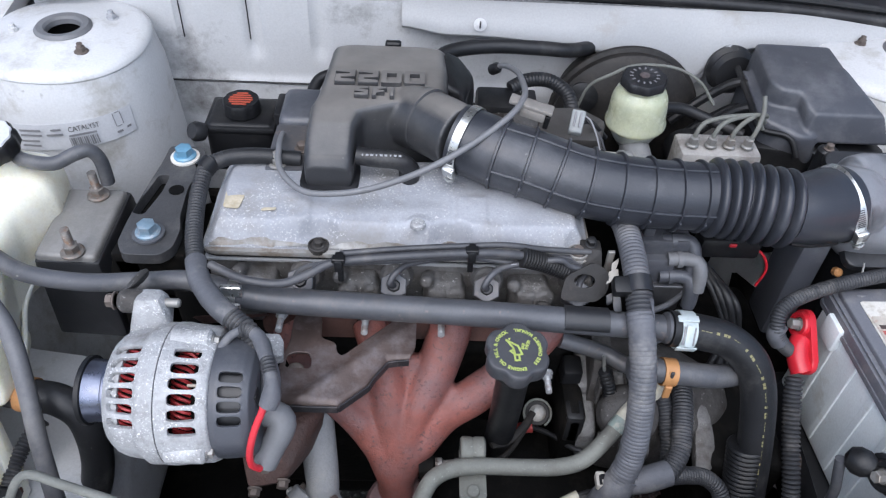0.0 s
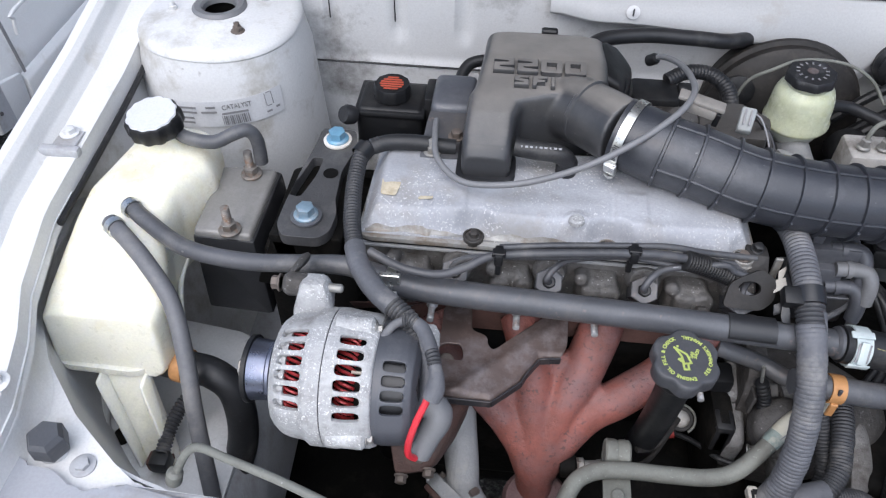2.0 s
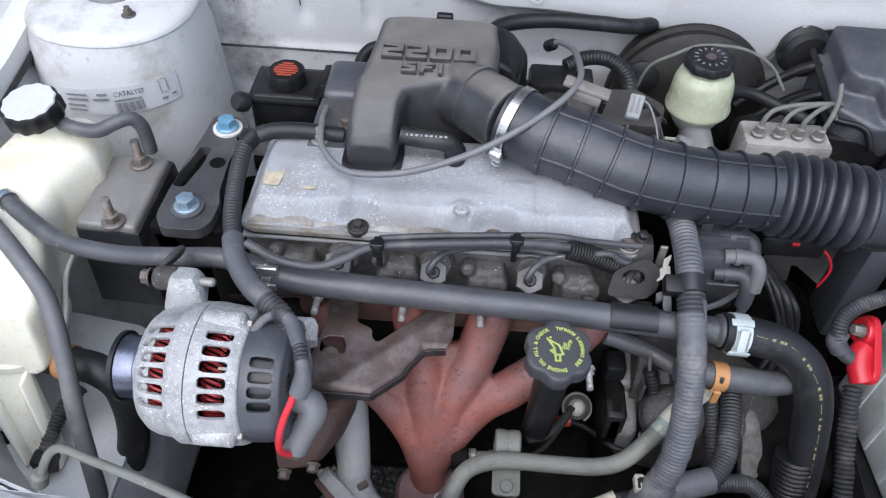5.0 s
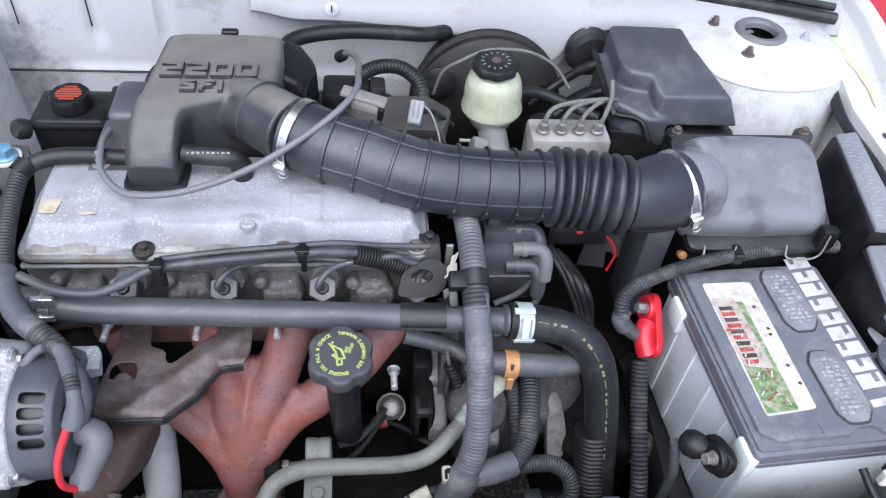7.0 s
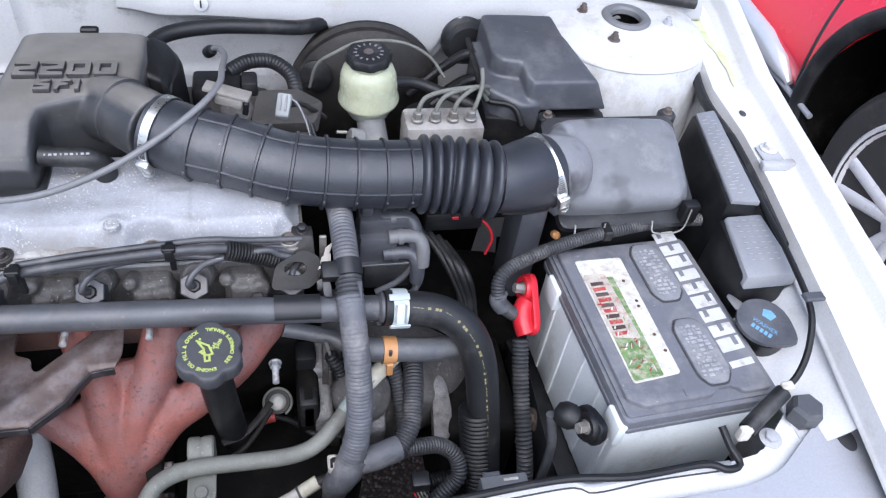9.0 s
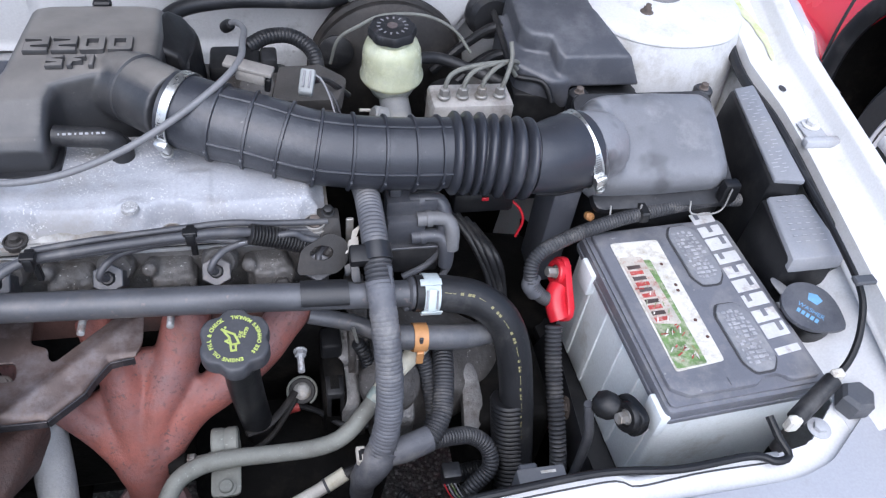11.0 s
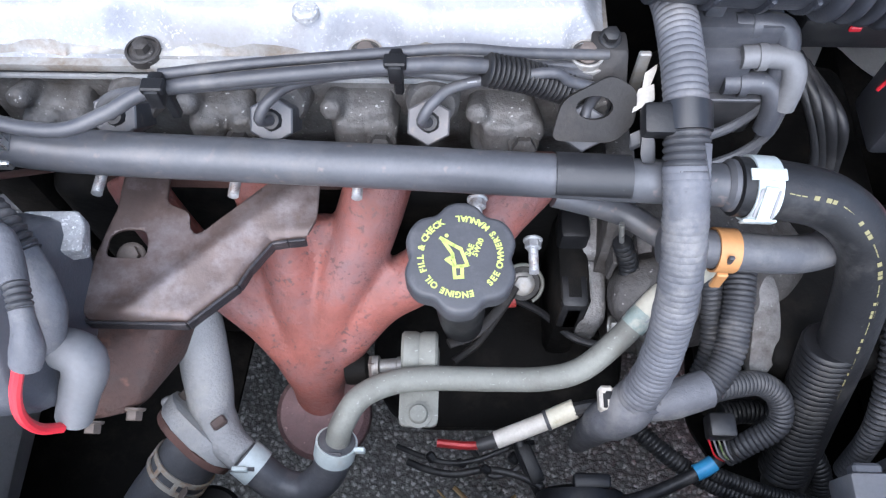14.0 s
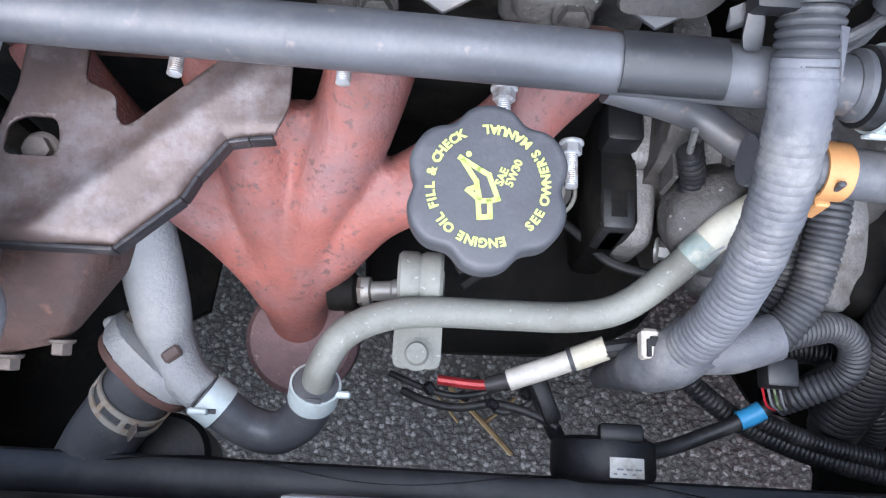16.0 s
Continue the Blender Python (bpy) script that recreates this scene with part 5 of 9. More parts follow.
part("branch_pipe", tube([(0.10, 0.556, 0.735), (0.15, 0.549, 0.722), (0.178, 0.530, 0.722), (0.20, 0.514, 0.736)], 0.0095, 16, 0.005), PIPE, stub, "black metal branch pipe")

# hose from the coolant tank to the pipe, and the one that drops beside it
res_hose = thing("tank_hose", "grey rubber hose from the coolant tank to the pipe", "hose", (-0.4, 0.56, 0.81))
part("hose", tube([(-0.574, 0.628, 0.808), (-0.545, 0.606, 0.806), (-0.49, 0.575, 0.80), (-0.42, 0.560, 0.803), (-0.35, 0.553, 0.815), (-0.30, 0.549, 0.822, 1.1), (-0.258, 0.543, 0.813, 1.35), (-0.243, 0.5415, 0.811, 1.35)], 0.0098, 16, 0.006), RUBBER_GREY, res_hose)
part("spring_clip", band((-0.255, 0.543, 0.813), (1, -0.1, -0.1), 0.0136, 0.010, 0.0012), CLAMP, res_hose, "bright spring clip")
part("clip_tab", box((0.022, 0.006, 0.014), (-0.254, 0.533, 0.826), 0.001, 1), CLAMP, res_hose)
part("clip_tab", box((0.022, 0.006, 0.008), (-0.257, 0.529, 0.808), 0.001, 1), CLAMP, res_hose)
part("spring_clip", band((-0.568, 0.622, 0.808), (0.8, -0.6, 0), 0.0105, 0.008, 0.0012), CLAMP, res_hose, "bright spring clip")
HOSEGREY = mat("pale_grey_rubber", (0.125, 0.127, 0.136), 0.5, var=0.2, scale=14, bump=0.12, dirt=((0.19, 0.185, 0.18), 0.4, 16))
drop_hose = thing("drop_hose", "grey rubber hose dropping from the coolant tank", "hose", (-0.47, 0.5, 0.7))
part("hose", tube([(-0.585, 0.600, 0.805), (-0.555, 0.575, 0.805), (-0.525, 0.550, 0.795), (-0.497, 0.525, 0.765), (-0.48, 0.49, 0.72), (-0.468, 0.45, 0.66), (-0.455, 0.41, 0.58), (-0.44, 0.37, 0.52)], 0.0098, 16, 0.006), HOSEGREY, drop_hose)
part("spring_clip", band((-0.576, 0.592, 0.806), (0.8, -0.6, 0), 0.0105, 0.008, 0.0012), CLAMP, drop_hose, "bright spring clip")

# ---------------------------------------------------------------- exhaust manifold and its shield
man = thing("exhaust_manifold", "red-rusted cast-iron exhaust manifold", "exhaust manifold", (-0.08, 0.5, 0.54))
b = bmesh.new()
INW = V((0, 0.0164, -0.0115))  # from the outer face of a runner to its axis

def runner(r, pts):
    tube([(*(V(p[:3]) + INW), p[3]) for p in pts], r, 24, 0.006, bm=b)


runner(0.0200, [(-0.212, 0.556, 0.742, 0.95), (-0.190, 0.528, 0.716, 1.0), (-0.160, 0.501, 0.688, 1.0), (-0.128, 0.484, 0.664, 1.05), (-0.102, 0.464, 0.636, 1.0), (-0.088, 0.446, 0.608, 0.95)])
runner(0.0215, [(-0.118, 0.560, 0.748, 1.0), (-0.108, 0.538, 0.736, 1.05), (-0.095, 0.510, 0.704, 1.05), (-0.090, 0.484, 0.668, 1.05), (-0.084, 0.448, 0.612, 0.98)])
runner(0.0240, [(-0.022, 0.562, 0.760, 1.0), (-0.027, 0.543, 0.746, 1.02), (-0.040, 0.519, 0.714, 1.02), (-0.062, 0.488, 0.672, 0.98), (-0.078, 0.456, 0.624, 0.95)])
runner(0.0215, [(0.092, 0.560, 0.752, 1.0), (0.074, 0.544, 0.738, 1.0), (0.044, 0.522, 0.710, 1.0), (0.004, 0.503, 0.686, 1.05), (-0.034, 0.487, 0.664, 1.05), (-0.064, 0.462, 0.630, 1.0), (-0.078, 0.446, 0.606, 0.95)])
runner(0.0215, [(-0.084, 0.456, 0.624, 1.0), (-0.083, 0.444, 0.602, 1.0), (-0.081, 0.434, 0.572, 1.0), (-0.080, 0.430, 0.552, 1.1)])
# webs cast between the runners
for w in ([(-0.118, 0.522, 0.716), (-0.090, 0.529, 0.727), (-0.062, 0.530, 0.729), (-0.042, 0.520, 0.712), (-0.082, 0.458, 0.622)],
          [(-0.152, 0.494, 0.678), (-0.118, 0.508, 0.694), (-0.100, 0.500, 0.688), (-0.090, 0.458, 0.622), (-0.112, 0.464, 0.634)],
          [(-0.048, 0.512, 0.702), (-0.024, 0.512, 0.700), (0.016, 0.500, 0.684), (-0.020, 0.482, 0.658), (-0.076, 0.452, 0.616)]):
    hull([V(p) + INW * k for p in w for k in (0.35, 1.3)], 0.004, 2, bm=b)
for v in b.verts:
    v.co += V((0.3, -0.8, 0.55)) * 0.0016 * noise.noise(v.co * 38)
body_m = part("runner_casting", b, RUST_RED, man)
voxel(body_m, 0.0028, 6)
part("outlet_flange", lathe([(0.026, 0.0), (0.036, 0.004), (0.0395, 0.012), (0.0395, 0.030), (0.035, 0.036)], 36, axes((-0.0785, 0.441, 0.540), (0, -0.16, 1))), mat("mauve_rusted_iron", (0.115, 0.066, 0.066), 0.75, 0.0, var=0.35, scale=18, bump=0.7, fine=200, dirt=((0.065, 0.042, 0.042), 0.5, 20), specks=((0.19, 0.12, 0.11), 0.4, 200)), man, "dark rusted outlet flange")
STUDZINC = mat("dull_zinc_stud", (0.42, 0.43, 0.44), 0.45, 0.4, var=0.25, scale=60, bump=0.15, dirt=((0.20, 0.14, 0.11), 0.42, 80))
for x, y, z in ((-0.213, 0.556, 0.762), (-0.1205, 0.556, 0.762), (-0.037, 0.556, 0.762), (0.045, 0.545, 0.735), (0.0885, 0.535, 0.692)):
    part("manifold_stud", hexbolt(axes((x, y + 0.006, z), (0, -1, 0.05)), 0.0062, 0.006, 1.2, stud=0.022), STUDZINC, man, "dull zinc manifold stud")
part("port_flange", prism(rounded([(-0.24, -0.02), (0.11, -0.02), (0.11, 0.02), (-0.24, 0.02)], 0.012, 4), 0, 0.008, 0.002, axes((0, 0.582, 0.728), (0, -1, 0.1), (1, 0, 0))), RUST_DARK, man)

SH = [(-0.2055, 0.447), (-0.2078, 0.472), (-0.206, 0.495), (-0.1995, 0.527), (-0.200, 0.562), (-0.169, 0.562), (-0.167, 0.531), (-0.150, 0.5245), (-0.1485, 0.513), (-0.1435, 0.507), (-0.137, 0.5115), (-0.104, 0.544), (-0.086, 0.561), (-0.064, 0.557), (-0.0645, 0.524), (-0.071, 0.509), (-0.083, 0.5075), (-0.0935, 0.5055), (-0.1065, 0.486), (-0.1120, 0.474), (-0.141, 0.447)]
SH_EDGE = [V((x, y)) for x, y in ((-0.2055, 0.447), (-0.141, 0.447), (-0.1120, 0.474), (-0.1065, 0.486), (-0.0935, 0.5055), (-0.083, 0.5075), (-0.071, 0.509))]
shield = thing("heat_shield", "rusty brown folded steel shield over the manifold", "heat shield", (-0.15, 0.49, 0.75))


def edge_gap(p):
    """Distance in plan from p to the rolled front rim."""
    best = 1.0
    for a, c in zip(SH_EDGE, SH_EDGE[1:]):
        d = c - a
        k = max(0.0, min(1.0, (p - a).dot(d) / d.length_squared))
        best = min(best, (p - a - d * k).length)
    return best


def shield_z(x, y):
    p = V((x, y))
    e = edge_gap(p)
    r = 0.008
    z = 0.757 + (0 if e > r else math.sqrt(max(0.0, r * r - (r - e) ** 2)) - r)
    over = (V((-0.172, 0.461)) - p).dot(V((-0.681, 0.732)))  # past the lengthwise fold
    z += 0.0028 * math.exp(-((over - 0.002) / 0.007) ** 2) - 0.0045 * smoothstep(0.0, 0.03, over)
    return z + 0.0006 * noise.noise((x * 60, y * 60, 7))


def shield_plate():
    """The pressed plate with its oblong hole, fold and rolled rim."""
    bm = bmesh.new()
    hole = rounded([(-0.2005, 0.4895), (-0.1735, 0.4895), (-0.1735, 0.5000), (-0.1770, 0.5105), (-0.1930, 0.5105), (-0.2005, 0.5060)], 0.006, 4)
    rings = [[bm.verts.new((x, y, 0)) for x, y in ring] for ring in (rounded(SH, 0.0055, 4), hole)]
    bmesh.ops.triangle_fill(bm, use_beauty=True, edges=[bm.edges.new(pair) for r in rings for pair in zip(r, r[1:] + r[:1])])
    for k in range(56):
        bmesh.ops.bisect_plane(bm, geom=bm.verts[:] + bm.edges[:] + bm.faces[:], plane_co=(-0.2085 + 0.0026 * k, 0, 0), plane_no=(1, 0, 0))
        if k < 45:
            bmesh.ops.bisect_plane(bm, geom=bm.verts[:] + bm.edges[:] + bm.faces[:], plane_co=(0, 0.4475 + 0.0026 * k, 0), plane_no=(0, 1, 0))
    for v in bm.verts:
        v.co.z = shield_z(v.co.x, v.co.y)
    return bm


pl_ = part("plate", shield_plate(), RUST, shield, sharp=0.9)
sd = pl_.modifiers.new("gauge", "SOLIDIFY")
sd.thickness, sd.offset = 0.0022, -1
# the rim turned down along the front and the slanting side
outer_rim = [(-0.2058, 0.456)] + [tuple(p) for p in SH_EDGE]
rim_bm = bmesh.new()
for (x0, y0), (x1, y1) in zip(outer_rim, outer_rim[1:]):
    n_ = V((y1 - y0, x0 - x1, 0)).normalized()
    hull([V((x, y, z)) + n_ * o for x, y in ((x0, y0), (x1, y1)) for z in (0.7515, 0.7415) for o in (-0.0006, 0.0016)], 0.0006, 1, rim_bm)
part("rolled_lip", rim_bm, LIP_DARK, shield, "dark bent-down lip")
part("shield_bolt", hexbolt(axes((-0.192, 0.500, 0.737), (0.1, -0.3, 1)), 0.007, 0.007, 1.4), BOLT_RUST, shield)
low_br = thing("alternator_bracket", "rusty cast alternator bracket below the shield", "bracket", (-0.2, 0.46, 0.66))
part("arm", hull([(-0.245, 0.43, 0.69), (-0.175, 0.47, 0.70), (-0.16, 0.49, 0.69), (-0.235, 0.40, 0.665), (-0.195, 0.41, 0.665), (-0.23, 0.45, 0.60), (-0.17, 0.49, 0.62), (-0.26, 0.52, 0.69)], 0.006), mat("red_brown_bracket", (0.075, 0.040, 0.032), 0.7, 0.0, var=0.4, scale=20, bump=0.7, fine=200, dirt=((0.050, 0.038, 0.035), 0.5, 24), specks=((0.17, 0.085, 0.06), 0.4, 90)), low_br)
for x, y in ((-0.228, 0.404), (-0.200, 0.414)):
    part("bracket_bolt", hexbolt(axes((x, y, 0.662), (0, -0.95, -0.2)), 0.0060, 0.007, 1.25), BOLT_RUST, low_br)
part("upper_arm", hull([(-0.30, 0.52, 0.80), (-0.25, 0.53, 0.79), (-0.22, 0.55, 0.77), (-0.30, 0.55, 0.75), (-0.23, 0.57, 0.75)], 0.005), RUST_DARK, low_br)

# ---------------------------------------------------------------- oil filler
filler = thing("oil_filler", "black oil filler neck with a scalloped cap and yellow-green print", "oil filler", (0.034, 0.48, 0.60))
part("neck", tube([(0.038, 0.512, 0.58), (0.036, 0.488, 0.66), (0.034, 0.468, 0.74), (0.033, 0.459, 0.80), (0.032, 0.457, 0.822, 1.15)], 0.0165, 20, 0.008), BLACK, filler)
CAPM = axes((0.032, 0.4565, 0.822), (0.02, -0.12, 1), (1, 0, 0))
CAPR = 0.0318


def cap_ring(r, h):
    ring = []
    for k in range(144):
        a = 2.5 * k
        d = min(abs((a - c + 180) % 360 - 180) for c in range(0, 360, 60))
        q = r * CAPR * (1 - 0.13 * math.exp(-((d / 13.0) ** 2)))
        ring.append(V((q * math.cos(radians(a)), q * math.sin(radians(a)), h)))
    return ring


b = bmesh.new()
skin(b, [cap_ring(r, h) for r, h in ((0.80, -0.004), (0.96, 0.0), (1.0, 0.003), (1.0, 0.0155), (0.985, 0.0185), (0.95, 0.0198), (0.90, 0.0200), (0.5, 0.0202))])
capo = part("cap", merge(b, CAPM), OILCAP, filler, "scalloped black cap with yellow-green print", sharp=0.9)
part("cap_collar", lathe([(0.021, -0.016), (0.0225, -0.012), (0.0225, -0.002)], 32, CAPM), BLACK, filler)


def round_text(words, r, a0, a1, size, inward):
    """Letters set round an arc on the cap from angle a0 to a1, their tops outward or inward, each given its own width."""
    width = [{" ": 0.55, "I": 0.38, "'": 0.3, "&": 1.15, "M": 1.3, "W": 1.45, "O": 1.2, "G": 1.15, "N": 1.1}.get(ch, 0.95) for ch in words]
    total, run = sum(width) - (width[0] + width[-1]) / 2, -width[0] / 2
    for ch, w in zip(words, width):
        a = radians(a0 + (a1 - a0) * (run + w / 2) / total)
        run += w
        if ch == " ":
            continue
        m = CAPM @ Matrix.Translation((r * math.cos(a), r * math.sin(a), 0.0206)) @ Matrix.Rotation(a + (math.pi / 2 if inward else -math.pi / 2), 4, "Z")
        part("letter", text_mesh(ch, size, m, 0.0001, 0.00020), GREENPRINT, capo)


round_text("ENGINE OIL FILL & CHECK", 0.0214, 286, 121, 0.0047, False)
round_text("SEE OWNER'S MANUAL", 0.0214, -43, 95, 0.0047, True)
for words, dx, dy in (("SAE", 0.0048, 0.0034), ("5W30", 0.0092, 0.0050)):
    part("letter", text_mesh(words, 0.0042, CAPM @ Matrix.Translation((dx, dy, 0.0206)) @ Matrix.Rotation(radians(70), 4, "Z"), 0.0001, 0.00014), GREENPRINT, capo)
# oil can symbol
CAN = [((-0.0108, 0.0098), (-0.0038, 0.0058)), ((-0.0038, 0.0058), (0.0, 0.0038)), ((0.0, 0.0038), (0.0036, -0.0050)), ((0.0036, -0.0050), (0.0002, -0.0060)), ((-0.0100, 0.0090), (-0.0046, 0.0012)), ((-0.0046, 0.0012), (-0.0032, -0.0052)),
       ((-0.0036, -0.0062), (-0.0030, -0.0122)), ((-0.0030, -0.0122), (0.0010, -0.0118)), ((0.0010, -0.0118), (0.0006, -0.0058)), ((0.0006, -0.0058), (-0.0036, -0.0062)), ((-0.0076, -0.0022), (-0.0040, -0.0050)), ((-0.0060, -0.0015), (-0.0044, -0.0008))]
for (x0, y0), (x1, y1) in CAN:
    d = V((x1 - x0, y1 - y0, 0))
    part("symbol_stroke", box((d.length + 0.0016, 0.0019, 0.0002), (0, 0, 0), 0, 1, CAPM @ axes(((x0 + x1) / 2, (y0 + y1) / 2, 0.0206), (0, 0, 1), d)), GREENPRINT, capo)
part("symbol_drop", lathe([(0.0011, 0), (0.0011, 0.0002), (0.0, 0.0002)], 14, CAPM @ Matrix.Translation((-0.0078, 0.0113, 0.0205))), GREENPRINT, capo)


# ---------------------------------------------------------------- alternator
alt = thing("alternator", "oxidised aluminium alternator with red windings and a black rear cover", "alternator", (-0.30, 0.445, 0.70))
AC, AX = V((-0.298, 0.443, 0.775)), V((1.0, -0.02, 0.03)).normalized()
AM = axes(AC, AX, (0, 0, 1))


def slotted(profile, slots, name, material, label, thick, step=0.0016, n=288):
    """A turned shell cut by round-ended windows: slots of (axial place, angle in degrees, half length, half angle)."""
    rows = []
    for (r0, h0), (r1, h1) in zip(profile, profile[1:]):
        k = max(1, round(math.hypot(r1 - r0, h1 - h0) / step))
        rows += [(r0 + (r1 - r0) * j / k, h0 + (h1 - h0) * j / k) for j in range(k)]
    rows.append(profile[-1])
    b = bmesh.new()
    vs = skin(b, [[V((r * math.cos(2 * math.pi * k / n), r * math.sin(2 * math.pi * k / n), h)) for k in range(n)] for r, h in rows], caps=False)
    place = {}
    for (r, h), row in zip(rows, vs):
        for k, v in enumerate(row):
            place[v] = (r, h, 360.0 * k / n)

    def inside(h, a):
        for zc, ac, hz, ha in slots:
            u, w = (h - zc) / hz, ((a - ac + 180) % 360 - 180) / ha
            if abs(u) < 1.4 and abs(w) < 1.4:
                q = (abs(u) ** 4 + abs(w) ** 4) ** 0.25
                if q < 1:
                    return (zc, ac, hz, ha)
        return None

    def middle(f):
        h = sum(place[v][1] for v in f.verts) / 4
        a = [place[v][2] for v in f.verts]
        if max(a) - min(a) > 180:
            a = [q + 360 if q < 180 else q for q in a]
        return h, sum(a) / 4

    gone = [(f, inside(*middle(f))) for f in b.faces]
    edge = {}
    for f, s_ in gone:
        if s_ and place[f.verts[0]][0] > 0.04:
            for v in f.verts:
                edge[v] = s_
    bmesh.ops.delete(b, geom=[f for f, s_ in gone if s_ and place[f.verts[0]][0] > 0.04], context="FACES_ONLY")
    for v, (zc, ac, hz, ha) in edge.items():
        if not v.is_valid or not v.link_faces:
            continue
        r, h, a = place[v]
        u, w = (h - zc) / hz, ((a - ac + 180) % 360 - 180) / ha
        q = (abs(u) ** 4 + abs(w) ** 4) ** 0.25
        if 0.5 < q < 1.6:
            h2, a2 = zc + u / q * hz, radians(ac + w / q * ha)
            v.co = V((r * math.cos(a2), r * math.sin(a2), h2))
    bmesh.ops.delete(b, geom=[v for v in b.verts if not v.link_faces], context="VERTS")
    ob = part(name, merge(b, AM), material, alt, label, sharp=0.9)
    sdm = ob.modifiers.new("wall", "SOLIDIFY")
    sdm.thickness, sdm.offset = thick, -1
    bv = ob.modifiers.new("edge", "BEVEL")
    bv.width, bv.segments, bv.limit_method, bv.angle_limit = 0.0007, 2, "ANGLE", radians(50)
    return ob


R = 0.0685
FRONT_SLOTS = [(-0.0295, a, 0.0135, 4.4) for a in (-2, 11, 24, 37, 50, 63)]
REAR_SLOTS = [(0.0280, a, 0.0125, 4.6) for a in (3, 16, 28.5, 41, 53.5, 67)]
COVER_SLOTS = [(0.0690, a, 0.0108, 5.0) for a in (21, 34, 47, 60)]
slotted([(0.020, -0.052), (0.042, -0.052), (0.053, -0.049), (0.059, -0.042), (0.0622, -0.034), (0.0642, -0.018), (R, -0.012), (R, 0.0025)], FRONT_SLOTS, "front_housing", ALU_DULL, "oxidised aluminium front housing", 0.0048)
slotted([(R + 0.0004, 0.0038), (R + 0.0004, 0.012), (R - 0.0006, 0.018), (R - 0.0018, 0.030), (R - 0.0030, 0.044), (R - 0.0050, 0.049), (0.056, 0.052), (0.02, 0.053)], REAR_SLOTS, "rear_housing", ALU_DULL, "oxidised aluminium rear housing", 0.0048)
slotted([(R - 0.0075, 0.050), (R - 0.0070, 0.056), (R - 0.0075, 0.064), (R - 0.0095, 0.079), (R - 0.0125, 0.086), (0.048, 0.090), (0.0, 0.092)], COVER_SLOTS, "rear_cover", COVERPL, "black slotted plastic rear cover", 0.003)
part("inner_ring", lathe([(0.030, -0.050), (0.0535, -0.046), (0.0555, -0.0345), (0.030, -0.034)], 48, AM), ALU_DULL, alt, "aluminium ring behind the front windows")
part("inner_shell", lathe([(0.046, 0.054), (0.0535, 0.056), (0.0505, 0.084), (0.03, 0.086)], 40, AM), BLACK_DUSTY, alt, "dark core behind the cover windows")
part("rectifier_bar", tube([AM @ V((0.0545 * math.cos(radians(28.5)), 0.0545 * math.sin(radians(28.5)), 0.029)), AM @ V((0.0545 * math.cos(radians(28.5)), 0.0545 * math.sin(radians(28.5)), 0.042))], 0.0016, 8, 0.004), TAN, alt, "thin brass bar")
core = part("stator", lathe([(0.02, -0.033), (0.049, -0.033), (0.049, 0.040), (0.02, 0.042)], 40, AM), VOID, alt, "dark stator core")
for z in (-0.026, 0.0225):
    for k in range(60):
        a = 2 * math.pi * k / 60
        d, q = V((math.cos(a), math.sin(a), 0)), V((-math.sin(a), math.cos(a), 0))
        pts = [d * 0.0500 + V((0, 0, z - 0.009)), d * 0.0530 + q * 0.003 + V((0, 0, z - 0.005)), d * 0.0535 + q * 0.006 + V((0, 0, z + 0.004)), d * 0.0500 + q * 0.008 + V((0, 0, z + 0.009))]
        part("winding", merge(tube(pts, 0.0017, 6, 0.004), AM), COPPER, core)
part("brush_block", box((0.018, 0.03, 0.02), (0.045, 0.0, 0.066), 0.003, 2, AM), BLACK, alt)
pul = part("pulley", lathe([(0.012, -0.085), (0.031, -0.085), (0.0325, -0.083), (0.0325, -0.081), (0.031, -0.079), (0.030, -0.062), (0.0325, -0.060), (0.0325, -0.057), (0.02, -0.055)], 48, AM), BLUED, alt, "dark blued steel pulley")
part("pulley_rim", lathe([(0.0315, -0.0855), (0.0342, -0.0845), (0.0342, -0.0800), (0.0315, -0.0795)], 48, AM), BLACK, pul, "black pulley rim")
part("shaft_nut", hexbolt(AM @ Matrix.Translation((0, 0, -0.084)) @ Matrix.Rotation(math.pi, 4, "X"), 0.011, 0.009, 1.3), STEEL, pul)
for a, z, rr in ((-16, 0.036, 0.0620), (95, 0.036, 0.0620), (222, 0.036, 0.0620)):
    a = radians(a)
    lug = part("bolt_lug", lathe([(0.0115, -0.028), (0.0112, 0.006), (0.0085, 0.009)], 20, AM @ Matrix.Translation((rr * math.cos(a), rr * math.sin(a), z))), ALU_DULL, alt)
    part("through_bolt", hexbolt(AM @ Matrix.Translation((rr * math.cos(a), rr * math.sin(a), z + 0.009)), 0.005, 0.005, 1.3), STEEL, lug)
part("rear_ear", hull([(-0.236, 0.500, 0.800), (-0.203, 0.502, 0.798), (-0.197, 0.492, 0.797), (-0.196, 0.476, 0.797), (-0.236, 0.470, 0.800), (-0.236, 0.500, 0.780), (-0.203, 0.502, 0.780), (-0.197, 0.478, 0.780), (-0.236, 0.470, 0.780)], 0.004, 3), ALU_DULL, alt, "cast rear mounting ear")
# rim seam pads and the upper mounting ear
part("split_line", lathe([(R - 0.0012, 0.0024), (R - 0.0012, 0.0040), (R - 0.003, 0.0040), (R - 0.003, 0.0024)], 64, AM), INK, alt, "dark split line")
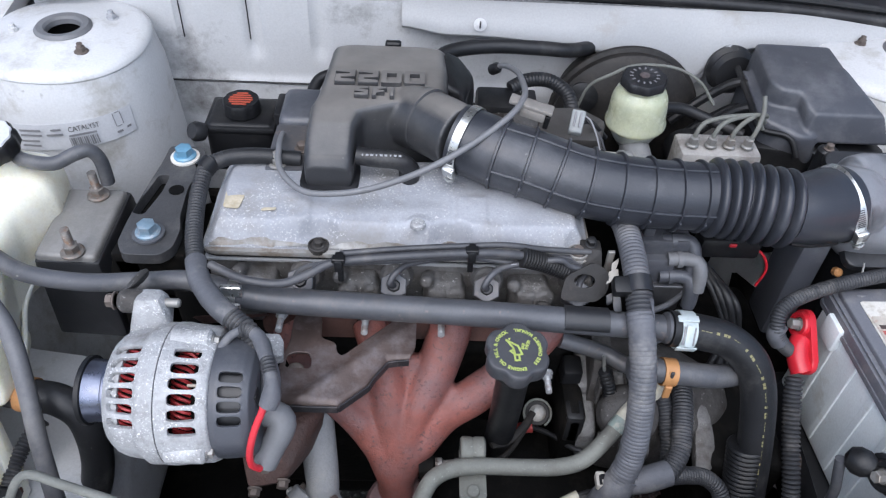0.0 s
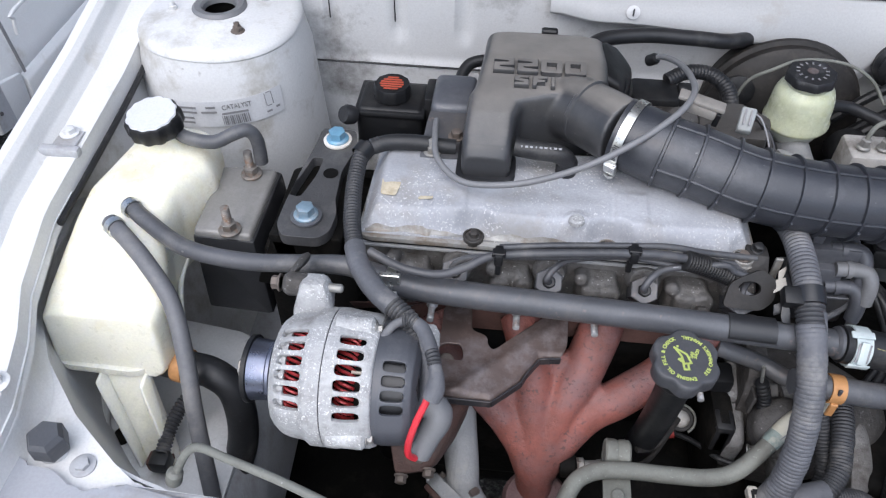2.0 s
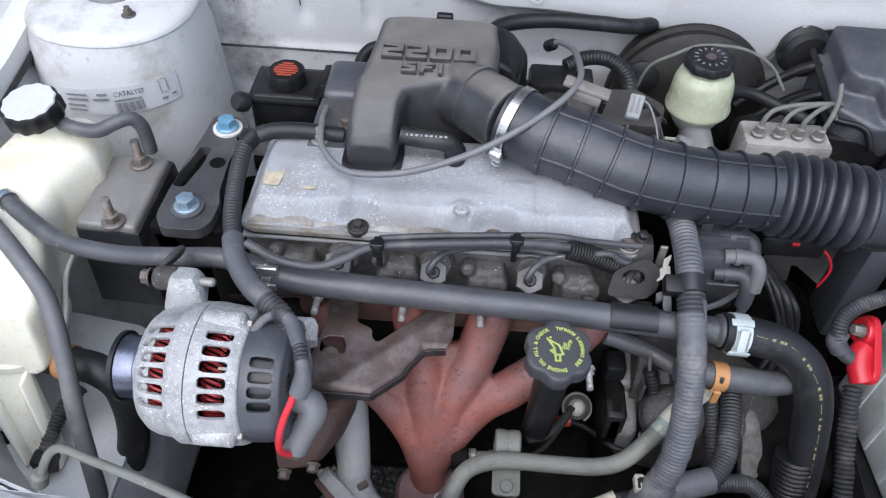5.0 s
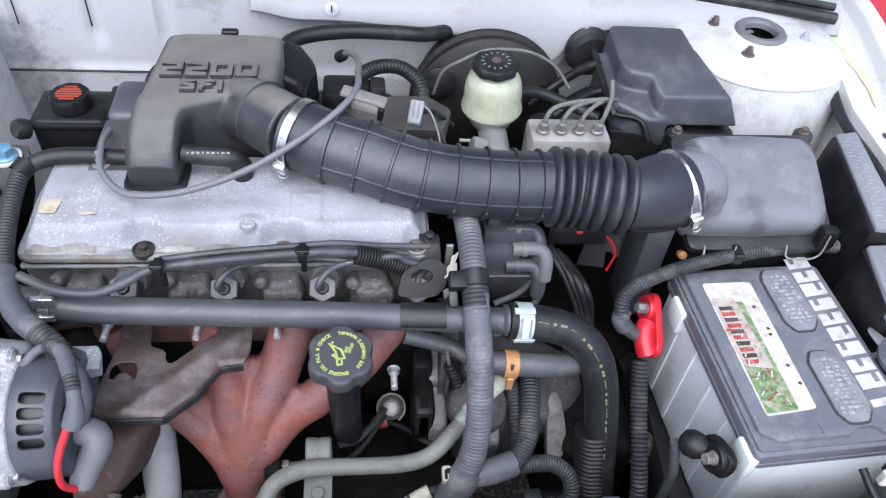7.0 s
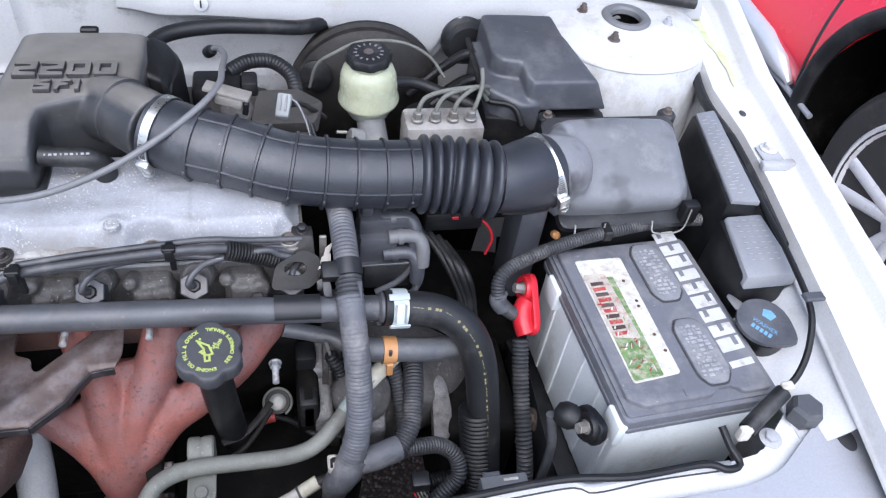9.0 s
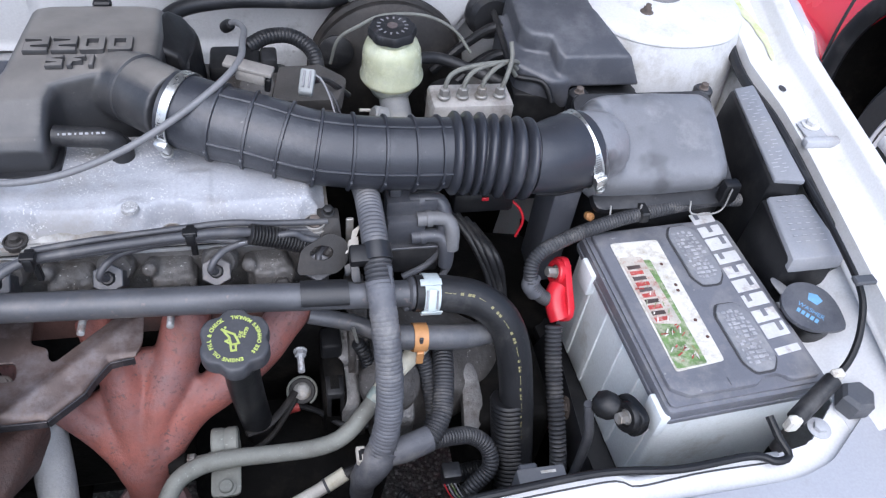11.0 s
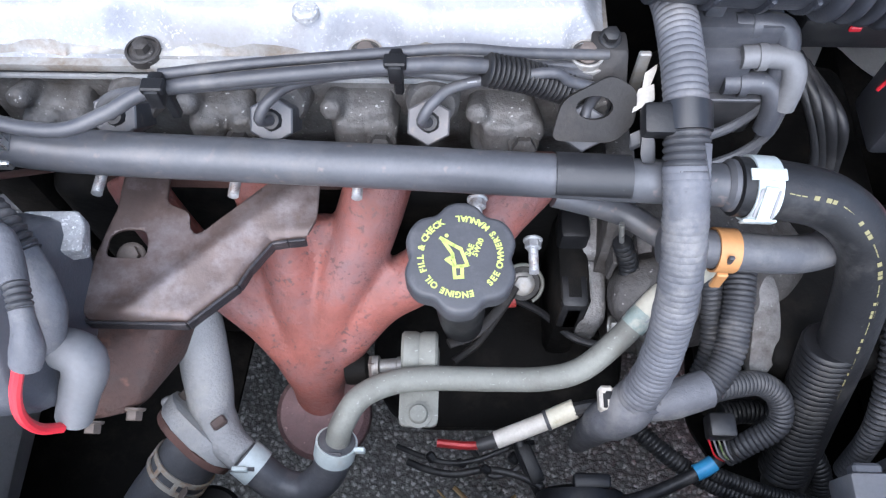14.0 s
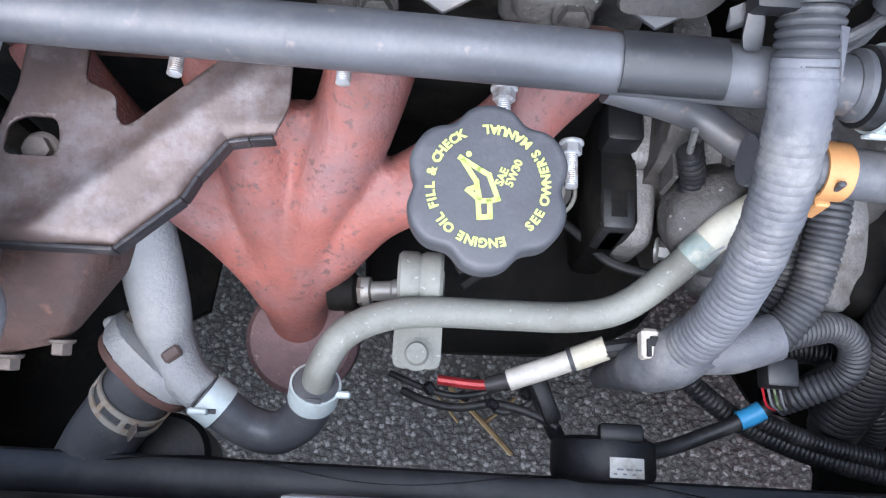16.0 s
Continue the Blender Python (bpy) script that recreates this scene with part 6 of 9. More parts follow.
ear = part("mount_ear", hull([(-0.345, 0.478, 0.815), (-0.300, 0.478, 0.815), (-0.340, 0.515, 0.825), (-0.305, 0.515, 0.825), (-0.334, 0.490, 0.856), (-0.310, 0.490, 0.856), (-0.334, 0.512, 0.850), (-0.310, 0.512, 0.850)], 0.005), ALU_DULL, alt, "cast mounting ear")
part("ear_bolt", lathe([(0.0045, 0), (0.0045, 0.016), (0.003, 0.018)], 14, axes((-0.312, 0.50, 0.842), (1, 0, 0), (0, 0, 1))), STEEL, ear)
part("bush", lathe([(0.011, -0.006), (0.012, 0.0), (0.012, 0.014), (0.009, 0.018)], 20, axes((-0.335, 0.502, 0.841), (-1, 0, 0), (0, 0, 1))), ALU_DIRTY, ear)
part("bush_bolt", hexbolt(axes((-0.357, 0.502, 0.841), (-1, 0, 0), (0, 0, 1)), 0.007, 0.007, 1.3), BOLT_RUST, ear, "rusty pivot bolt")
part("brace", hull([(-0.352, 0.505, 0.85), (-0.338, 0.51, 0.855), (-0.345, 0.545, 0.845), (-0.335, 0.545, 0.842), (-0.35, 0.515, 0.835), (-0.34, 0.55, 0.825)], 0.004), ALU_DIRTY, alt)
# plug, boot and wire at the back
part("connector", box((0.014, 0.014, 0.022), (-0.2150, 0.416, 0.806), 0.002, 2), BLACK, alt, "black plug latch")
part("terminal_boot", tube([(-0.214, 0.423, 0.770, 0.9), (-0.201, 0.420, 0.776, 1.05), (-0.191, 0.416, 0.775, 1.12), (-0.1905, 0.409, 0.767, 1.08), (-0.198, 0.401, 0.753, 1.0), (-0.2065, 0.390, 0.735, 0.93)], 0.0125, 20, 0.004), BOOT, alt, "grey rubber terminal boot")
part("wire", tube([(-0.1975, 0.397, 0.827), (-0.2000, 0.392, 0.820), (-0.2055, 0.385, 0.808), (-0.2105, 0.379, 0.792), (-0.214, 0.3764, 0.773), (-0.2142, 0.377, 0.755), (-0.209, 0.381, 0.742)], 0.0034, 10, 0.003), REDWIRE, alt, "bright red wire")
part("eyelet", box((0.008, 0.004, 0.008), (-0.206, 0.384, 0.734), 0.001, 1), BOLT_RUST, alt)

# conduit from behind the cover down to the alternator
lo = thing("alternator_loom", "grey corrugated conduit taped near the alternator", "wiring", (-0.3, 0.6, 0.83))
part("smooth_end", tube([(-0.205, 0.716, 0.856), (-0.225, 0.715, 0.858), (-0.25, 0.715, 0.860), (-0.280, 0.712, 0.860), (-0.300, 0.704, 0.858)], 0.0094, 16, 0.005), RUBBER, lo, "smooth black sleeve")
part("conduit", tube([(-0.290, 0.7095, 0.8595), (-0.303, 0.702, 0.857), (-0.311, 0.692, 0.854), (-0.3115, 0.65, 0.845), (-0.305, 0.60, 0.838), (-0.295, 0.562, 0.834)], 0.0086, 16, rib=(0.0042, 0.0022)), LOOM, lo)
part("tape_wrap", tube([(-0.296, 0.566, 0.8345), (-0.285, 0.537, 0.836), (-0.262, 0.503, 0.840), (-0.243, 0.487, 0.838)], 0.0112, 16, 0.004, wobble=0.05), TAPE, lo, "grey tape wrap")
part("conduit", tube([(-0.245, 0.489, 0.838), (-0.225, 0.473, 0.834), (-0.212, 0.458, 0.825)], 0.0100, 16, rib=(0.0046, 0.0024)), LOOM, lo)
part("tape_wrap", tube([(-0.214, 0.461, 0.827), (-0.204, 0.447, 0.818), (-0.200, 0.434, 0.806), (-0.205, 0.423, 0.790), (-0.212, 0.420, 0.777, 0.8)], 0.0092, 16, 0.004, wobble=0.05), TAPE, lo, "grey tape wrap")
part("side_lead", tube([(-0.2538, 0.4448, 0.822), (-0.2483, 0.4511, 0.832), (-0.2378, 0.4612, 0.842), (-0.2262, 0.4659, 0.846)], 0.0042, 12, 0.004), TAPE, lo, "thin taped side lead")
part("branch_conduit", tube([(-0.2290, 0.4650, 0.8455), (-0.2220, 0.4645, 0.8470), (-0.2150, 0.4600, 0.8480)], 0.0062, 14, rib=(0.0032, 0.0014)), LOOM, lo, "ribbed branch conduit")
part("branch_wrap", tube([(-0.2170, 0.4615, 0.8475, 0.9), (-0.2100, 0.4550, 0.8480), (-0.2020, 0.4395, 0.8470), (-0.1985, 0.4310, 0.8460, 0.95)], 0.0070, 16, 0.003, wobble=0.06), TAPE, lo, "grey tape wrap")
part("branch_conduit", tube([(-0.1988, 0.4320, 0.8460), (-0.1962, 0.4255, 0.8448), (-0.1942, 0.4185, 0.8425)], 0.0062, 14, rib=(0.0034, 0.0014)), LOOM, lo, "ribbed branch conduit")
part("branch_wrap", tube([(-0.1945, 0.4195, 0.8428, 0.85), (-0.1915, 0.4095, 0.8385, 1.0), (-0.1919, 0.4015, 0.8310, 1.25), (-0.1950, 0.3955, 0.8235, 1.1)], 0.0072, 16, 0.003, wobble=0.10), TAPE, lo, "lumpy taped end")
part("tape_band", band((-0.309, 0.697, 0.856), (0.5, 0.8, 0.3), 0.0108, 0.014, 0.0008), BLACK, lo, "black tape band")

# ---------------------------------------------------------------- intake: resonator, duct, air filter
resn = thing("intake_resonator", "dusty black plastic intake resonator marked 2200 SFI", "air intake", (-0.12, 0.77, 0.85))
b = bmesh.new()
UX, UZ = (1, 0, 0), (0, 0, 1)
loft([((-0.110, 0.886, 0.866), UX, UZ, 0.126, 0.060, 4), ((-0.109, 0.880, 0.8725), UX, UZ, 0.146, 0.086, 7), ((-0.109, 0.82, 0.8725), UX, UZ, 0.150, 0.096, 8), ((-0.112, 0.762, 0.872), UX, UZ, 0.154, 0.096, 8), ((-0.121, 0.754, 0.872), UX, UZ, 0.140, 0.095, 8), ((-0.146, 0.743, 0.872), UX, UZ, 0.098, 0.092, 7), ((-0.163, 0.732, 0.872), UX, UZ, 0.062, 0.088, 6),
      ((-0.167, 0.715, 0.872), UX, UZ, 0.057, 0.076, 6), ((-0.168, 0.692, 0.870), UX, UZ, 0.056, 0.056, 6), ((-0.168, 0.679, 0.868), UX, UZ, 0.055, 0.044, 5), ((-0.168, 0.671, 0.864), UX, UZ, 0.050, 0.030, 4)], 56, b)
tube([(-0.11, 0.785, 0.878, 0.9), (-0.075, 0.765, 0.888, 1.0), (-0.045, 0.735, 0.895, 1.0), (-0.020, 0.710, 0.8975, 1.0)], 0.0375, 28, 0.006, bm=b)
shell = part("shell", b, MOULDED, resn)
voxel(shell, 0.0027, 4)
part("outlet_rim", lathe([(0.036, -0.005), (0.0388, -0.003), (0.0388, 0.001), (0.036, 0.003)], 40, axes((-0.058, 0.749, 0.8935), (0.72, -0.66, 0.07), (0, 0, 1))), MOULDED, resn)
def block_glyph(ch, x, y, w, h, k, z):
    """One squared-off moulded character, left edge at x, middle at y."""
    mid, q = h / 2, k / 2
    two = [(0, h), (w, h), (w, mid - q), (k, mid - q), (k, k), (w, k), (w, 0), (0, 0), (0, mid + q), (w - k, mid + q), (w - k, h - k), (0, h - k)]
    m = Matrix.Translation((x, y - mid, z))
    if ch == "0":
        return holed_plate(rounded([(0, 0), (w, 0), (w, h), (0, h)], 0.003, 3), [(k, k), (w - k, k), (w - k, h - k), (k, h - k)], 0.0056, m)
    out = {"2": two, "S": [(w - a, c) for a, c in two], "F": [(0, 0), (k, 0), (k, mid - q), (0.85 * w, mid - q), (0.85 * w, mid + q), (k, mid + q), (k, h - k), (w, h - k), (w, h), (0, h)], "I": [(0, 0), (k, 0), (k, h), (0, h)]}[ch]
    return prism(out, 0, 0.0056, 0.0009, m)


for words, x0, y, w, h, k, step, z in (("2200", -0.1690, 0.790, 0.0240, 0.0270, 0.0062, 0.0272, 0.9200), ("SFI", -0.1440, 0.760, 0.0165, 0.0185, 0.0046, 0.0205, 0.9192)):
    for i, ch in enumerate(words):
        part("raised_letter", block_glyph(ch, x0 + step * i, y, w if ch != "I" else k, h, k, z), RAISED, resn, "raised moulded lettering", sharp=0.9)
part("rear_snorkel", hull([(-0.044, 0.80, 0.914), (-0.012, 0.795, 0.900), (0.000, 0.850, 0.893), (-0.014, 0.882, 0.900), (-0.044, 0.884, 0.914), (-0.045, 0.80, 0.83), (-0.004, 0.80, 0.82), (0.002, 0.86, 0.82), (-0.042, 0.884, 0.84)], 0.012, 3), BLACK, resn, "glossy black rear snorkel")
part("front_seam", prism(rounded([(-0.201, 0.74), (-0.201, 0.664), (-0.135, 0.664), (-0.134, 0.70), (-0.14, 0.74)], 0.012, 5), 0.846, 0.855, 0.002), BLACK_DUSTY, resn, "moulded base lip")
vent = thing("breather_hose", "thick black breather hose with pale stamped print", "hose", (-0.11, 0.69, 0.87))
part("hose", tube([(-0.137, 0.693, 0.882), (-0.115, 0.690, 0.881), (-0.092, 0.690, 0.879), (-0.080, 0.692, 0.870), (-0.078, 0.694, 0.852)], 0.0105, 16, 0.004), RUBBER, vent)
for k in range(9):
    part("print_bar", box((0.0032 if k % 3 else 0.0016, 0.0022, 0.0003), (0, 0, 0), 0, 1, axes((-0.130 + 0.0052 * k, 0.6840, 0.8900), (0, -0.6, 0.8))), PALEPRINT, vent)
part("clip_box", box((0.020, 0.010, 0.008), (-0.105, 0.885, 0.915), 0.002, 1), BLACK, resn)

DUCT = [(-0.024, 0.7135, 0.8975), (0.02, 0.692, 0.893), (0.06, 0.681, 0.887), (0.12, 0.665, 0.876), (0.19, 0.661, 0.868), (0.262, 0.662, 0.864)]
duct = thing("intake_duct", "ribbed black rubber intake duct with a concertina section", "air intake", (0.2, 0.66, 0.83))
part("smooth_run", tube(DUCT, 0.0385, 36, 0.006), DUCTPL, duct)
line = spline(DUCT, 0.002)
fr = frames_along(line)
for d in (0.052, 0.086, 0.120, 0.154, 0.188, 0.222, 0.254, 0.284):
    q, s, u, v, ax = fr[min(int(d / 0.002), len(fr) - 1)]
    part("rib", lathe([(0.037, -0.0024), (0.0416, -0.0012), (0.0416, 0.0012), (0.037, 0.0024)], 40, axes(q, ax, u)), DUCTPL, duct)
    up = (V((0, 0, 1)) - ax * ax.z).normalized()
    for ang in (100,):
        d_ = up * math.cos(radians(ang)) + ax.cross(up) * math.sin(radians(ang))
        part("rib_tab", box((0.0035, 0.006, 0.007), (0, 0, 0), 0.001, 1, axes(q + d_ * 0.0405, d_, ax)), DUCTPL, duct)
for ang in (6, 84):
    pts = []
    for k in range(26, len(fr), 6):
        q, s, u, v, ax = fr[k]
        up = (V((0, 0, 1)) - ax * ax.z).normalized()
        side = ax.cross(up)
        dirn = up * math.cos(radians(ang)) + side * math.sin(radians(ang))
        pts.append(q + dirn * 0.0392)
    part("rib_line", tube(pts, 0.0018, 6, 0.008), DUCTPL, duct, "lengthwise moulded rib")
CON = [(0.258, 0.662, 0.864), (0.29, 0.660, 0.8625), (0.325, 0.654, 0.861), (0.352, 0.652, 0.8585)]
pleat = bmesh.new()
skin(pleat, [[q + (u * math.cos(a) + v * math.sin(a)) * (0.0350 + 0.0108 * (1 - abs(2 * ((k * 0.0012) / 0.0134 % 1) - 1) ** 2.6)) for a in (2 * math.pi * j / 44 for j in range(44))] for k, (q, s, u, v, d) in enumerate(frames_along(spline(CON, 0.0012)))])
part("concertina", pleat, DUCTPL, duct, "deeply pleated concertina", sharp=1.4)
part("flare", tube([(0.346, 0.652, 0.8585, 0.94), (0.366, 0.655, 0.857, 0.97), (0.388, 0.663, 0.854, 1.06), (0.417, 0.675, 0.850, 1.11)], 0.0405, 36, 0.005), DUCTPL, duct)
part("flare_lip", tube([(0.358, 0.633, 0.825), (0.383, 0.638, 0.818), (0.412, 0.648, 0.812), (0.425, 0.652, 0.811)], 0.0035, 8, 0.005), BLACK, duct)


def worm_clamp(name, c, ax, r, screw_dir, wide):
    cl = thing(name, "bright worm-drive hose clamp round the intake duct", "hose clamp", c, group="hose clamps")
    part("band", band(c, ax, r, wide, 0.0013), CLAMP, cl)
    d = (V(screw_dir) - V(ax).normalized() * V(screw_dir).dot(V(ax).normalized())).normalized()
    p = V(c) + d * (r + 0.004)
    tang = V(ax).normalized().cross(d)
    h = part("housing", box((0.014, 0.018, 0.008), (0, 0, 0), 0.002, 2, axes(p, d, ax)), CLAMP, cl)
    part("screw", hexbolt(axes(p + tang * 0.012, tang, d), 0.0052, 0.006, 1.25), CLAMP, cl)
    for k in range(9):
        a = 0.30 + 0.055 * k
        dd = d * math.cos(a) - tang * math.sin(a)
        part("band_slot", box((wide * 0.62, 0.0011, 0.0004), (0, 0, 0), 0, 1, axes(V(c) + dd * (r + 0.0014), dd, ax)), INK, cl)
    return cl


worm_clamp("hose_clamp", (-0.014, 0.7075, 0.897), (0.86, -0.46, -0.08), 0.0395, (-0.3, -0.62, -0.35), 0.0098)
worm_clamp("hose_clamp", (0.418, 0.675, 0.850), (1, 0.22, 0.30), 0.0455, (0.2, -0.8, -0.15), 0.0135)

flt = thing("air_filter_box", "dusty grey-black plastic air filter box", "air filter box", (0.53, 0.72, 0.62))
b = bmesh.new()
FU, FV = (0, 0.89, 0.42), (0, -0.42, 0.89)
tube([(0.414, 0.674, 0.849, 1.0), (0.430, 0.680, 0.847, 1.02), (0.455, 0.692, 0.838, 1.0)], 0.0425, 30, 0.005, bm=b)
loft([((0.432, 0.693, 0.834), FU, FV, 0.094, 0.092, 2.4), ((0.450, 0.706, 0.822), FU, FV, 0.114, 0.094, 3.2), ((0.470, 0.715, 0.811), FU, FV, 0.124, 0.092, 4.5), ((0.53, 0.718, 0.807), FU, FV, 0.128, 0.094, 5), ((0.602, 0.720, 0.804), FU, FV, 0.124, 0.092, 5), ((0.615, 0.721, 0.802), FU, FV, 0.116, 0.084, 4.5), ((0.621, 0.721, 0.800), FU, FV, 0.100, 0.070, 4)], 44, b)
lid = part("lid", b, FILTERPL, flt, "dusty rounded lid")
voxel(lid, 0.0032, 5)
part("neck_step", lathe([(0.043, -0.002), (0.0455, 0.0), (0.0455, 0.003), (0.043, 0.006)], 40, axes((0.4285, 0.6785, 0.848), (1, 0.22, 0.22), (0, 0, 1))), FILTERPL, flt, "moulded rim of the neck")
part("lid_flange", prism(rounded([(-0.088, -0.008), (0.100, -0.008), (0.100, 0.150), (-0.088, 0.150)], 0.012, 4), -0.012, 0, 0.002, Matrix.Translation((0.533, 0.648, 0.786)) @ Matrix.Rotation(radians(23), 4, "X")), BLACK_DUSTY, flt)
part("lid_clip_block", box((0.022, 0.016, 0.030), (0.616, 0.646, 0.798), 0.004, 2), BLACK, flt)
part("lower_box", hull([(0.452, 0.655, 0.772), (0.626, 0.655, 0.772), (0.626, 0.79, 0.828), (0.452, 0.79, 0.828), (0.455, 0.66, 0.60), (0.61, 0.66, 0.60), (0.61, 0.79, 0.60), (0.455, 0.79, 0.60)], 0.008, 3), BLACK, flt)
for p in ((0.466, 0.810, 0.828), (0.640, 0.806, 0.832)):
    tab = part("screw_tab", lathe([(0.013, -0.05), (0.013, 0), (0.010, 0.003)], 20, Matrix.Translation(p)), BLACK_DUSTY, flt)
    part("tab_screw", hexbolt(Matrix.Translation((p[0], p[1], p[2] + 0.002)), 0.0052, 0.006, 1.3), BOLT_RUST, tab)
part("spring_wire", tube([(0.462, 0.640, 0.790), (0.464, 0.630, 0.775), (0.495, 0.630, 0.773), (0.502, 0.640, 0.790)], 0.0012, 6, 0.004), STEEL, flt, "wire spring clip")
part("spring_wire", tube([(0.566, 0.640, 0.790), (0.568, 0.630, 0.778), (0.604, 0.630, 0.780), (0.612, 0.636, 0.810)], 0.0012, 6, 0.004), STEEL, flt, "wire spring clip")
part("side_duct", box((0.036, 0.06, 0.17), (0.420, 0.700, 0.705), 0.006, 2), COVERPL, flt, "greyed side wall")
part("orange_plug", lathe([(0.0055, 0), (0.0055, 0.008), (0.003, 0.010)], 14, axes((0.447, 0.658, 0.757), (0, -0.8, 0.5))), ORANGE, flt, "small orange plug")

# black cover in the corner behind the filter box
crn = thing("relay_cover", "large black plastic cover beside the strut tower", "relay cover", (0.46, 0.90, 0.80))
b = bmesh.new()
hull([(0.404, 0.985, 0.885), (0.510, 0.985, 0.883), (0.514, 0.930, 0.880), (0.444, 0.884, 0.868), (0.416, 0.888, 0.869), (0.404, 0.905, 0.874), (0.398, 0.985, 0.79), (0.53, 0.985, 0.79), (0.45, 0.875, 0.79), (0.398, 0.895, 0.79)], 0.004, 3, b)
hull([(0.440, 0.905, 0.8735), (0.514, 0.930, 0.880), (0.500, 0.95, 0.881), (0.549, 0.854, 0.854), (0.456, 0.854, 0.854), (0.447, 0.866, 0.858), (0.443, 0.884, 0.867), (0.566, 0.842, 0.815), (0.448, 0.842, 0.815), (0.57, 0.91, 0.80), (0.45, 0.92, 0.80)], 0.004, 3, b)
hull([(0.392, 0.975, 0.850), (0.391, 0.872, 0.838), (0.398, 0.862, 0.836), (0.430, 0.856, 0.834), (0.440, 0.838, 0.826), (0.465, 0.842, 0.826), (0.460, 0.90, 0.848), (0.391, 0.975, 0.78), (0.398, 0.858, 0.78), (0.47, 0.838, 0.78)], 0.004, 3, b)
cv = part("cover", b, COVERPL, crn, "greyed cover with a raised half")
voxel(cv, 0.0024, 2)
part("rim", tube([(0.388, 0.980, 0.846), (0.387, 0.90, 0.836), (0.388, 0.866, 0.828), (0.396, 0.854, 0.825), (0.42, 0.849, 0.823), (0.432, 0.842, 0.818), (0.440, 0.830, 0.80)], 0.0042, 10, 0.006), BLACK, crn, "moulded rim")
part("skirt", hull([(0.392, 0.97, 0.82), (0.392, 0.85, 0.80), (0.46, 0.84, 0.80), (0.575, 0.845, 0.80), (0.395, 0.97, 0.60), (0.395, 0.85, 0.60), (0.575, 0.85, 0.60), (0.555, 0.95, 0.60), (0.548, 0.95, 0.80)], 0.006), BLACK, crn)

# ---------------------------------------------------------------- battery
BM = pose(0.5394, 0.5196, 0.0, 0, 0, 3.7)
bat = thing("battery", "grey-cased car battery with a dusty black lid and worn label", "battery", (0.5394, 0.5196, 0.565))
part("case", box((0.186, 0.246, 0.17), (0, 0, 0.648), 0.006, 3, BM), BAT_CASE, bat)
for y in (-0.105, -0.06, -0.015, 0.03, 0.075):
    part("case_rib", box((0.0030, 0.010, 0.150), (-0.0935, y, 0.645), 0.001, 1, BM), BAT_CASE, bat, "moulded upright rib")
part("lid_skirt", prism(rounded([(-0.0985, -0.1285), (0.0985, -0.1285), (0.0985, 0.1285), (-0.0985, 0.1285)], 0.008, 4), 0.722, 0.7285, 0.0015, BM), BAT_TOP, bat, "dark skirt under the lid")
part("lid_ridge", prism(rounded([(-0.0935, -0.1225), (0.0930, -0.1225), (0.0930, 0.1235), (-0.0935, 0.1235)], 0.007, 4), 0.7425, 0.7455, 0.0012, BM), BAT_TOP, bat, "stepped edge of the lid")
for s_, y in ((-1, 0.082), (-1, -0.112)):
    part("terminal_pad", box((0.012, 0.032, 0.036), (-0.097, y, 0.716), 0.003, 2, BM), BAT_CASE, bat)
lidb = part("lid", prism(rounded([(-0.097, -0.127), (0.097, -0.127), (0.097, 0.127), (-0.097, 0.127)], 0.008, 4), 0.728, 0.742, 0.0025, BM), BAT_TOP, bat, "dusty black lid")
deck = rounded([(-0.088, -0.104), (-0.088, 0.118), (0.004, 0.118), (0.010, 0.110), (0.030, 0.110), (0.036, 0.118), (0.086, 0.118), (0.086, -0.118), (0.050, -0.118), (0.042, -0.108), (0.018, -0.108), (0.012, -0.116), (-0.070, -0.116)], 0.005, 3)
part("deck", prism(deck, 0.742, 0.7515, 0.002, BM), BAT_TOP, lidb)
for y0, y1 in ((0.018, 0.112), (-0.104, -0.012)):
    o = rounded([(0.006, y0 + 0.014), (0.006, y1 - 0.014), (0.014, y1), (0.036, y1), (0.046, y1 - 0.014), (0.046, y0 + 0.014), (0.036, y0), (0.014, y0)], 0.004, 2)
    part("cap_gap", prism([((x - 0.026) * 1.10 + 0.026, (y - (y0 + y1) / 2) * 1.05 + (y0 + y1) / 2) for x, y in o], 0.7512, 0.7519, 0, BM), INK, bat, "dark gap round the vent cap")
    vc = part("vent_cap", prism(o, 0.7515, 0.7548, 0.0015, BM), mat("greyed_vent_plastic", (0.20, 0.205, 0.22), 0.5, var=0.15, scale=20, bump=0.1, dirt=((0.30, 0.295, 0.29), 0.4, 30)) if y0 > 0 else bpy.data.materials["greyed_vent_plastic"], bat, "octagonal vent cap with moulded warnings")
    rng = random.Random(7)
    for row in range(13):
        yy, xx = y0 + 0.012 + (y1 - y0 - 0.024) * row / 12, 0.0125
        while xx < 0.0365:
            w_ = rng.uniform(0.002, 0.007)
            part("moulded_print", box((min(w_, 0.040 - xx), rng.uniform(0.0022, 0.0042), 0.0011), (xx + w_ / 2, yy + rng.uniform(-0.001, 0.001), 0.7550), 0.0003, 1, BM @ pose(0, 0, 0, 0, 0, rng.uniform(-1.5, 1.5))), WORNRAISE if rng.random() < 0.75 else PALEPRINT, vc)
            xx += w_ + rng.uniform(0.0008, 0.0026)
lab = part("label", prism(rounded([(-0.073, -0.087), (-0.013, -0.083), (-0.010, 0.096), (-0.072, 0.098)], 0.004, 2), 0.7517, 0.7524, 0, BM), LABEL, bat, "worn white, red and green label")
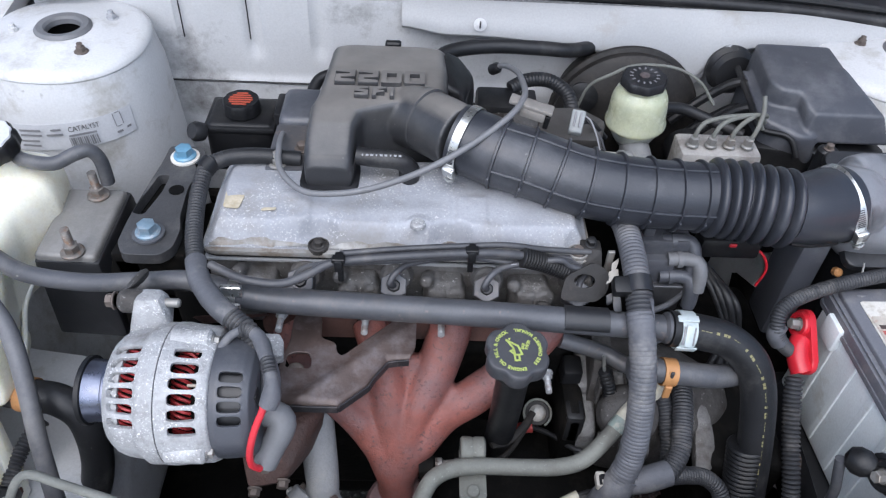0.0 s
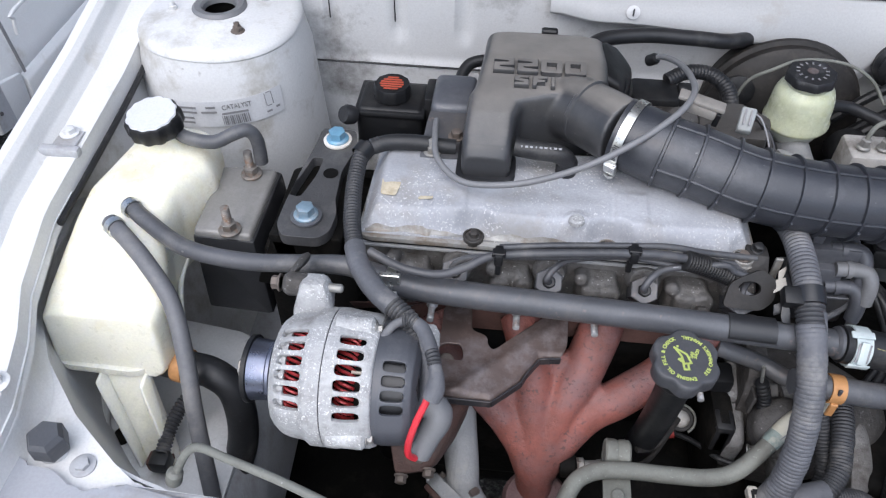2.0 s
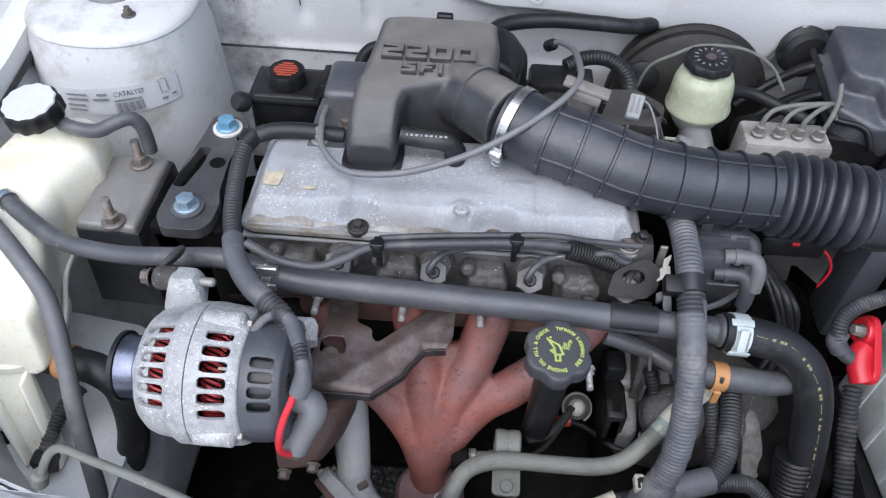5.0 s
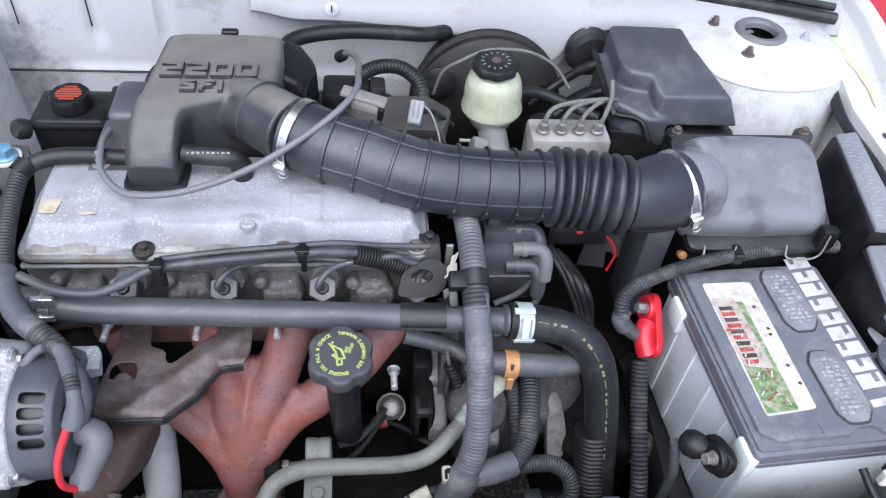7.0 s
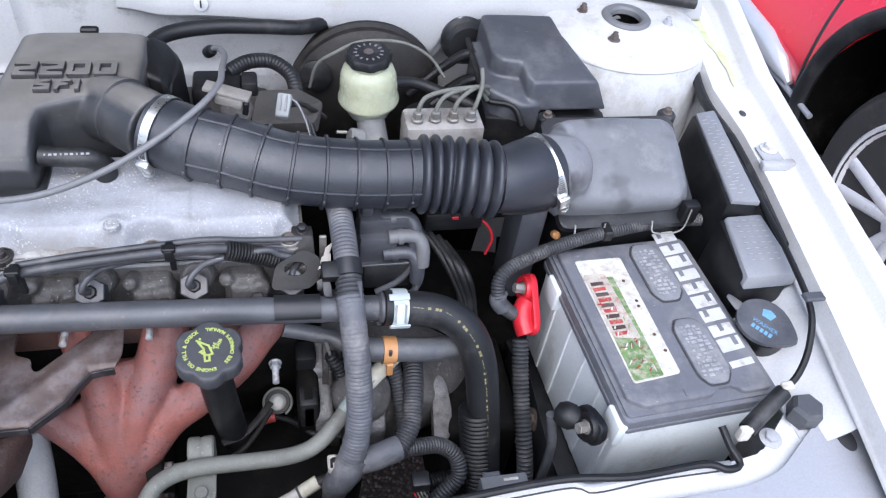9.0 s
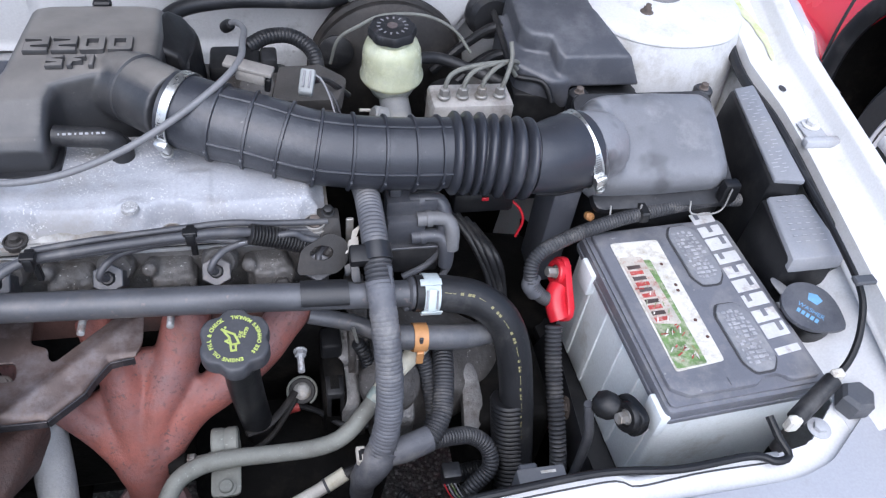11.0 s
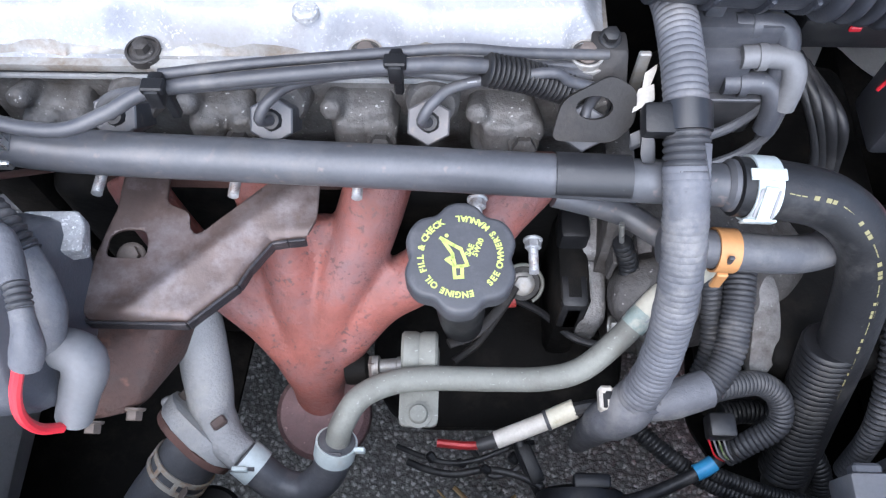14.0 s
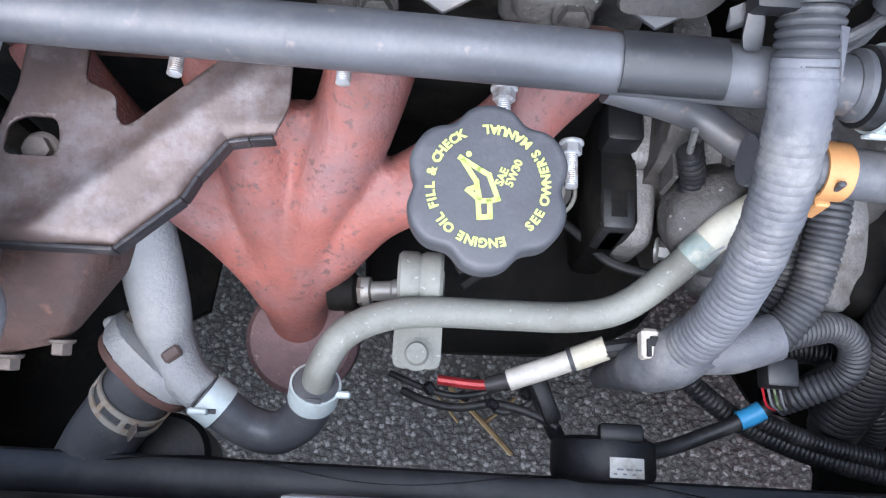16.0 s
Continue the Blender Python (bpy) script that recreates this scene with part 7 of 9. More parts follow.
part("green_field", prism(rounded([(-0.071, -0.084), (-0.034, -0.083), (-0.033, 0.066), (-0.069, 0.070)], 0.003, 2), 0.7526, 0.7530, 0, BM), LABEL_GREEN, lab)
part("brown_field", prism(rounded([(-0.0705, -0.024), (-0.038, -0.030), (-0.042, 0.072), (-0.070, 0.074)], 0.003, 2), 0.7531, 0.7533, 0, BM), TAN, lab, "faded tan field")
for k in range(10):
    part("word_block", prism([(-0.0665, 0.060 - 0.0085 * k), (-0.0500, 0.0595 - 0.0085 * k), (-0.0500, 0.0545 - 0.0085 * k), (-0.0665, 0.0542 - 0.0085 * k)], 0.7534, 0.7537, 0, BM), LABEL_RED if k % 2 else RUST, lab)
rng = random.Random(9)
for k in range(44):
    x, y, a = rng.uniform(-0.066, -0.038), rng.uniform(-0.080, 0.03), rng.gauss(55, 25)
    part("colour_fleck", box((rng.uniform(0.003, 0.011), rng.uniform(0.0007, 0.0018), 0.0003), (0, 0, 0), 0, 1, BM @ pose(x, y, 0.7540, 0, 0, a)), (LABEL_RED, LABEL, LABEL_GREEN)[k % 3], lab)
rng = random.Random(3)
for k in range(5):
    part("stain", lathe([(0.0022, 0), (0.0022, 0.0003), (0, 0.0003)], 10, BM @ Matrix.Translation((-0.022 + 0.008 * rng.random(), -0.06 + 0.14 * rng.random(), 0.7526))), RUST_DARK, lab)
# large white brand letters, as plain blocks
for k in range(10):
    y = -0.088 + 0.0222 * k
    lw = (0.009, 0.0185, 0.0165, 0.0175, 0.0180, 0.0165, 0.0165, 0.0190, 0.0165, 0.0175)[k]
    bl = part("brand_block", prism([(0.051, y), (0.082, y + 0.003), (0.082, y + 0.003 + lw), (0.051, y + lw)], 0.7517, 0.7522, 0, BM), WHITEPRINT, bat, "white brand lettering drawn as a plain block")
    notch = ((0.056, 0.062), (0.071, 0.077), (0.0635, 0.0695))[k % 3]
    if k:
        part("letter_notch", prism([(notch[0], y + lw * 0.45), (notch[1], y + lw * 0.45 + 0.0008), (notch[1], y + lw + 0.004), (notch[0], y + lw + 0.0032)], 0.7523, 0.7526, 0, BM), BAT_TOP, bl)
part("plus_mark", box((0.012, 0.002, 0.001), (-0.065, 0.108, 0.752), 0, 1, BM), BAT_TOP, bat)
part("minus_mark", box((0.002, 0.010, 0.001), (-0.02, -0.108, 0.752), 0, 1, BM), BAT_TOP, bat)

pos = thing("positive_terminal", "red plastic terminal cover with a zinc bolt", "battery terminal", (0.4050, 0.5950, 0.70))
PM = axes((0.4035, 0.605, 0.716), (-1, -0.1, 0.28), (-0.006, -0.062, -0.034))
part("cover", prism(rounded([(-0.0185, -0.0165), (0.060, -0.0150), (0.060, 0.0150), (-0.0185, 0.0165)], 0.0135, 5), -0.006, 0.003, 0.002, PM), REDPL, pos, "flat red cover plate")
part("ring", lathe([(0.0092, 0.001), (0.0092, 0.007), (0.0105, 0.0085), (0.0145, 0.0085), (0.0162, 0.0065), (0.0165, 0.001)], 36, PM, caps=False), REDPL, pos, "raised red ring")
part("bulb", tube([PM @ V((0.020, 0, 0.004, )), PM @ V((0.028, 0, 0.009)), PM @ V((0.044, 0, 0.010)), PM @ V((0.058, 0, 0.006))], 0.0125, 18, 0.004), REDPL, pos, "red cable bulb")
part("bolt", hexbolt(PM @ Matrix.Translation((0, 0, 0.003)), 0.0066, 0.012, 1.3), STEEL, pos)
cab = thing("positive_cable", "black corrugated battery cable", "wiring", (0.385, 0.5, 0.62))
part("conduit", tube([(0.388, 0.552, 0.682), (0.386, 0.53, 0.66), (0.384, 0.495, 0.63), (0.383, 0.458, 0.60), (0.384, 0.43, 0.562), (0.385, 0.41, 0.50)], 0.0095, 16, rib=(0.0052, 0.0026)), LOOM, cab)
neg = thing("negative_terminal", "black rubber terminal boot with a zinc bolt", "battery terminal", (0.4170, 0.4080, 0.71))
NM = axes((0.4205, 0.4015, 0.719), (-1, -0.25, 0.30), (-0.022, 0.019, 0.002))
part("boot", prism(rounded([(-0.0200, -0.0165), (0.024, -0.0150), (0.024, 0.0150), (-0.0200, 0.0165)], 0.0135, 5), -0.007, 0.004, 0.002, NM), BLACK, neg, "flat black boot plate")
part("ring", lathe([(0.0092, 0.002), (0.0092, 0.008), (0.0108, 0.0095), (0.0150, 0.0095), (0.0168, 0.0070), (0.0170, 0.002)], 36, NM, caps=False), BLACK, neg, "raised black ring")
part("bulb", lathe([(0.001, -0.017), (0.010, -0.013), (0.0148, -0.005), (0.0150, 0.005), (0.0105, 0.013), (0.001, 0.016)], 28, axes((0.4000, 0.4175, 0.7185), (-0.75, 0.60, -0.1))), BLACK, neg, "round black cable bulb")
part("bolt", hexbolt(NM @ Matrix.Translation((0, 0, 0.004)), 0.0066, 0.011, 1.3), STEEL, neg)
part("cable", tube([(0.3840, 0.4250, 0.712), (0.3880, 0.4200, 0.69), (0.3920, 0.4130, 0.66), (0.3900, 0.4060, 0.60), (0.3820, 0.3980, 0.52)], 0.0055, 12, 0.005), RUBBER_GREY, neg)
tray = thing("battery_tray", "black steel battery tray", "battery tray", (0.52, 0.5, 0.55))
part("base", box((0.24, 0.28, 0.02), (0, 0, 0.552), 0.004, 2, BM), BLACK, tray)
part("side_rail", hull([(0.412, 0.40, 0.59), (0.418, 0.60, 0.60), (0.404, 0.40, 0.54), (0.408, 0.62, 0.54), (0.42, 0.61, 0.60), (0.42, 0.40, 0.54)], 0.003), BLACK_DUSTY, tray)
part("rail_bolt", hexbolt(axes((0.410, 0.50, 0.575), (-1, -0.2, 0.4), (0, 0, 1)), 0.009, 0.006, 1.7), BOLT_RUST, tray)
top_cab = thing("battery_harness", "grey corrugated conduit along the back of the battery", "wiring", (0.47, 0.63, 0.77))
part("conduit", tube([(0.395, 0.575, 0.695), (0.372, 0.575, 0.712), (0.356, 0.578, 0.738), (0.362, 0.594, 0.758), (0.40, 0.611, 0.768), (0.47, 0.630, 0.775), (0.54, 0.644, 0.776), (0.60, 0.653, 0.776), (0.645, 0.655, 0.772)], 0.0082, 14, rib=(0.0036, 0.0014)), LOOM, top_cab)
part("tape_wrap", tube([(0.358, 0.581, 0.742), (0.356, 0.577, 0.73), (0.364, 0.575, 0.718)], 0.0102, 14, 0.003, wobble=0.05), TAPE, top_cab)
part("clip", box((0.012, 0.022, 0.016), (0.505, 0.637, 0.778), 0.002, 1), BLACK, top_cab)

# ---------------------------------------------------------------- fuse boxes and washer filler by the fender
fb = thing("fuse_box", "tall black fuse box with a pale printed lid", "fuse box", (0.68, 0.68, 0.7))
part("case", hull([(0.668, 0.790, 0.842), (0.697, 0.790, 0.848), (0.6525, 0.628, 0.827), (0.688, 0.618, 0.832), (0.655, 0.79, 0.70), (0.692, 0.79, 0.70), (0.648, 0.626, 0.68), (0.690, 0.616, 0.68)], 0.004), BLACK, fb)
lid1 = part("lid", hull([(0.672, 0.788, 0.846), (0.698, 0.788, 0.851), (0.655, 0.627, 0.8315), (0.688, 0.617, 0.836), (0.672, 0.788, 0.840), (0.698, 0.788, 0.842), (0.655, 0.627, 0.825), (0.688, 0.617, 0.829)], 0.0015), FUSELID, fb, "pale grey lid with faint print")
LN = (V((0.035, 0, 0.005))).cross(V((-0.020, -0.188, -0.017))) * -1
rng = random.Random(5)
for k in range(22):
    t = (k + 1) / 24
    for off in (0.26, 0.62) if k % 3 else (0.45,):
        p = V((0.672, 0.788, 0.846)) + V((-0.017, -0.160, -0.0145)) * t + V((0.029, -0.01, 0.0046)) * off
        part("print_bar", box((0.003 + 0.006 * rng.random(), 0.0012, 0.0002), (0, 0, 0.0002), 0, 1, axes(p, LN)), FAINT, lid1)
fb2 = thing("fuse_box", "squat black fuse box with a pale printed lid", "fuse box", (0.67, 0.57, 0.7), group="")
part("case", hull([(0.645, 0.622, 0.806), (0.700, 0.622, 0.808), (0.638, 0.530, 0.796), (0.706, 0.530, 0.798), (0.64, 0.62, 0.68), (0.70, 0.62, 0.68), (0.64, 0.525, 0.68), (0.705, 0.525, 0.68)], 0.005), BLACK, fb2)
lid2 = part("lid", hull([(0.650, 0.620, 0.811), (0.700, 0.620, 0.813), (0.640, 0.527, 0.801), (0.708, 0.527, 0.803), (0.650, 0.620, 0.804), (0.700, 0.620, 0.805), (0.638, 0.524, 0.780), (0.708, 0.524, 0.782)], 0.004), FUSELID, fb2, "grey lid with faint print")
for k in range(8):
    for off in (0.25, 0.45, 0.65, 0.82):
        t = (k + 1) / 10
        part("print_bar", box((0.0055, 0.0012, 0.0004), (0.648 - 0.008 * t + off * (0.052 + 0.012 * t), 0.618 - 0.085 * t, 0.8133 - 0.0102 * t), 0, 1), FAINT, lid2)

wsh = thing("washer_filler", "grey plastic washer filler cap with pale blue print", "washer filler", (0.665, 0.49, 0.68))
WM = axes((0.660, 0.490, 0.757), (-0.08, -0.12, 1), (1, 0, 0)) @ Matrix.Rotation(radians(-50), 4, "Z") @ Matrix.Scale(0.95, 4)
capw = part("cap", prism([(x * (1 if x < 0 else 1 + 0.35 * max(0, x / 0.034) ** 2 * (1 - min(1, abs(y) / 0.034))), y) for x, y in oval(0.068, 0.066, 48, 2)], 0, 0.006, 0.002, WM), COVERPL, wsh, "grey flip cap")
part("cap_tab", hull([WM @ V(p) for p in ((-0.030, -0.008, 0), (-0.030, 0.008, 0), (-0.052, -0.006, 0.010), (-0.052, 0.006, 0.010), (-0.032, -0.008, 0.006), (-0.032, 0.008, 0.006), (-0.056, 0, 0.012))], 0.002), GREYPL, wsh)
part("neck", tube([(0.664, 0.487, 0.756), (0.672, 0.494, 0.72), (0.685, 0.50, 0.66), (0.69, 0.51, 0.56)], 0.029, 24, 0.01), BLACK, wsh)
part("print", text_mesh("WASHER", 0.0085, WM @ Matrix.Translation((0.004, -0.006, 0.0064)), 0.0001), BLUEPRINT, capw)
for k in range(5):
    part("print_bar", box((0.004, 0.006, 0.0003), (-0.008 + 0.0058 * k, -0.015, 0.0064), 0, 1, WM), BLUEPRINT, capw)
part("print_symbol", prism([(-0.006, 0.006), (0.006, 0.006), (0.009, 0.016), (0.0, 0.020), (-0.009, 0.016)], 0.0063, 0.0066, 0, WM), BLUEPRINT, capw)

rod = thing("prop_rod", "thin black rod clipped along the front panel", "rod", (0.4, 0.335, 0.73))
part("rod", tube([(0.215, 0.328, 0.729), (0.25, 0.330, 0.734), (0.36, 0.336, 0.737), (0.44, 0.330, 0.736), (0.52, 0.334, 0.735), (0.545, 0.326, 0.733), (0.561, 0.330, 0.734), (0.556, 0.348, 0.740), (0.552, 0.368, 0.748)], 0.0042, 10, 0.005), BLACK, rod)
wl = thing("washer_line", "black washer tube with white clips along the fender", "hose", (0.65, 0.42, 0.77))
part("sleeve", tube([(0.580, 0.362, 0.745), (0.60, 0.374, 0.752), (0.632, 0.392, 0.764)], 0.0095, 14, 0.005), RUBBER, wl, "thick rubber sleeve")
part("tube", tube([(0.575, 0.359, 0.744), (0.632, 0.392, 0.764), (0.655, 0.408, 0.778), (0.672, 0.432, 0.795), (0.684, 0.465, 0.811), (0.692, 0.52, 0.817), (0.699, 0.60, 0.822), (0.704, 0.75, 0.832)], 0.0038, 10, 0.006), BLACK, wl)
for p in ((0.576, 0.359, 0.744), (0.634, 0.394, 0.766)):
    part("white_clip", box((0.014, 0.010, 0.020), p, 0.002, 1, None), LABEL, wl, "white plastic clip")
part("grey_clip", box((0.026, 0.012, 0.006), (0.692, 0.478, 0.817), 0.0015, 1), GREYPL, wl)


# ---------------------------------------------------------------- coolant tank corner
tank = thing("coolant_tank", "cream translucent coolant tank with a black cap", "coolant tank", (-0.565, 0.62, 0.66))
b = bmesh.new()
loft([((-0.562, 0.772, 0.765), (1, 0, 0.05), (0, 0.1, 1), 0.075, 0.075, 3), ((-0.563, 0.755, 0.762), (1, 0, 0.05), (0, 0.1, 1), 0.112, 0.115, 3.4), ((-0.566, 0.70, 0.752), (1, 0, 0.05), (0, 0.15, 1), 0.132, 0.130, 4), ((-0.583, 0.645, 0.750), (1, 0, 0.05), (0, 0.2, 1), 0.116, 0.130, 4.5),
      ((-0.586, 0.605, 0.741), (1, 0, 0.05), (0, 0.25, 1), 0.114, 0.126, 5), ((-0.581, 0.565, 0.729), (1, 0, 0.05), (0, 0.25, 1), 0.128, 0.118, 5.5), ((-0.576, 0.525, 0.716), (1, 0, 0.03), (0, 0.2, 1), 0.139, 0.106, 7), ((-0.578, 0.496, 0.7105), (1, 0, 0.03), (0, 0.15, 1), 0.129, 0.091, 8)], 44, b)
lathe([(0.034, -0.05), (0.032, 0.0), (0.027, 0.008), (0.025, 0.026)], 32, axes((-0.568, 0.732, 0.818), (-0.05, -0.12, 1)), b)
shell = part("shell", b, CREAM, tank, "translucent cream shell")
voxel(shell, 0.0032, 5)
part("weld_seam", tube([(-0.498, 0.765, 0.755), (-0.500, 0.70, 0.735), (-0.524, 0.645, 0.722), (-0.527, 0.605, 0.709), (-0.517, 0.565, 0.692), (-0.514, 0.54, 0.680)], 0.0032, 8, 0.006), CREAM, tank, "moulded seam round the shell")
part("lower_lip", prism(rounded([(-0.650, 0.600), (-0.650, 0.502), (-0.634, 0.487), (-0.545, 0.485), (-0.522, 0.503), (-0.513, 0.540), (-0.528, 0.600)], 0.018, 6), 0.671, 0.681, 0.003), CREAM, tank, "flared lip round the lower shell")
part("lower_shell", hull([(-0.642, 0.60, 0.674), (-0.532, 0.60, 0.674), (-0.638, 0.500, 0.674), (-0.530, 0.500, 0.674), (-0.622, 0.60, 0.640), (-0.548, 0.60, 0.640), (-0.616, 0.518, 0.648), (-0.548, 0.518, 0.648)], 0.008, 3), CREAM, tank, "translucent lower shell")
KM = axes((-0.569, 0.729, 0.842), (-0.05, -0.12, 1), (1, 0, 0))
kp = part("cap", lathe([(0.0315, 0.0), (0.0335, 0.003), (0.0335, 0.017), (0.0315, 0.021), (0.028, 0.0225), (0.001, 0.0235)], 120, KM, lobes=12, depth=0.035), BLACK, tank, "black ribbed cap, pale with dust on top")
part("cap_top", lathe([(0.0300, 0.0222), (0.0290, 0.0240), (0.012, 0.0246), (0.001, 0.0246)], 60, KM, lobes=12, depth=0.03), LABEL_PALE, kp, "pale dusty cap top")
for p in ((-0.576, 0.628, 0.800), (-0.588, 0.599, 0.797)):
    part("spigot", tube([V(p) + V((-0.012, 0.010, -0.004)), V(p) + V((0.006, -0.006, 0.006)), V(p) + V((0.016, -0.014, 0.008))], 0.0075, 14, 0.004), CREAM, tank)
for y in (0.66, 0.685):
    part("side_peg", lathe([(0.008, 0), (0.007, 0.018), (0.005, 0.02)], 12, axes((-0.632, y, 0.765), (-1, 0, 0.3), (0, 0, 1))), CREAM, tank)
leg = part("leg", hull([(-0.592, 0.492, 0.674), (-0.540, 0.494, 0.674), (-0.548, 0.438, 0.570), (-0.508, 0.444, 0.570), (-0.592, 0.503, 0.674), (-0.540, 0.505, 0.674), (-0.548, 0.449, 0.570), (-0.508, 0.455, 0.570), (-0.560, 0.470, 0.625), (-0.526, 0.474, 0.625)], 0.003, 2), CREAM, tank, "translucent support leg")
for x0, xm, x1 in ((-0.592, -0.562, -0.548), (-0.540, -0.528, -0.508)):
    part("leg_rib", hull([(x0, 0.496, 0.674), (x1, 0.446, 0.570), (x0, 0.472, 0.670), (x1, 0.426, 0.570), (x0 + 0.004, 0.496, 0.674), (x1 + 0.004, 0.446, 0.570), (x0 + 0.004, 0.472, 0.670), (x1 + 0.004, 0.426, 0.570), (xm, 0.452, 0.620)], 0.0015, 2), CREAM, leg)
part("foot_block", box((0.03, 0.02, 0.02), (-0.522, 0.432, 0.578), 0.004, 2), RUST_DARK, tank)
part("outlet", tube([(-0.55, 0.53, 0.668), (-0.53, 0.522, 0.662), (-0.505, 0.515, 0.66)], 0.014, 18, 0.005), CREAM, tank)
nh = thing("overflow_hose", "black hose arching from the tank neck", "hose", (-0.5, 0.73, 0.8))
part("hose", tube([(-0.546, 0.729, 0.836), (-0.525, 0.722, 0.834), (-0.497, 0.720, 0.834), (-0.475, 0.728, 0.842), (-0.460, 0.737, 0.842), (-0.452, 0.741, 0.825), (-0.452, 0.742, 0.79)], 0.0085, 14, 0.005), RUBBER_GREY, nh)
lh = thing("tank_lower_hose", "thick black hose with an orange clamp below the tank", "hose", (-0.45, 0.49, 0.6))
part("hose", tube([(-0.525, 0.517, 0.662), (-0.495, 0.511, 0.664), (-0.465, 0.505, 0.665), (-0.442, 0.498, 0.645), (-0.435, 0.485, 0.60), (-0.440, 0.468, 0.555), (-0.46, 0.445, 0.50)], 0.0185, 20, 0.006), RUBBER, lh)
part("spring_clamp", band((-0.503, 0.513, 0.663), (1, -0.2, 0), 0.0192, 0.014, 0.0015), ORANGE, lh, "orange spring clamp")
cc = thing("sensor_lead", "black corrugated sensor lead with a plug", "wiring", (-0.51, 0.45, 0.6))
part("conduit", tube([(-0.495, 0.505, 0.625), (-0.507, 0.485, 0.618), (-0.514, 0.455, 0.608), (-0.515, 0.432, 0.600)], 0.008, 12, rib=(0.0044, 0.002)), LOOM, cc)
part("plug", box((0.022, 0.020, 0.022), (-0.515, 0.424, 0.594), 0.003, 2), BLACK, cc)
ac = thing("air_conditioning_line", "thin grey metal line bending over the front panel", "pipe", (-0.4, 0.345, 0.73))
part("line", tube([(-0.437, 0.342, 0.722), (-0.430, 0.346, 0.742), (-0.418, 0.352, 0.764), (-0.404, 0.353, 0.772), (-0.376, 0.345, 0.771), (-0.319, 0.330, 0.766), (-0.25, 0.31, 0.755), (-0.20, 0.30, 0.74)], 0.0042, 12, 0.005), STEEL_TUBE, ac)
part("ferrule", lathe([(0.008, 0), (0.008, 0.014), (0.005, 0.018)], 16, axes((-0.438, 0.342, 0.722), (0.25, 0.12, 0.9))), STEEL_TUBE, ac)

# stud bracket and engine mount
mat("rusty_stud", (0.20, 0.185, 0.17), 0.55, 0.35, var=0.3, scale=70, bump=0.3, dirt=((0.20, 0.11, 0.06), 0.45, 90), specks=((0.45, 0.44, 0.42), 0.3, 220))
sb = thing("stud_bracket", "dusty steel engine bracket with two studs", "bracket", (-0.474, 0.69, 0.70))
part("body", hull([(-0.508, 0.630, 0.772), (-0.437, 0.628, 0.772), (-0.437, 0.752, 0.772), (-0.509, 0.750, 0.772), (-0.510, 0.625, 0.66), (-0.430, 0.622, 0.66), (-0.430, 0.76, 0.66), (-0.51, 0.76, 0.66)], 0.005, 3), mat("dusty_steel_bracket", (0.24, 0.235, 0.225), 0.55, 0.3, var=0.15, scale=10, bump=0.15, dirt=((0.32, 0.31, 0.30), 0.5, 14)), sb)
# same bracket's sides, blackened in colour for the shade they stand in
part("skirt", hull([(-0.509, 0.627, 0.764), (-0.433, 0.625, 0.764), (-0.433, 0.757, 0.764), (-0.51, 0.755, 0.764), (-0.512, 0.622, 0.64), (-0.426, 0.618, 0.64), (-0.426, 0.765, 0.64), (-0.512, 0.765, 0.64)], 0.004), BLACK_DUSTY, sb, "bracket sides, their shade painted near-black")
for p in ((-0.466, 0.736, 0.773), (-0.463, 0.634, 0.773)):
    part("stud", hexbolt(Matrix.Translation(p), 0.0088, 0.010, 1.55, stud=0.026), bpy.data.materials["rusty_stud"], sb, "rusty stud and nut")
mt = thing("engine_mount", "dark cast engine mount with two blue bolts", "engine mount", (-0.36, 0.68, 0.76))
MOUNT = mat("dark_cast_mount", (0.075, 0.075, 0.078), 0.5, 0.3, var=0.2, scale=14, bump=0.35, fine=260, dirt=((0.14, 0.135, 0.13), 0.35, 18))
legs = holed_plate(rounded([(-0.378, 0.780), (-0.336, 0.780), (-0.328, 0.750), (-0.338, 0.700), (-0.335, 0.648), (-0.329, 0.628), (-0.331, 0.598), (-0.342, 0.586), (-0.382, 0.586), (-0.392, 0.604), (-0.391, 0.640), (-0.386, 0.700), (-0.380, 0.745)], 0.007, 3), rounded([(-0.390, 0.652), (-0.376, 0.650), (-0.366, 0.690), (-0.364, 0.722), (-0.377, 0.722)], 0.005, 3), 0.014, Matrix.Translation((0, 0, 0.807)))
arm = part("arm", legs, MOUNT, mt, sharp=0.5)
eb = arm.modifiers.new("edge", "BEVEL")
eb.width, eb.segments, eb.limit_method, eb.angle_limit = 0.0025, 3, "ANGLE", radians(50)
# below and beside the arm the casting is near-black, as painted shade
part("lower_web", hull([(-0.384, 0.775, 0.806), (-0.334, 0.775, 0.806), (-0.318, 0.60, 0.806), (-0.404, 0.60, 0.806), (-0.378, 0.76, 0.76), (-0.34, 0.76, 0.76), (-0.33, 0.60, 0.74), (-0.395, 0.60, 0.74)], 0.004), VOID, mt, "casting underside, shade put in its colour")
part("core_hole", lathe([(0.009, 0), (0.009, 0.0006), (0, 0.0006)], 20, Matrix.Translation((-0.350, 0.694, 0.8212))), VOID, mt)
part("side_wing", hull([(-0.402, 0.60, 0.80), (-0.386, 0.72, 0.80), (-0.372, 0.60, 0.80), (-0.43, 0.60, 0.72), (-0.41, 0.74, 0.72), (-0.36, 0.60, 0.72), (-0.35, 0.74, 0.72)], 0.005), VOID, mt)
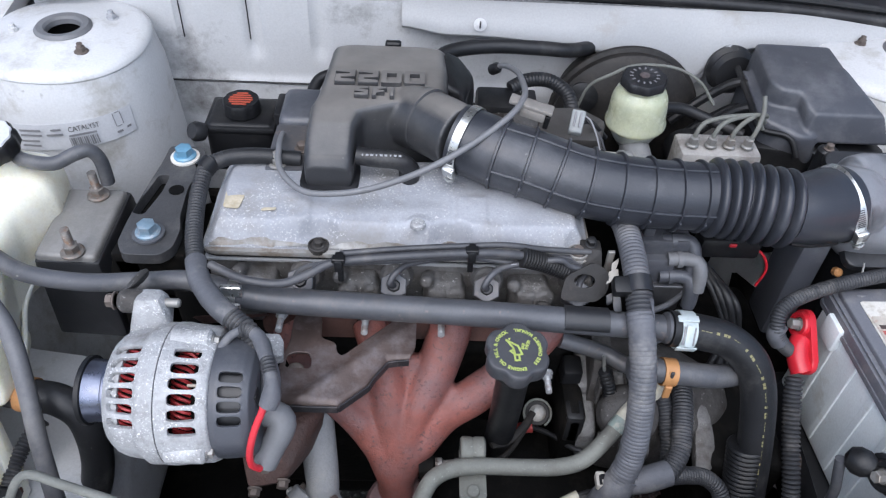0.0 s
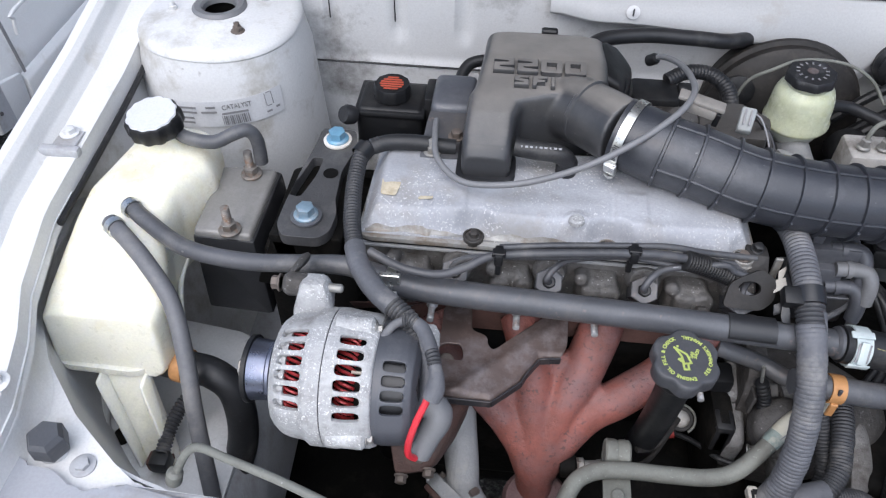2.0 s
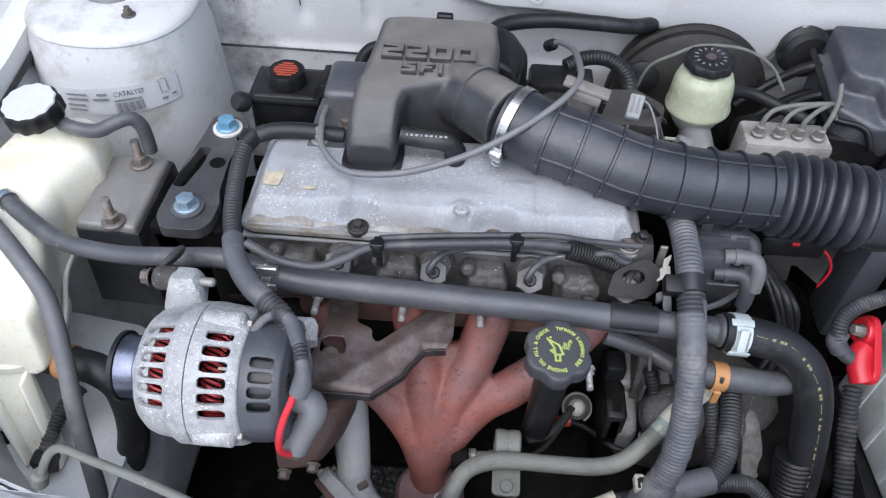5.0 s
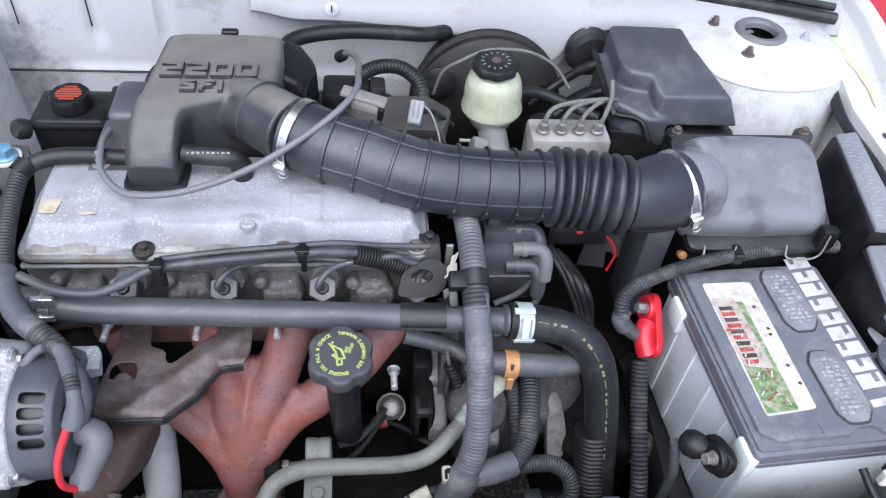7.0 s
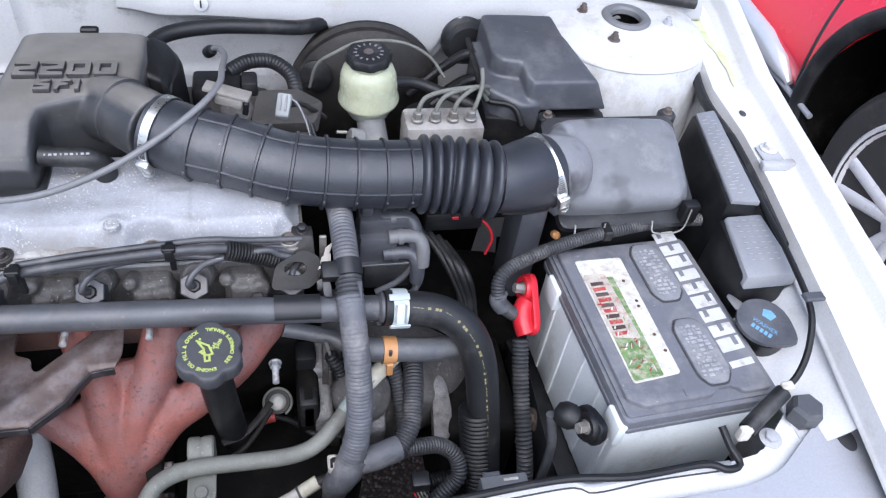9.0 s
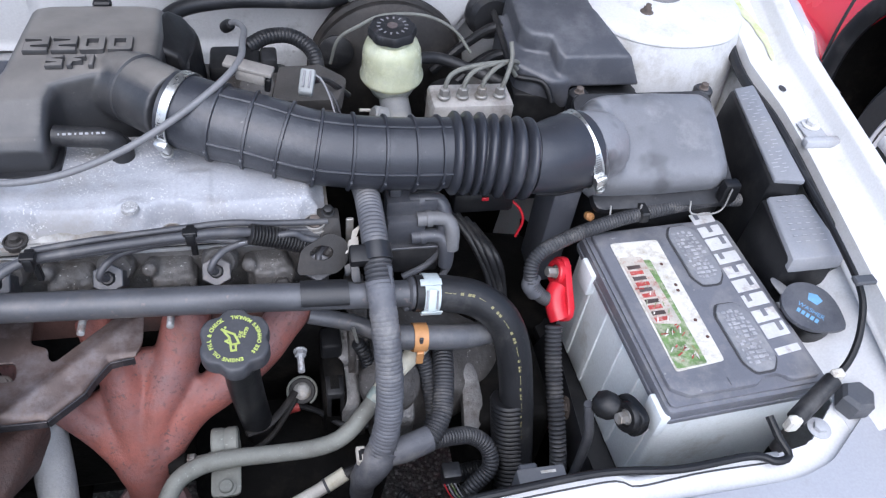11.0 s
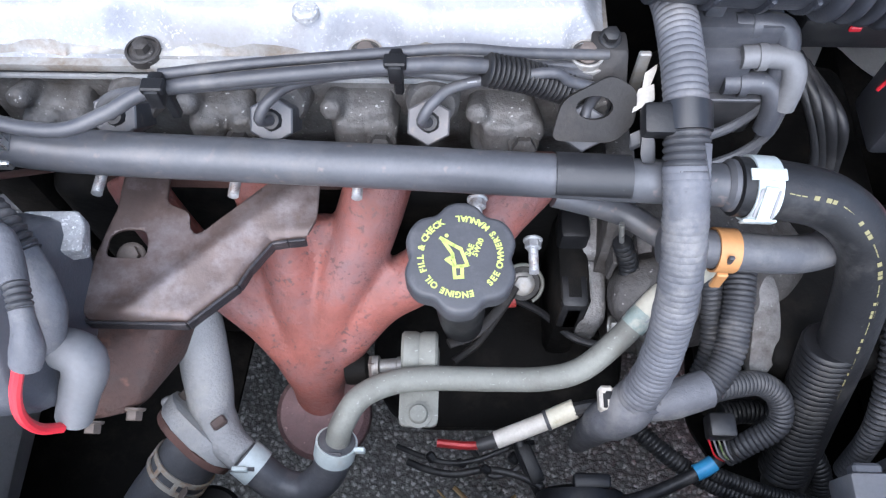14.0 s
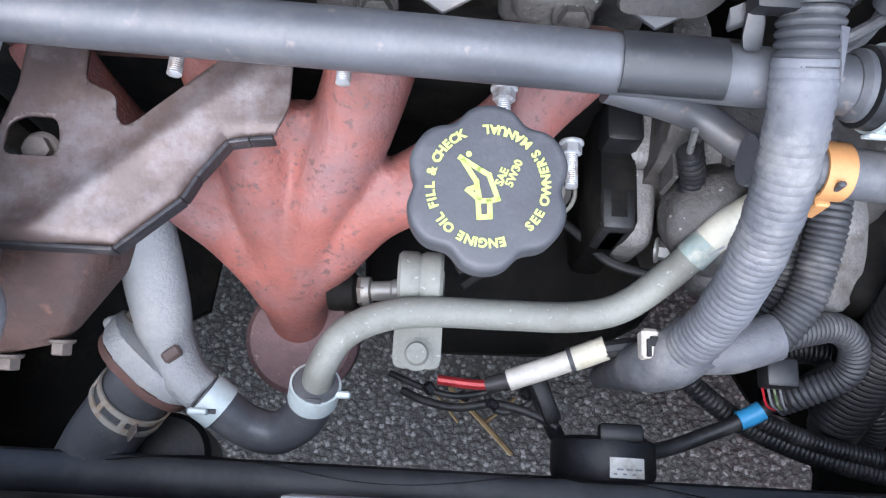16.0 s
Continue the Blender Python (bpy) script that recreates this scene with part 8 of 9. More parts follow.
for p in ((-0.354, 0.755, 0.822), (-0.361, 0.617, 0.822)):
    w_ = part("washer", lathe([(0.0175, 0), (0.0175, 0.0025), (0.015, 0.003), (0, 0.003)], 28, Matrix.Translation(p)), LABEL if p[1] > 0.7 else GREYPL, mt)
    part("blue_bolt", hexbolt(Matrix.Translation((p[0], p[1], p[2] + 0.003)), 0.0102, 0.010, 1.35), BLUE if p[1] > 0.7 else BLUE_GREY, w_, "blue-coated flanged bolt")
part("riser", box((0.05, 0.16, 0.16), (-0.40, 0.70, 0.68), 0.012, 2), VOID, mt)

# power steering reservoir and the coil bracket beside it
ps = thing("power_steering_reservoir", "black power steering reservoir, cap printed in orange-red", "fluid reservoir", (-0.30, 0.845, 0.75))
part("body", box((0.088, 0.07, 0.075), (-0.299, 0.845, 0.795), 0.009, 3), BLACK, ps)
part("shoulder", box((0.092, 0.074, 0.010), (-0.299, 0.845, 0.825), 0.004, 2), BLACK, ps)
part("side_fin", box((0.016, 0.05, 0.09), (-0.248, 0.848, 0.80), 0.004, 2), BLACK, ps)
pcap = part("cap", lathe([(0.021, 0), (0.0238, 0.003), (0.0238, 0.016), (0.0220, 0.020), (0.0, 0.0205)], 60, Matrix.Translation((-0.299, 0.843, 0.832)), lobes=10, depth=0.02), BLACK, ps)
for k in range(6):
    w_ = (0.016, 0.026, 0.032, 0.034, 0.030, 0.020)[k]
    part("print_bar", box((w_ * 0.9, 0.0030, 0.0004), (-0.299, 0.8555 - 0.0050 * k, 0.8527), 0, 1), REDPRINT, pcap, "orange-red warning print")
part("side_knob", lathe([(0.012, 0), (0.013, 0.01), (0.010, 0.016)], 20, axes((-0.346, 0.81, 0.822), (-0.5, -0.5, 0.4))), RUBBER, ps)
cb = thing("intake_bracket", "dark bracket with rusty bolts beside the resonator", "bracket", (-0.215, 0.77, 0.83))
part("plate", hull([(-0.245, 0.70, 0.853), (-0.185, 0.70, 0.853), (-0.245, 0.79, 0.853), (-0.185, 0.79, 0.853), (-0.245, 0.70, 0.846), (-0.185, 0.79, 0.846)], 0.002), PIPE, cb)
part("coil_block", box((0.055, 0.075, 0.06), (-0.216, 0.825, 0.832), 0.010, 3), COVERPL, cb, "dusty grey block")
for p, m_ in (((-0.231, 0.709, 0.853), STEEL), ((-0.206, 0.740, 0.853), BOLT_RUST)):
    part("bolt", hexbolt(Matrix.Translation(p), 0.0068, 0.007, 1.5, stud=0.010 if m_ is STEEL else 0), m_, cb)

# loose cable over the intake
tc = thing("throttle_cable", "grey throttle cable looping over the intake", "cable", (0.0, 0.7, 0.9))
part("cable", tube([(0.028, 0.895, 0.882), (0.040, 0.880, 0.893), (0.050, 0.835, 0.912), (0.050, 0.77, 0.936), (0.048, 0.733, 0.941), (0.030, 0.70, 0.937), (-0.01, 0.668, 0.922), (-0.06, 0.648, 0.900), (-0.115, 0.639, 0.880), (-0.16, 0.639, 0.870), (-0.195, 0.648, 0.866), (-0.222, 0.68, 0.868), (-0.229, 0.72, 0.872), (-0.232, 0.76, 0.86)], 0.0036, 12, 0.006), BOOT, tc)
TAUPE = mat("taupe_clip_plastic", (0.24, 0.226, 0.208), 0.5, var=0.15, scale=20, bump=0.06, dirt=((0.15, 0.14, 0.13), 0.35, 30))
gclip = part("guide_clip", box((0.050, 0.0165, 0.005), (0, 0, 0), 0.0015, 2, pose(0.056, 0.723, 0.9375, 0, 8, -16)), TAUPE, tc, "taupe plastic guide clip")
part("clip_block", box((0.030, 0.014, 0.012), (0, 0, 0), 0.002, 2, pose(0.058, 0.721, 0.929, 0, 8, -16)), TAUPE, gclip)
part("clip_foot", box((0.006, 0.006, 0.016), (0, 0, 0), 0.001, 1, pose(0.074, 0.716, 0.920, 0, 8, -16)), BLACK, gclip)
part("cable_end", lathe([(0.0075, 0), (0.0075, 0.012), (0.005, 0.016)], 14, axes((0.026, 0.898, 0.876), (0.4, -0.6, 0.6))), BLACK, tc)
thr = thing("throttle_unit", "dirty metal throttle unit with a grey plug", "throttle", (0.10, 0.80, 0.80))
part("casting", box((0.13, 0.10, 0.08), (0.085, 0.80, 0.808), 0.012, 3), ALU_DIRTY, thr)
part("cam_plate", hull([(0.075, 0.765, 0.862), (0.150, 0.760, 0.866), (0.165, 0.80, 0.868), (0.135, 0.832, 0.866), (0.085, 0.835, 0.862), (0.078, 0.77, 0.845), (0.155, 0.765, 0.845), (0.13, 0.83, 0.845)], 0.003), mat("dusty_cast_bracket", (0.072, 0.067, 0.062), 0.6, 0.1, var=0.3, scale=16, bump=0.3, dirt=((0.05, 0.045, 0.04), 0.45, 20)), thr, "dusty cast bracket")
part("cable_drum", lathe([(0.018, 0), (0.020, 0.003), (0.020, 0.010), (0.014, 0.013)], 28, axes((0.060, 0.80, 0.850), (0.1, -0.3, 1))), ALU_DIRTY, thr)
plug_ = part("plug", hull([(0.104, 0.734, 0.897), (0.119, 0.730, 0.897), (0.109, 0.752, 0.916), (0.125, 0.748, 0.916), (0.105, 0.738, 0.888), (0.120, 0.734, 0.888), (0.110, 0.757, 0.908), (0.126, 0.753, 0.908)], 0.002, 2), mat("pale_grey_plug", (0.27, 0.285, 0.285), 0.45, var=0.1, scale=30, bump=0.05), thr, "pale grey electrical plug")
for dx in (0.0, 0.006):
    part("plug_rib", box((0.0022, 0.018, 0.002), (0, 0, 0), 0.0006, 1, pose(0.1115 + dx, 0.7420 - 0.0016 * dx / 0.006, 0.9085, 40, 0, -14)), INK_GREY, plug_)
for k in range(3):
    part("plug_wire", tube([(0.121, 0.748 + 0.002 * k, 0.910), (0.130, 0.744, 0.906 - 0.002 * k), (0.138 + 0.002 * k, 0.730, 0.893), (0.143 + 0.003 * k, 0.716, 0.878)], 0.0011, 6, 0.005), (INK_GREY, RUBBER, INK)[k], thr)
part("plug_lead", tube([(0.118, 0.748, 0.90), (0.135, 0.765, 0.89), (0.15, 0.78, 0.87), (0.165, 0.79, 0.85)], 0.0035, 8, 0.005), RUBBER, thr)
part("hose", tube([(0.05, 0.882, 0.858), (0.075, 0.895, 0.864), (0.105, 0.898, 0.862), (0.128, 0.882, 0.852), (0.134, 0.86, 0.835), (0.136, 0.84, 0.81)], 0.0095, 14, rib=(0.0046, 0.0007)), RUBBER, thr, "finely ribbed vacuum hose")
part("sensor", box((0.06, 0.05, 0.03), (0.035, 0.865, 0.842), 0.006, 2), BLACK, thr)
part("sensor_lug", box((0.02, 0.03, 0.022), (0.075, 0.872, 0.845), 0.004, 2), BLACK_DUSTY, thr)
part("intake_manifold", box((0.34, 0.16, 0.12), (-0.06, 0.86, 0.75), 0.03, 3), ALU_DIRTY, thr)
vac = thing("vacuum_hose", "black vacuum hose along the bulkhead", "hose", (0.06, 0.98, 0.85))
part("hose", tube([(-0.06, 0.93, 0.855), (-0.03, 0.965, 0.862), (0.03, 0.985, 0.862), (0.10, 0.992, 0.858), (0.145, 1.000, 0.852), (0.18, 1.03, 0.842), (0.20, 1.07, 0.835)], 0.0105, 14, 0.006), RUBBER, vac)
part("hose", tube([(-0.20, 0.86, 0.82), (-0.215, 0.88, 0.83), (-0.205, 0.91, 0.845), (-0.17, 0.92, 0.85)], 0.008, 12, 0.006), RUBBER, vac)

# ---------------------------------------------------------------- brakes
bst = thing("brake_booster", "round black brake booster on the bulkhead", "brake booster", (0.243, 1.0, 0.75))
part("drum", lathe([(0.0, -0.02), (0.03, -0.02), (0.055, -0.005), (0.095, 0.005), (0.112, 0.02), (0.110, 0.035), (0.116, 0.038), (0.116, 0.044), (0.110, 0.05), (0.10, 0.09)], 56, axes((0.243, 0.965, 0.742), (0, 1, -0.05), (1, 0, 0))), GRIMY, bst)
part("grommet", lathe([(0.022, 0), (0.024, 0.008), (0.012, 0.014)], 24, axes((0.165, 0.963, 0.80), (0, -1, 0.1), (1, 0, 0))), RUBBER, bst)
part("wire_loop", tube([(0.155, 0.93, 0.80), (0.165, 0.925, 0.84), (0.19, 0.92, 0.862), (0.225, 0.93, 0.872), (0.28, 0.935, 0.868), (0.32, 0.93, 0.85), (0.345, 0.92, 0.82)], 0.0022, 8, 0.006), STEEL_TUBE, bst, "thin grey line over the booster")
mc = thing("brake_fluid_reservoir", "yellowed brake fluid bottle with a black cap", "fluid reservoir", (0.228, 0.88, 0.78))
BX = axes((0.236, 0.905, 0.772), (-0.04, -0.02, 1), (1, 0, 0)) @ Matrix.Scale(1.03, 4)
part("lower_bottle", lathe([(0.018, -0.006), (0.027, 0.002), (0.032, 0.012), (0.034, 0.020)], 40, BX), mat("cloudy_pale_bottle", (0.56, 0.60, 0.56), 0.4, var=0.1, scale=14, bump=0.03, dirt=((0.40, 0.40, 0.36), 0.3, 20)), mc, "cloudy paler lower bottle")
part("bottle", lathe([(0.034, 0.020), (0.040, 0.023), (0.0415, 0.026), (0.0415, 0.029), (0.0392, 0.033), (0.0385, 0.050), (0.0372, 0.064), (0.0335, 0.074), (0.026, 0.080), (0.026, 0.086)], 40, BX), YELLOWISH, mc, "yellowed translucent bottle")
bcap = part("cap", lathe([(0.026, 0.084), (0.0295, 0.086), (0.0295, 0.094), (0.0275, 0.0975), (0.001, 0.0985)], 96, BX, lobes=8, depth=0.035), CAPBLACK, mc, "black ribbed cap")
part("cap_button", lathe([(0.0065, 0.0984), (0.0065, 0.0992), (0.001, 0.0994)], 20, BX), RUST, bcap)
for k in range(14):
    a = 2 * math.pi * k / 14
    part("print_bar", box((0.0045, 0.0022, 0.0003), (0.0175, 0, 0.0984), 0, 1, BX @ Matrix.Rotation(a, 4, "Z")), INK_GREY, bcap)
part("cylinder", lathe([(0.018, 0), (0.02, 0.01), (0.02, 0.11), (0.024, 0.115), (0.024, 0.13)], 28, axes((0.236, 0.80, 0.765), (0.02, 1, 0.02), (1, 0, 0))), ALU_PLAIN, mc)
part("neck", lathe([(0.014, -0.03), (0.014, 0.004)], 20, BX), ALU_PLAIN, mc)
part("port_boss", lathe([(0.012, 0), (0.012, 0.016), (0.009, 0.019)], 20, axes((0.219, 0.842, 0.776), (-1, -0.2, 0.4), (0, 0, 1))), ALU_PLAIN, mc, "pale cast port boss")
part("bleed_pin", tube([(0.198, 0.838, 0.790), (0.184, 0.835, 0.793)], 0.0022, 8, 0.004), SLEEVE, mc, "short white pin")
hyd = thing("brake_modulator", "cast brake modulator with four bent steel lines", "brake modulator", (0.32, 0.81, 0.78))
part("block", box((0.106, 0.05, 0.055), (0.324, 0.820, 0.797), 0.006, 2, None), mat("grimy_cast_block", (0.40, 0.385, 0.365), 0.6, 0.2, var=0.2, scale=14, bump=0.3, dirt=((0.16, 0.14, 0.125), 0.45, 16)), hyd)
for i in range(4):
    x = 0.287 + 0.024 * i
    part("fitting", hexbolt(Matrix.Translation((x, 0.812, 0.8275)), 0.0065, 0.010, 1.3), STEEL, hyd)
    dx = 0.372 - x
    part("line", tube([(x, 0.812, 0.834), (x + 0.002, 0.814, 0.848), (x + 0.012, 0.820, 0.858), (x + 0.35 * dx + 0.012, 0.828, 0.862), (0.374, 0.835 + 0.004 * i, 0.862 - 0.004 * i), (0.39, 0.85, 0.85 - 0.01 * i)] if i < 3 else [(x, 0.812, 0.834), (x + 0.006, 0.815, 0.85), (0.374, 0.832, 0.868), (0.374, 0.846, 0.885)], 0.0030, 10, 0.005), STEEL_TUBE, hyd, "bent steel brake line")
part("side_motor", lathe([(0.028, 0), (0.028, 0.07), (0.024, 0.075)], 28, axes((0.31, 0.83, 0.765), (0, 1, 0), (1, 0, 0))), BLACK, hyd)
bh = thing("brake_hose", "black brake hose behind the fluid bottle", "hose", (0.33, 0.91, 0.8))
part("hose", tube([(0.262, 0.905, 0.822), (0.30, 0.915, 0.815), (0.34, 0.905, 0.805), (0.385, 0.885, 0.795)], 0.008, 12, 0.006), RUBBER, bh)
for k, (y, z) in enumerate(((0.90, 0.79), (0.93, 0.77), (0.95, 0.80))):
    part("hose", tube([(0.30, y, z - 0.03), (0.35, y + 0.01, z + 0.01), (0.39, y, z + 0.04), (0.41, y - 0.02, z)], 0.007, 10, 0.008), BLACK, bh)

# ---------------------------------------------------------------- ignition coils and the space behind
coil = thing("ignition_coil", "dark grey ignition coil pack with boots", "ignition coil", (0.24, 0.66, 0.70))
part("housing", box((0.062, 0.045, 0.024), (0.224, 0.668, 0.797), 0.005, 2), COVERPL, coil)
part("housing", box((0.046, 0.05, 0.04), (0.216, 0.660, 0.768), 0.006, 2), COVERPL, coil)
part("housing", box((0.060, 0.055, 0.045), (0.228, 0.658, 0.727), 0.006, 2), BLACK_DUSTY, coil)
part("frame_plate", box((0.075, 0.06, 0.004), (0.226, 0.660, 0.748), 0.001, 1), PIPE, coil)
for x0, y0, z0, m_ in ((0.232, 0.655, 0.802, COVERPL), (0.240, 0.640, 0.786, BOOT), (0.234, 0.636, 0.762, COVERPL)):
    bt = part("lead_boot", tube([(x0 - 0.012, y0, z0), (x0 + 0.012, y0, z0 + 0.001), (x0 + 0.024, y0 - 0.002, z0 - 0.002), (x0 + 0.029, y0 - 0.009, z0 - 0.014), (x0 + 0.029, y0 - 0.015, z0 - 0.036)], 0.0085, 14, 0.004), m_, coil, "grey right-angle rubber boot")
    part("collar", band((x0 + 0.002, y0, z0 + 0.0005), (1, 0, 0.05), 0.0088, 0.006, 0.0012), m_, bt)
    part("lead", tube([(x0 + 0.029, y0 - 0.015, z0 - 0.036), (x0 + 0.026, y0 - 0.022, z0 - 0.06), (x0 + 0.01, y0 - 0.028, z0 - 0.08), (x0 - 0.02, y0 - 0.036, z0 - 0.09)], 0.004, 10, 0.006), RUBBER_GREY, coil)
for x, y in ((0.204, 0.662), (0.222, 0.676), (0.242, 0.676)):
    part("tower_cap", box((0.014, 0.016, 0.012), (x, y, 0.8135), 0.003, 2), COVERPL, coil, "square tower on the coil")
part("bracket_tag", box((0.008, 0.004, 0.05), (0.148, 0.605, 0.805), 0.001, 1, None), STEEL, coil, "bright steel tag")
part("tag_foil", hull([(0.140, 0.571, 0.812), (0.155, 0.579, 0.815), (0.1555, 0.592, 0.816), (0.145, 0.589, 0.814), (0.1405, 0.573, 0.810), (0.155, 0.591, 0.8135)], 0.0005, 1), SLEEVE, coil, "crumpled white tag")
part("tag_foil", hull([(0.147, 0.588, 0.814), (0.150, 0.601, 0.815), (0.159, 0.607, 0.818), (0.158, 0.602, 0.816), (0.153, 0.590, 0.813)], 0.0004, 1), SLEEVE, coil)
bhn = thing("engine_harness", "dark wiring with red tape behind the coils", "wiring", (0.32, 0.68, 0.72))
part("connector", box((0.075, 0.03, 0.03), (0.315, 0.685, 0.775), 0.005, 2), BLACK, bhn)
part("red_mark", box((0.009, 0.003, 0.005), (0.315, 0.669, 0.784), 0.001, 1), REDPL, bhn)
part("wire", tube([(0.345, 0.68, 0.775), (0.36, 0.672, 0.765), (0.368, 0.668, 0.745), (0.362, 0.665, 0.72)], 0.0017, 8, 0.005), REDPL, bhn)
for k in range(4):
    part("conduit", tube([(0.28 + 0.012 * k, 0.70, 0.74 - 0.01 * k), (0.31 + 0.008 * k, 0.66 - 0.006 * k, 0.71), (0.33 + 0.006 * k, 0.63, 0.66), (0.31 + 0.014 * k, 0.60, 0.60), (0.32 + 0.008 * k, 0.56, 0.52)], 0.0042 + 0.0008 * (k % 3), 12, 0.006), RUBBER, bhn)

# ---------------------------------------------------------------- gearbox, front pipes and wiring
gb = thing("gearbox", "dirty cast-aluminium gearbox housing", "gearbox", (0.2, 0.56, 0.4))
part("bell_flange", prism(rounded([(-0.075, -0.11), (0.05, -0.11), (0.08, -0.04), (0.075, 0.06), (0.03, 0.11), (-0.06, 0.11)], 0.03, 5), 0, 0.022, 0.004, axes((0.145, 0.60, 0.60), (1, -0.05, 0), (0, 1, 0))), ALU_DIRTY, gb)
b = bmesh.new()
lathe([(0.04, 0.0), (0.085, 0.01), (0.088, 0.05), (0.07, 0.11), (0.05, 0.15), (0.03, 0.17)], 36, axes((0.16, 0.58, 0.59), (1, -0.05, 0), (0, 0, 1)), b)
box((0.10, 0.09, 0.08), (0.235, 0.55, 0.60), 0.02, 3, None, b)
lathe([(0.035, 0), (0.035, 0.03), (0.02, 0.04)], 24, axes((0.185, 0.52, 0.645), (0, -0.6, 0.8)), b)
housing = part("housing", b, ALU_DIRTY, gb)
voxel(housing, 0.0045, 3)
part("ear_plate", hull([(0.275, 0.54, 0.645), (0.295, 0.542, 0.64), (0.27, 0.47, 0.605), (0.292, 0.465, 0.60), (0.30, 0.50, 0.62), (0.275, 0.54, 0.62), (0.27, 0.47, 0.585), (0.295, 0.50, 0.59)], 0.006, 2), mat("stained_cast_ear", (0.200, 0.197, 0.195), 0.6, 0.2, var=0.35, scale=24, bump=0.8, fine=240, dirt=((0.060, 0.052, 0.046), 0.52, 34), specks=((0.36, 0.36, 0.35), 0.3, 260)), gb)
for pts in ([(0.132, 0.605, 0.672), (0.158, 0.605, 0.672), (0.130, 0.545, 0.660), (0.160, 0.545, 0.660), (0.134, 0.605, 0.62), (0.158, 0.605, 0.62), (0.132, 0.545, 0.61), (0.158, 0.545, 0.61)],
            [(0.128, 0.546, 0.652), (0.152, 0.546, 0.652), (0.126, 0.500, 0.628), (0.154, 0.500, 0.628), (0.130, 0.546, 0.60), (0.152, 0.546, 0.60), (0.130, 0.500, 0.58), (0.150, 0.500, 0.58)],
            [(0.160, 0.560, 0.680), (0.200, 0.552, 0.684), (0.165, 0.520, 0.664), (0.205, 0.515, 0.668), (0.162, 0.560, 0.63), (0.20, 0.552, 0.63), (0.168, 0.520, 0.62), (0.204, 0.515, 0.62)],
            [(0.176, 0.515, 0.655), (0.214, 0.510, 0.655), (0.182, 0.478, 0.630), (0.212, 0.474, 0.630), (0.178, 0.515, 0.60), (0.212, 0.510, 0.60), (0.184, 0.478, 0.59), (0.21, 0.474, 0.59)]):
    part("casting_pad", hull(pts, 0.006, 3), bpy.data.materials["stained_cast_ear"], gb, "pale machined casting")
for y, z in ((0.59, 0.672), (0.545, 0.655), (0.50, 0.62)):
    part("flange_bolt", hexbolt(axes((0.157, y, z), (1, -0.2, 0.4), (0, 0, 1)), 0.0065, 0.008, 1.3), STEEL, gb)
# added block that hides pale parts behind and reads as dark space
part("rear_filler", hull([(0.24, 0.62, 0.60), (0.44, 0.64, 0.57), (0.24, 0.86, 0.56), (0.47, 0.86, 0.52), (0.24, 0.62, 0.30), (0.47, 0.64, 0.30), (0.24, 0.88, 0.28), (0.48, 0.88, 0.28)], 0.02, 3), VOID, gb, "near-black filler added to darken the space behind the gearbox")
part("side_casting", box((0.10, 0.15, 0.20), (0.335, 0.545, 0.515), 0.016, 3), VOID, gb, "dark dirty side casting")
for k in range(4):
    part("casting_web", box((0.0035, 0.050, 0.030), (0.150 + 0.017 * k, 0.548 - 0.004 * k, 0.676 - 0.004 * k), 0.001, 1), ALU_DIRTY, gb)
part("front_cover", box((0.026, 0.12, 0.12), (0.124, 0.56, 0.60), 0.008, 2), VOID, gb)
part("rib_block", box((0.024, 0.03, 0.05), (0.124, 0.565, 0.655), 0.005, 2), BLACK, gb)
part("rib_block", box((0.022, 0.03, 0.05), (0.124, 0.515, 0.635), 0.005, 2), BLACK, gb)

ct = thing("coolant_tube", "dull steel coolant tube with a worn paper label", "pipe", (0.06, 0.44, 0.64))
part("tube", tube([(-0.0565, 0.398, 0.628), (-0.052, 0.410, 0.641), (-0.040, 0.428, 0.648), (-0.018, 0.440, 0.648), (0.01, 0.445, 0.646), (0.06, 0.446, 0.644), (0.10, 0.447, 0.645), (0.128, 0.454, 0.650), (0.155, 0.474, 0.664), (0.18, 0.497, 0.682), (0.205, 0.512, 0.70), (0.235, 0.530, 0.722)], 0.0094, 20, 0.005), STEEL_TUBE, ct)
part("paper_label", tube([(0.170, 0.488, 0.675), (0.183, 0.4995, 0.684), (0.205, 0.512, 0.70), (0.232, 0.528, 0.720)], 0.0099, 20, 0.004), mat("aged_paper_label", (0.55, 0.52, 0.42), 0.7, var=0.12, scale=50, bump=0.05, dirt=((0.35, 0.30, 0.2), 0.3, 60)), ct, "worn cream paper label")
part("label_band", tube([(0.163, 0.481, 0.6695), (0.172, 0.490, 0.6765)], 0.0101, 20, 0.003), mat("faded_teal_print", (0.22, 0.27, 0.25), 0.6, var=0.3, scale=60, bump=0.03, dirt=((0.42, 0.40, 0.33), 0.5, 70)), ct, "faded teal band")
for x, y, z in ((0.168, 0.476, 0.682), (0.178, 0.484, 0.690), (0.188, 0.490, 0.697)):
    part("print_bar", box((0.010, 0.0012, 0.0003), (0, 0, 0), 0, 1, axes((x + 0.006, y + 0.006, z + 0.0015), (-0.2, -0.5, 0.85), (0.8, 0.55, 0.5))), INK_GREY, ct)
hz = thing("bypass_hose", "black U-shaped bypass hose with silver clamps", "hose", (-0.09, 0.38, 0.6))
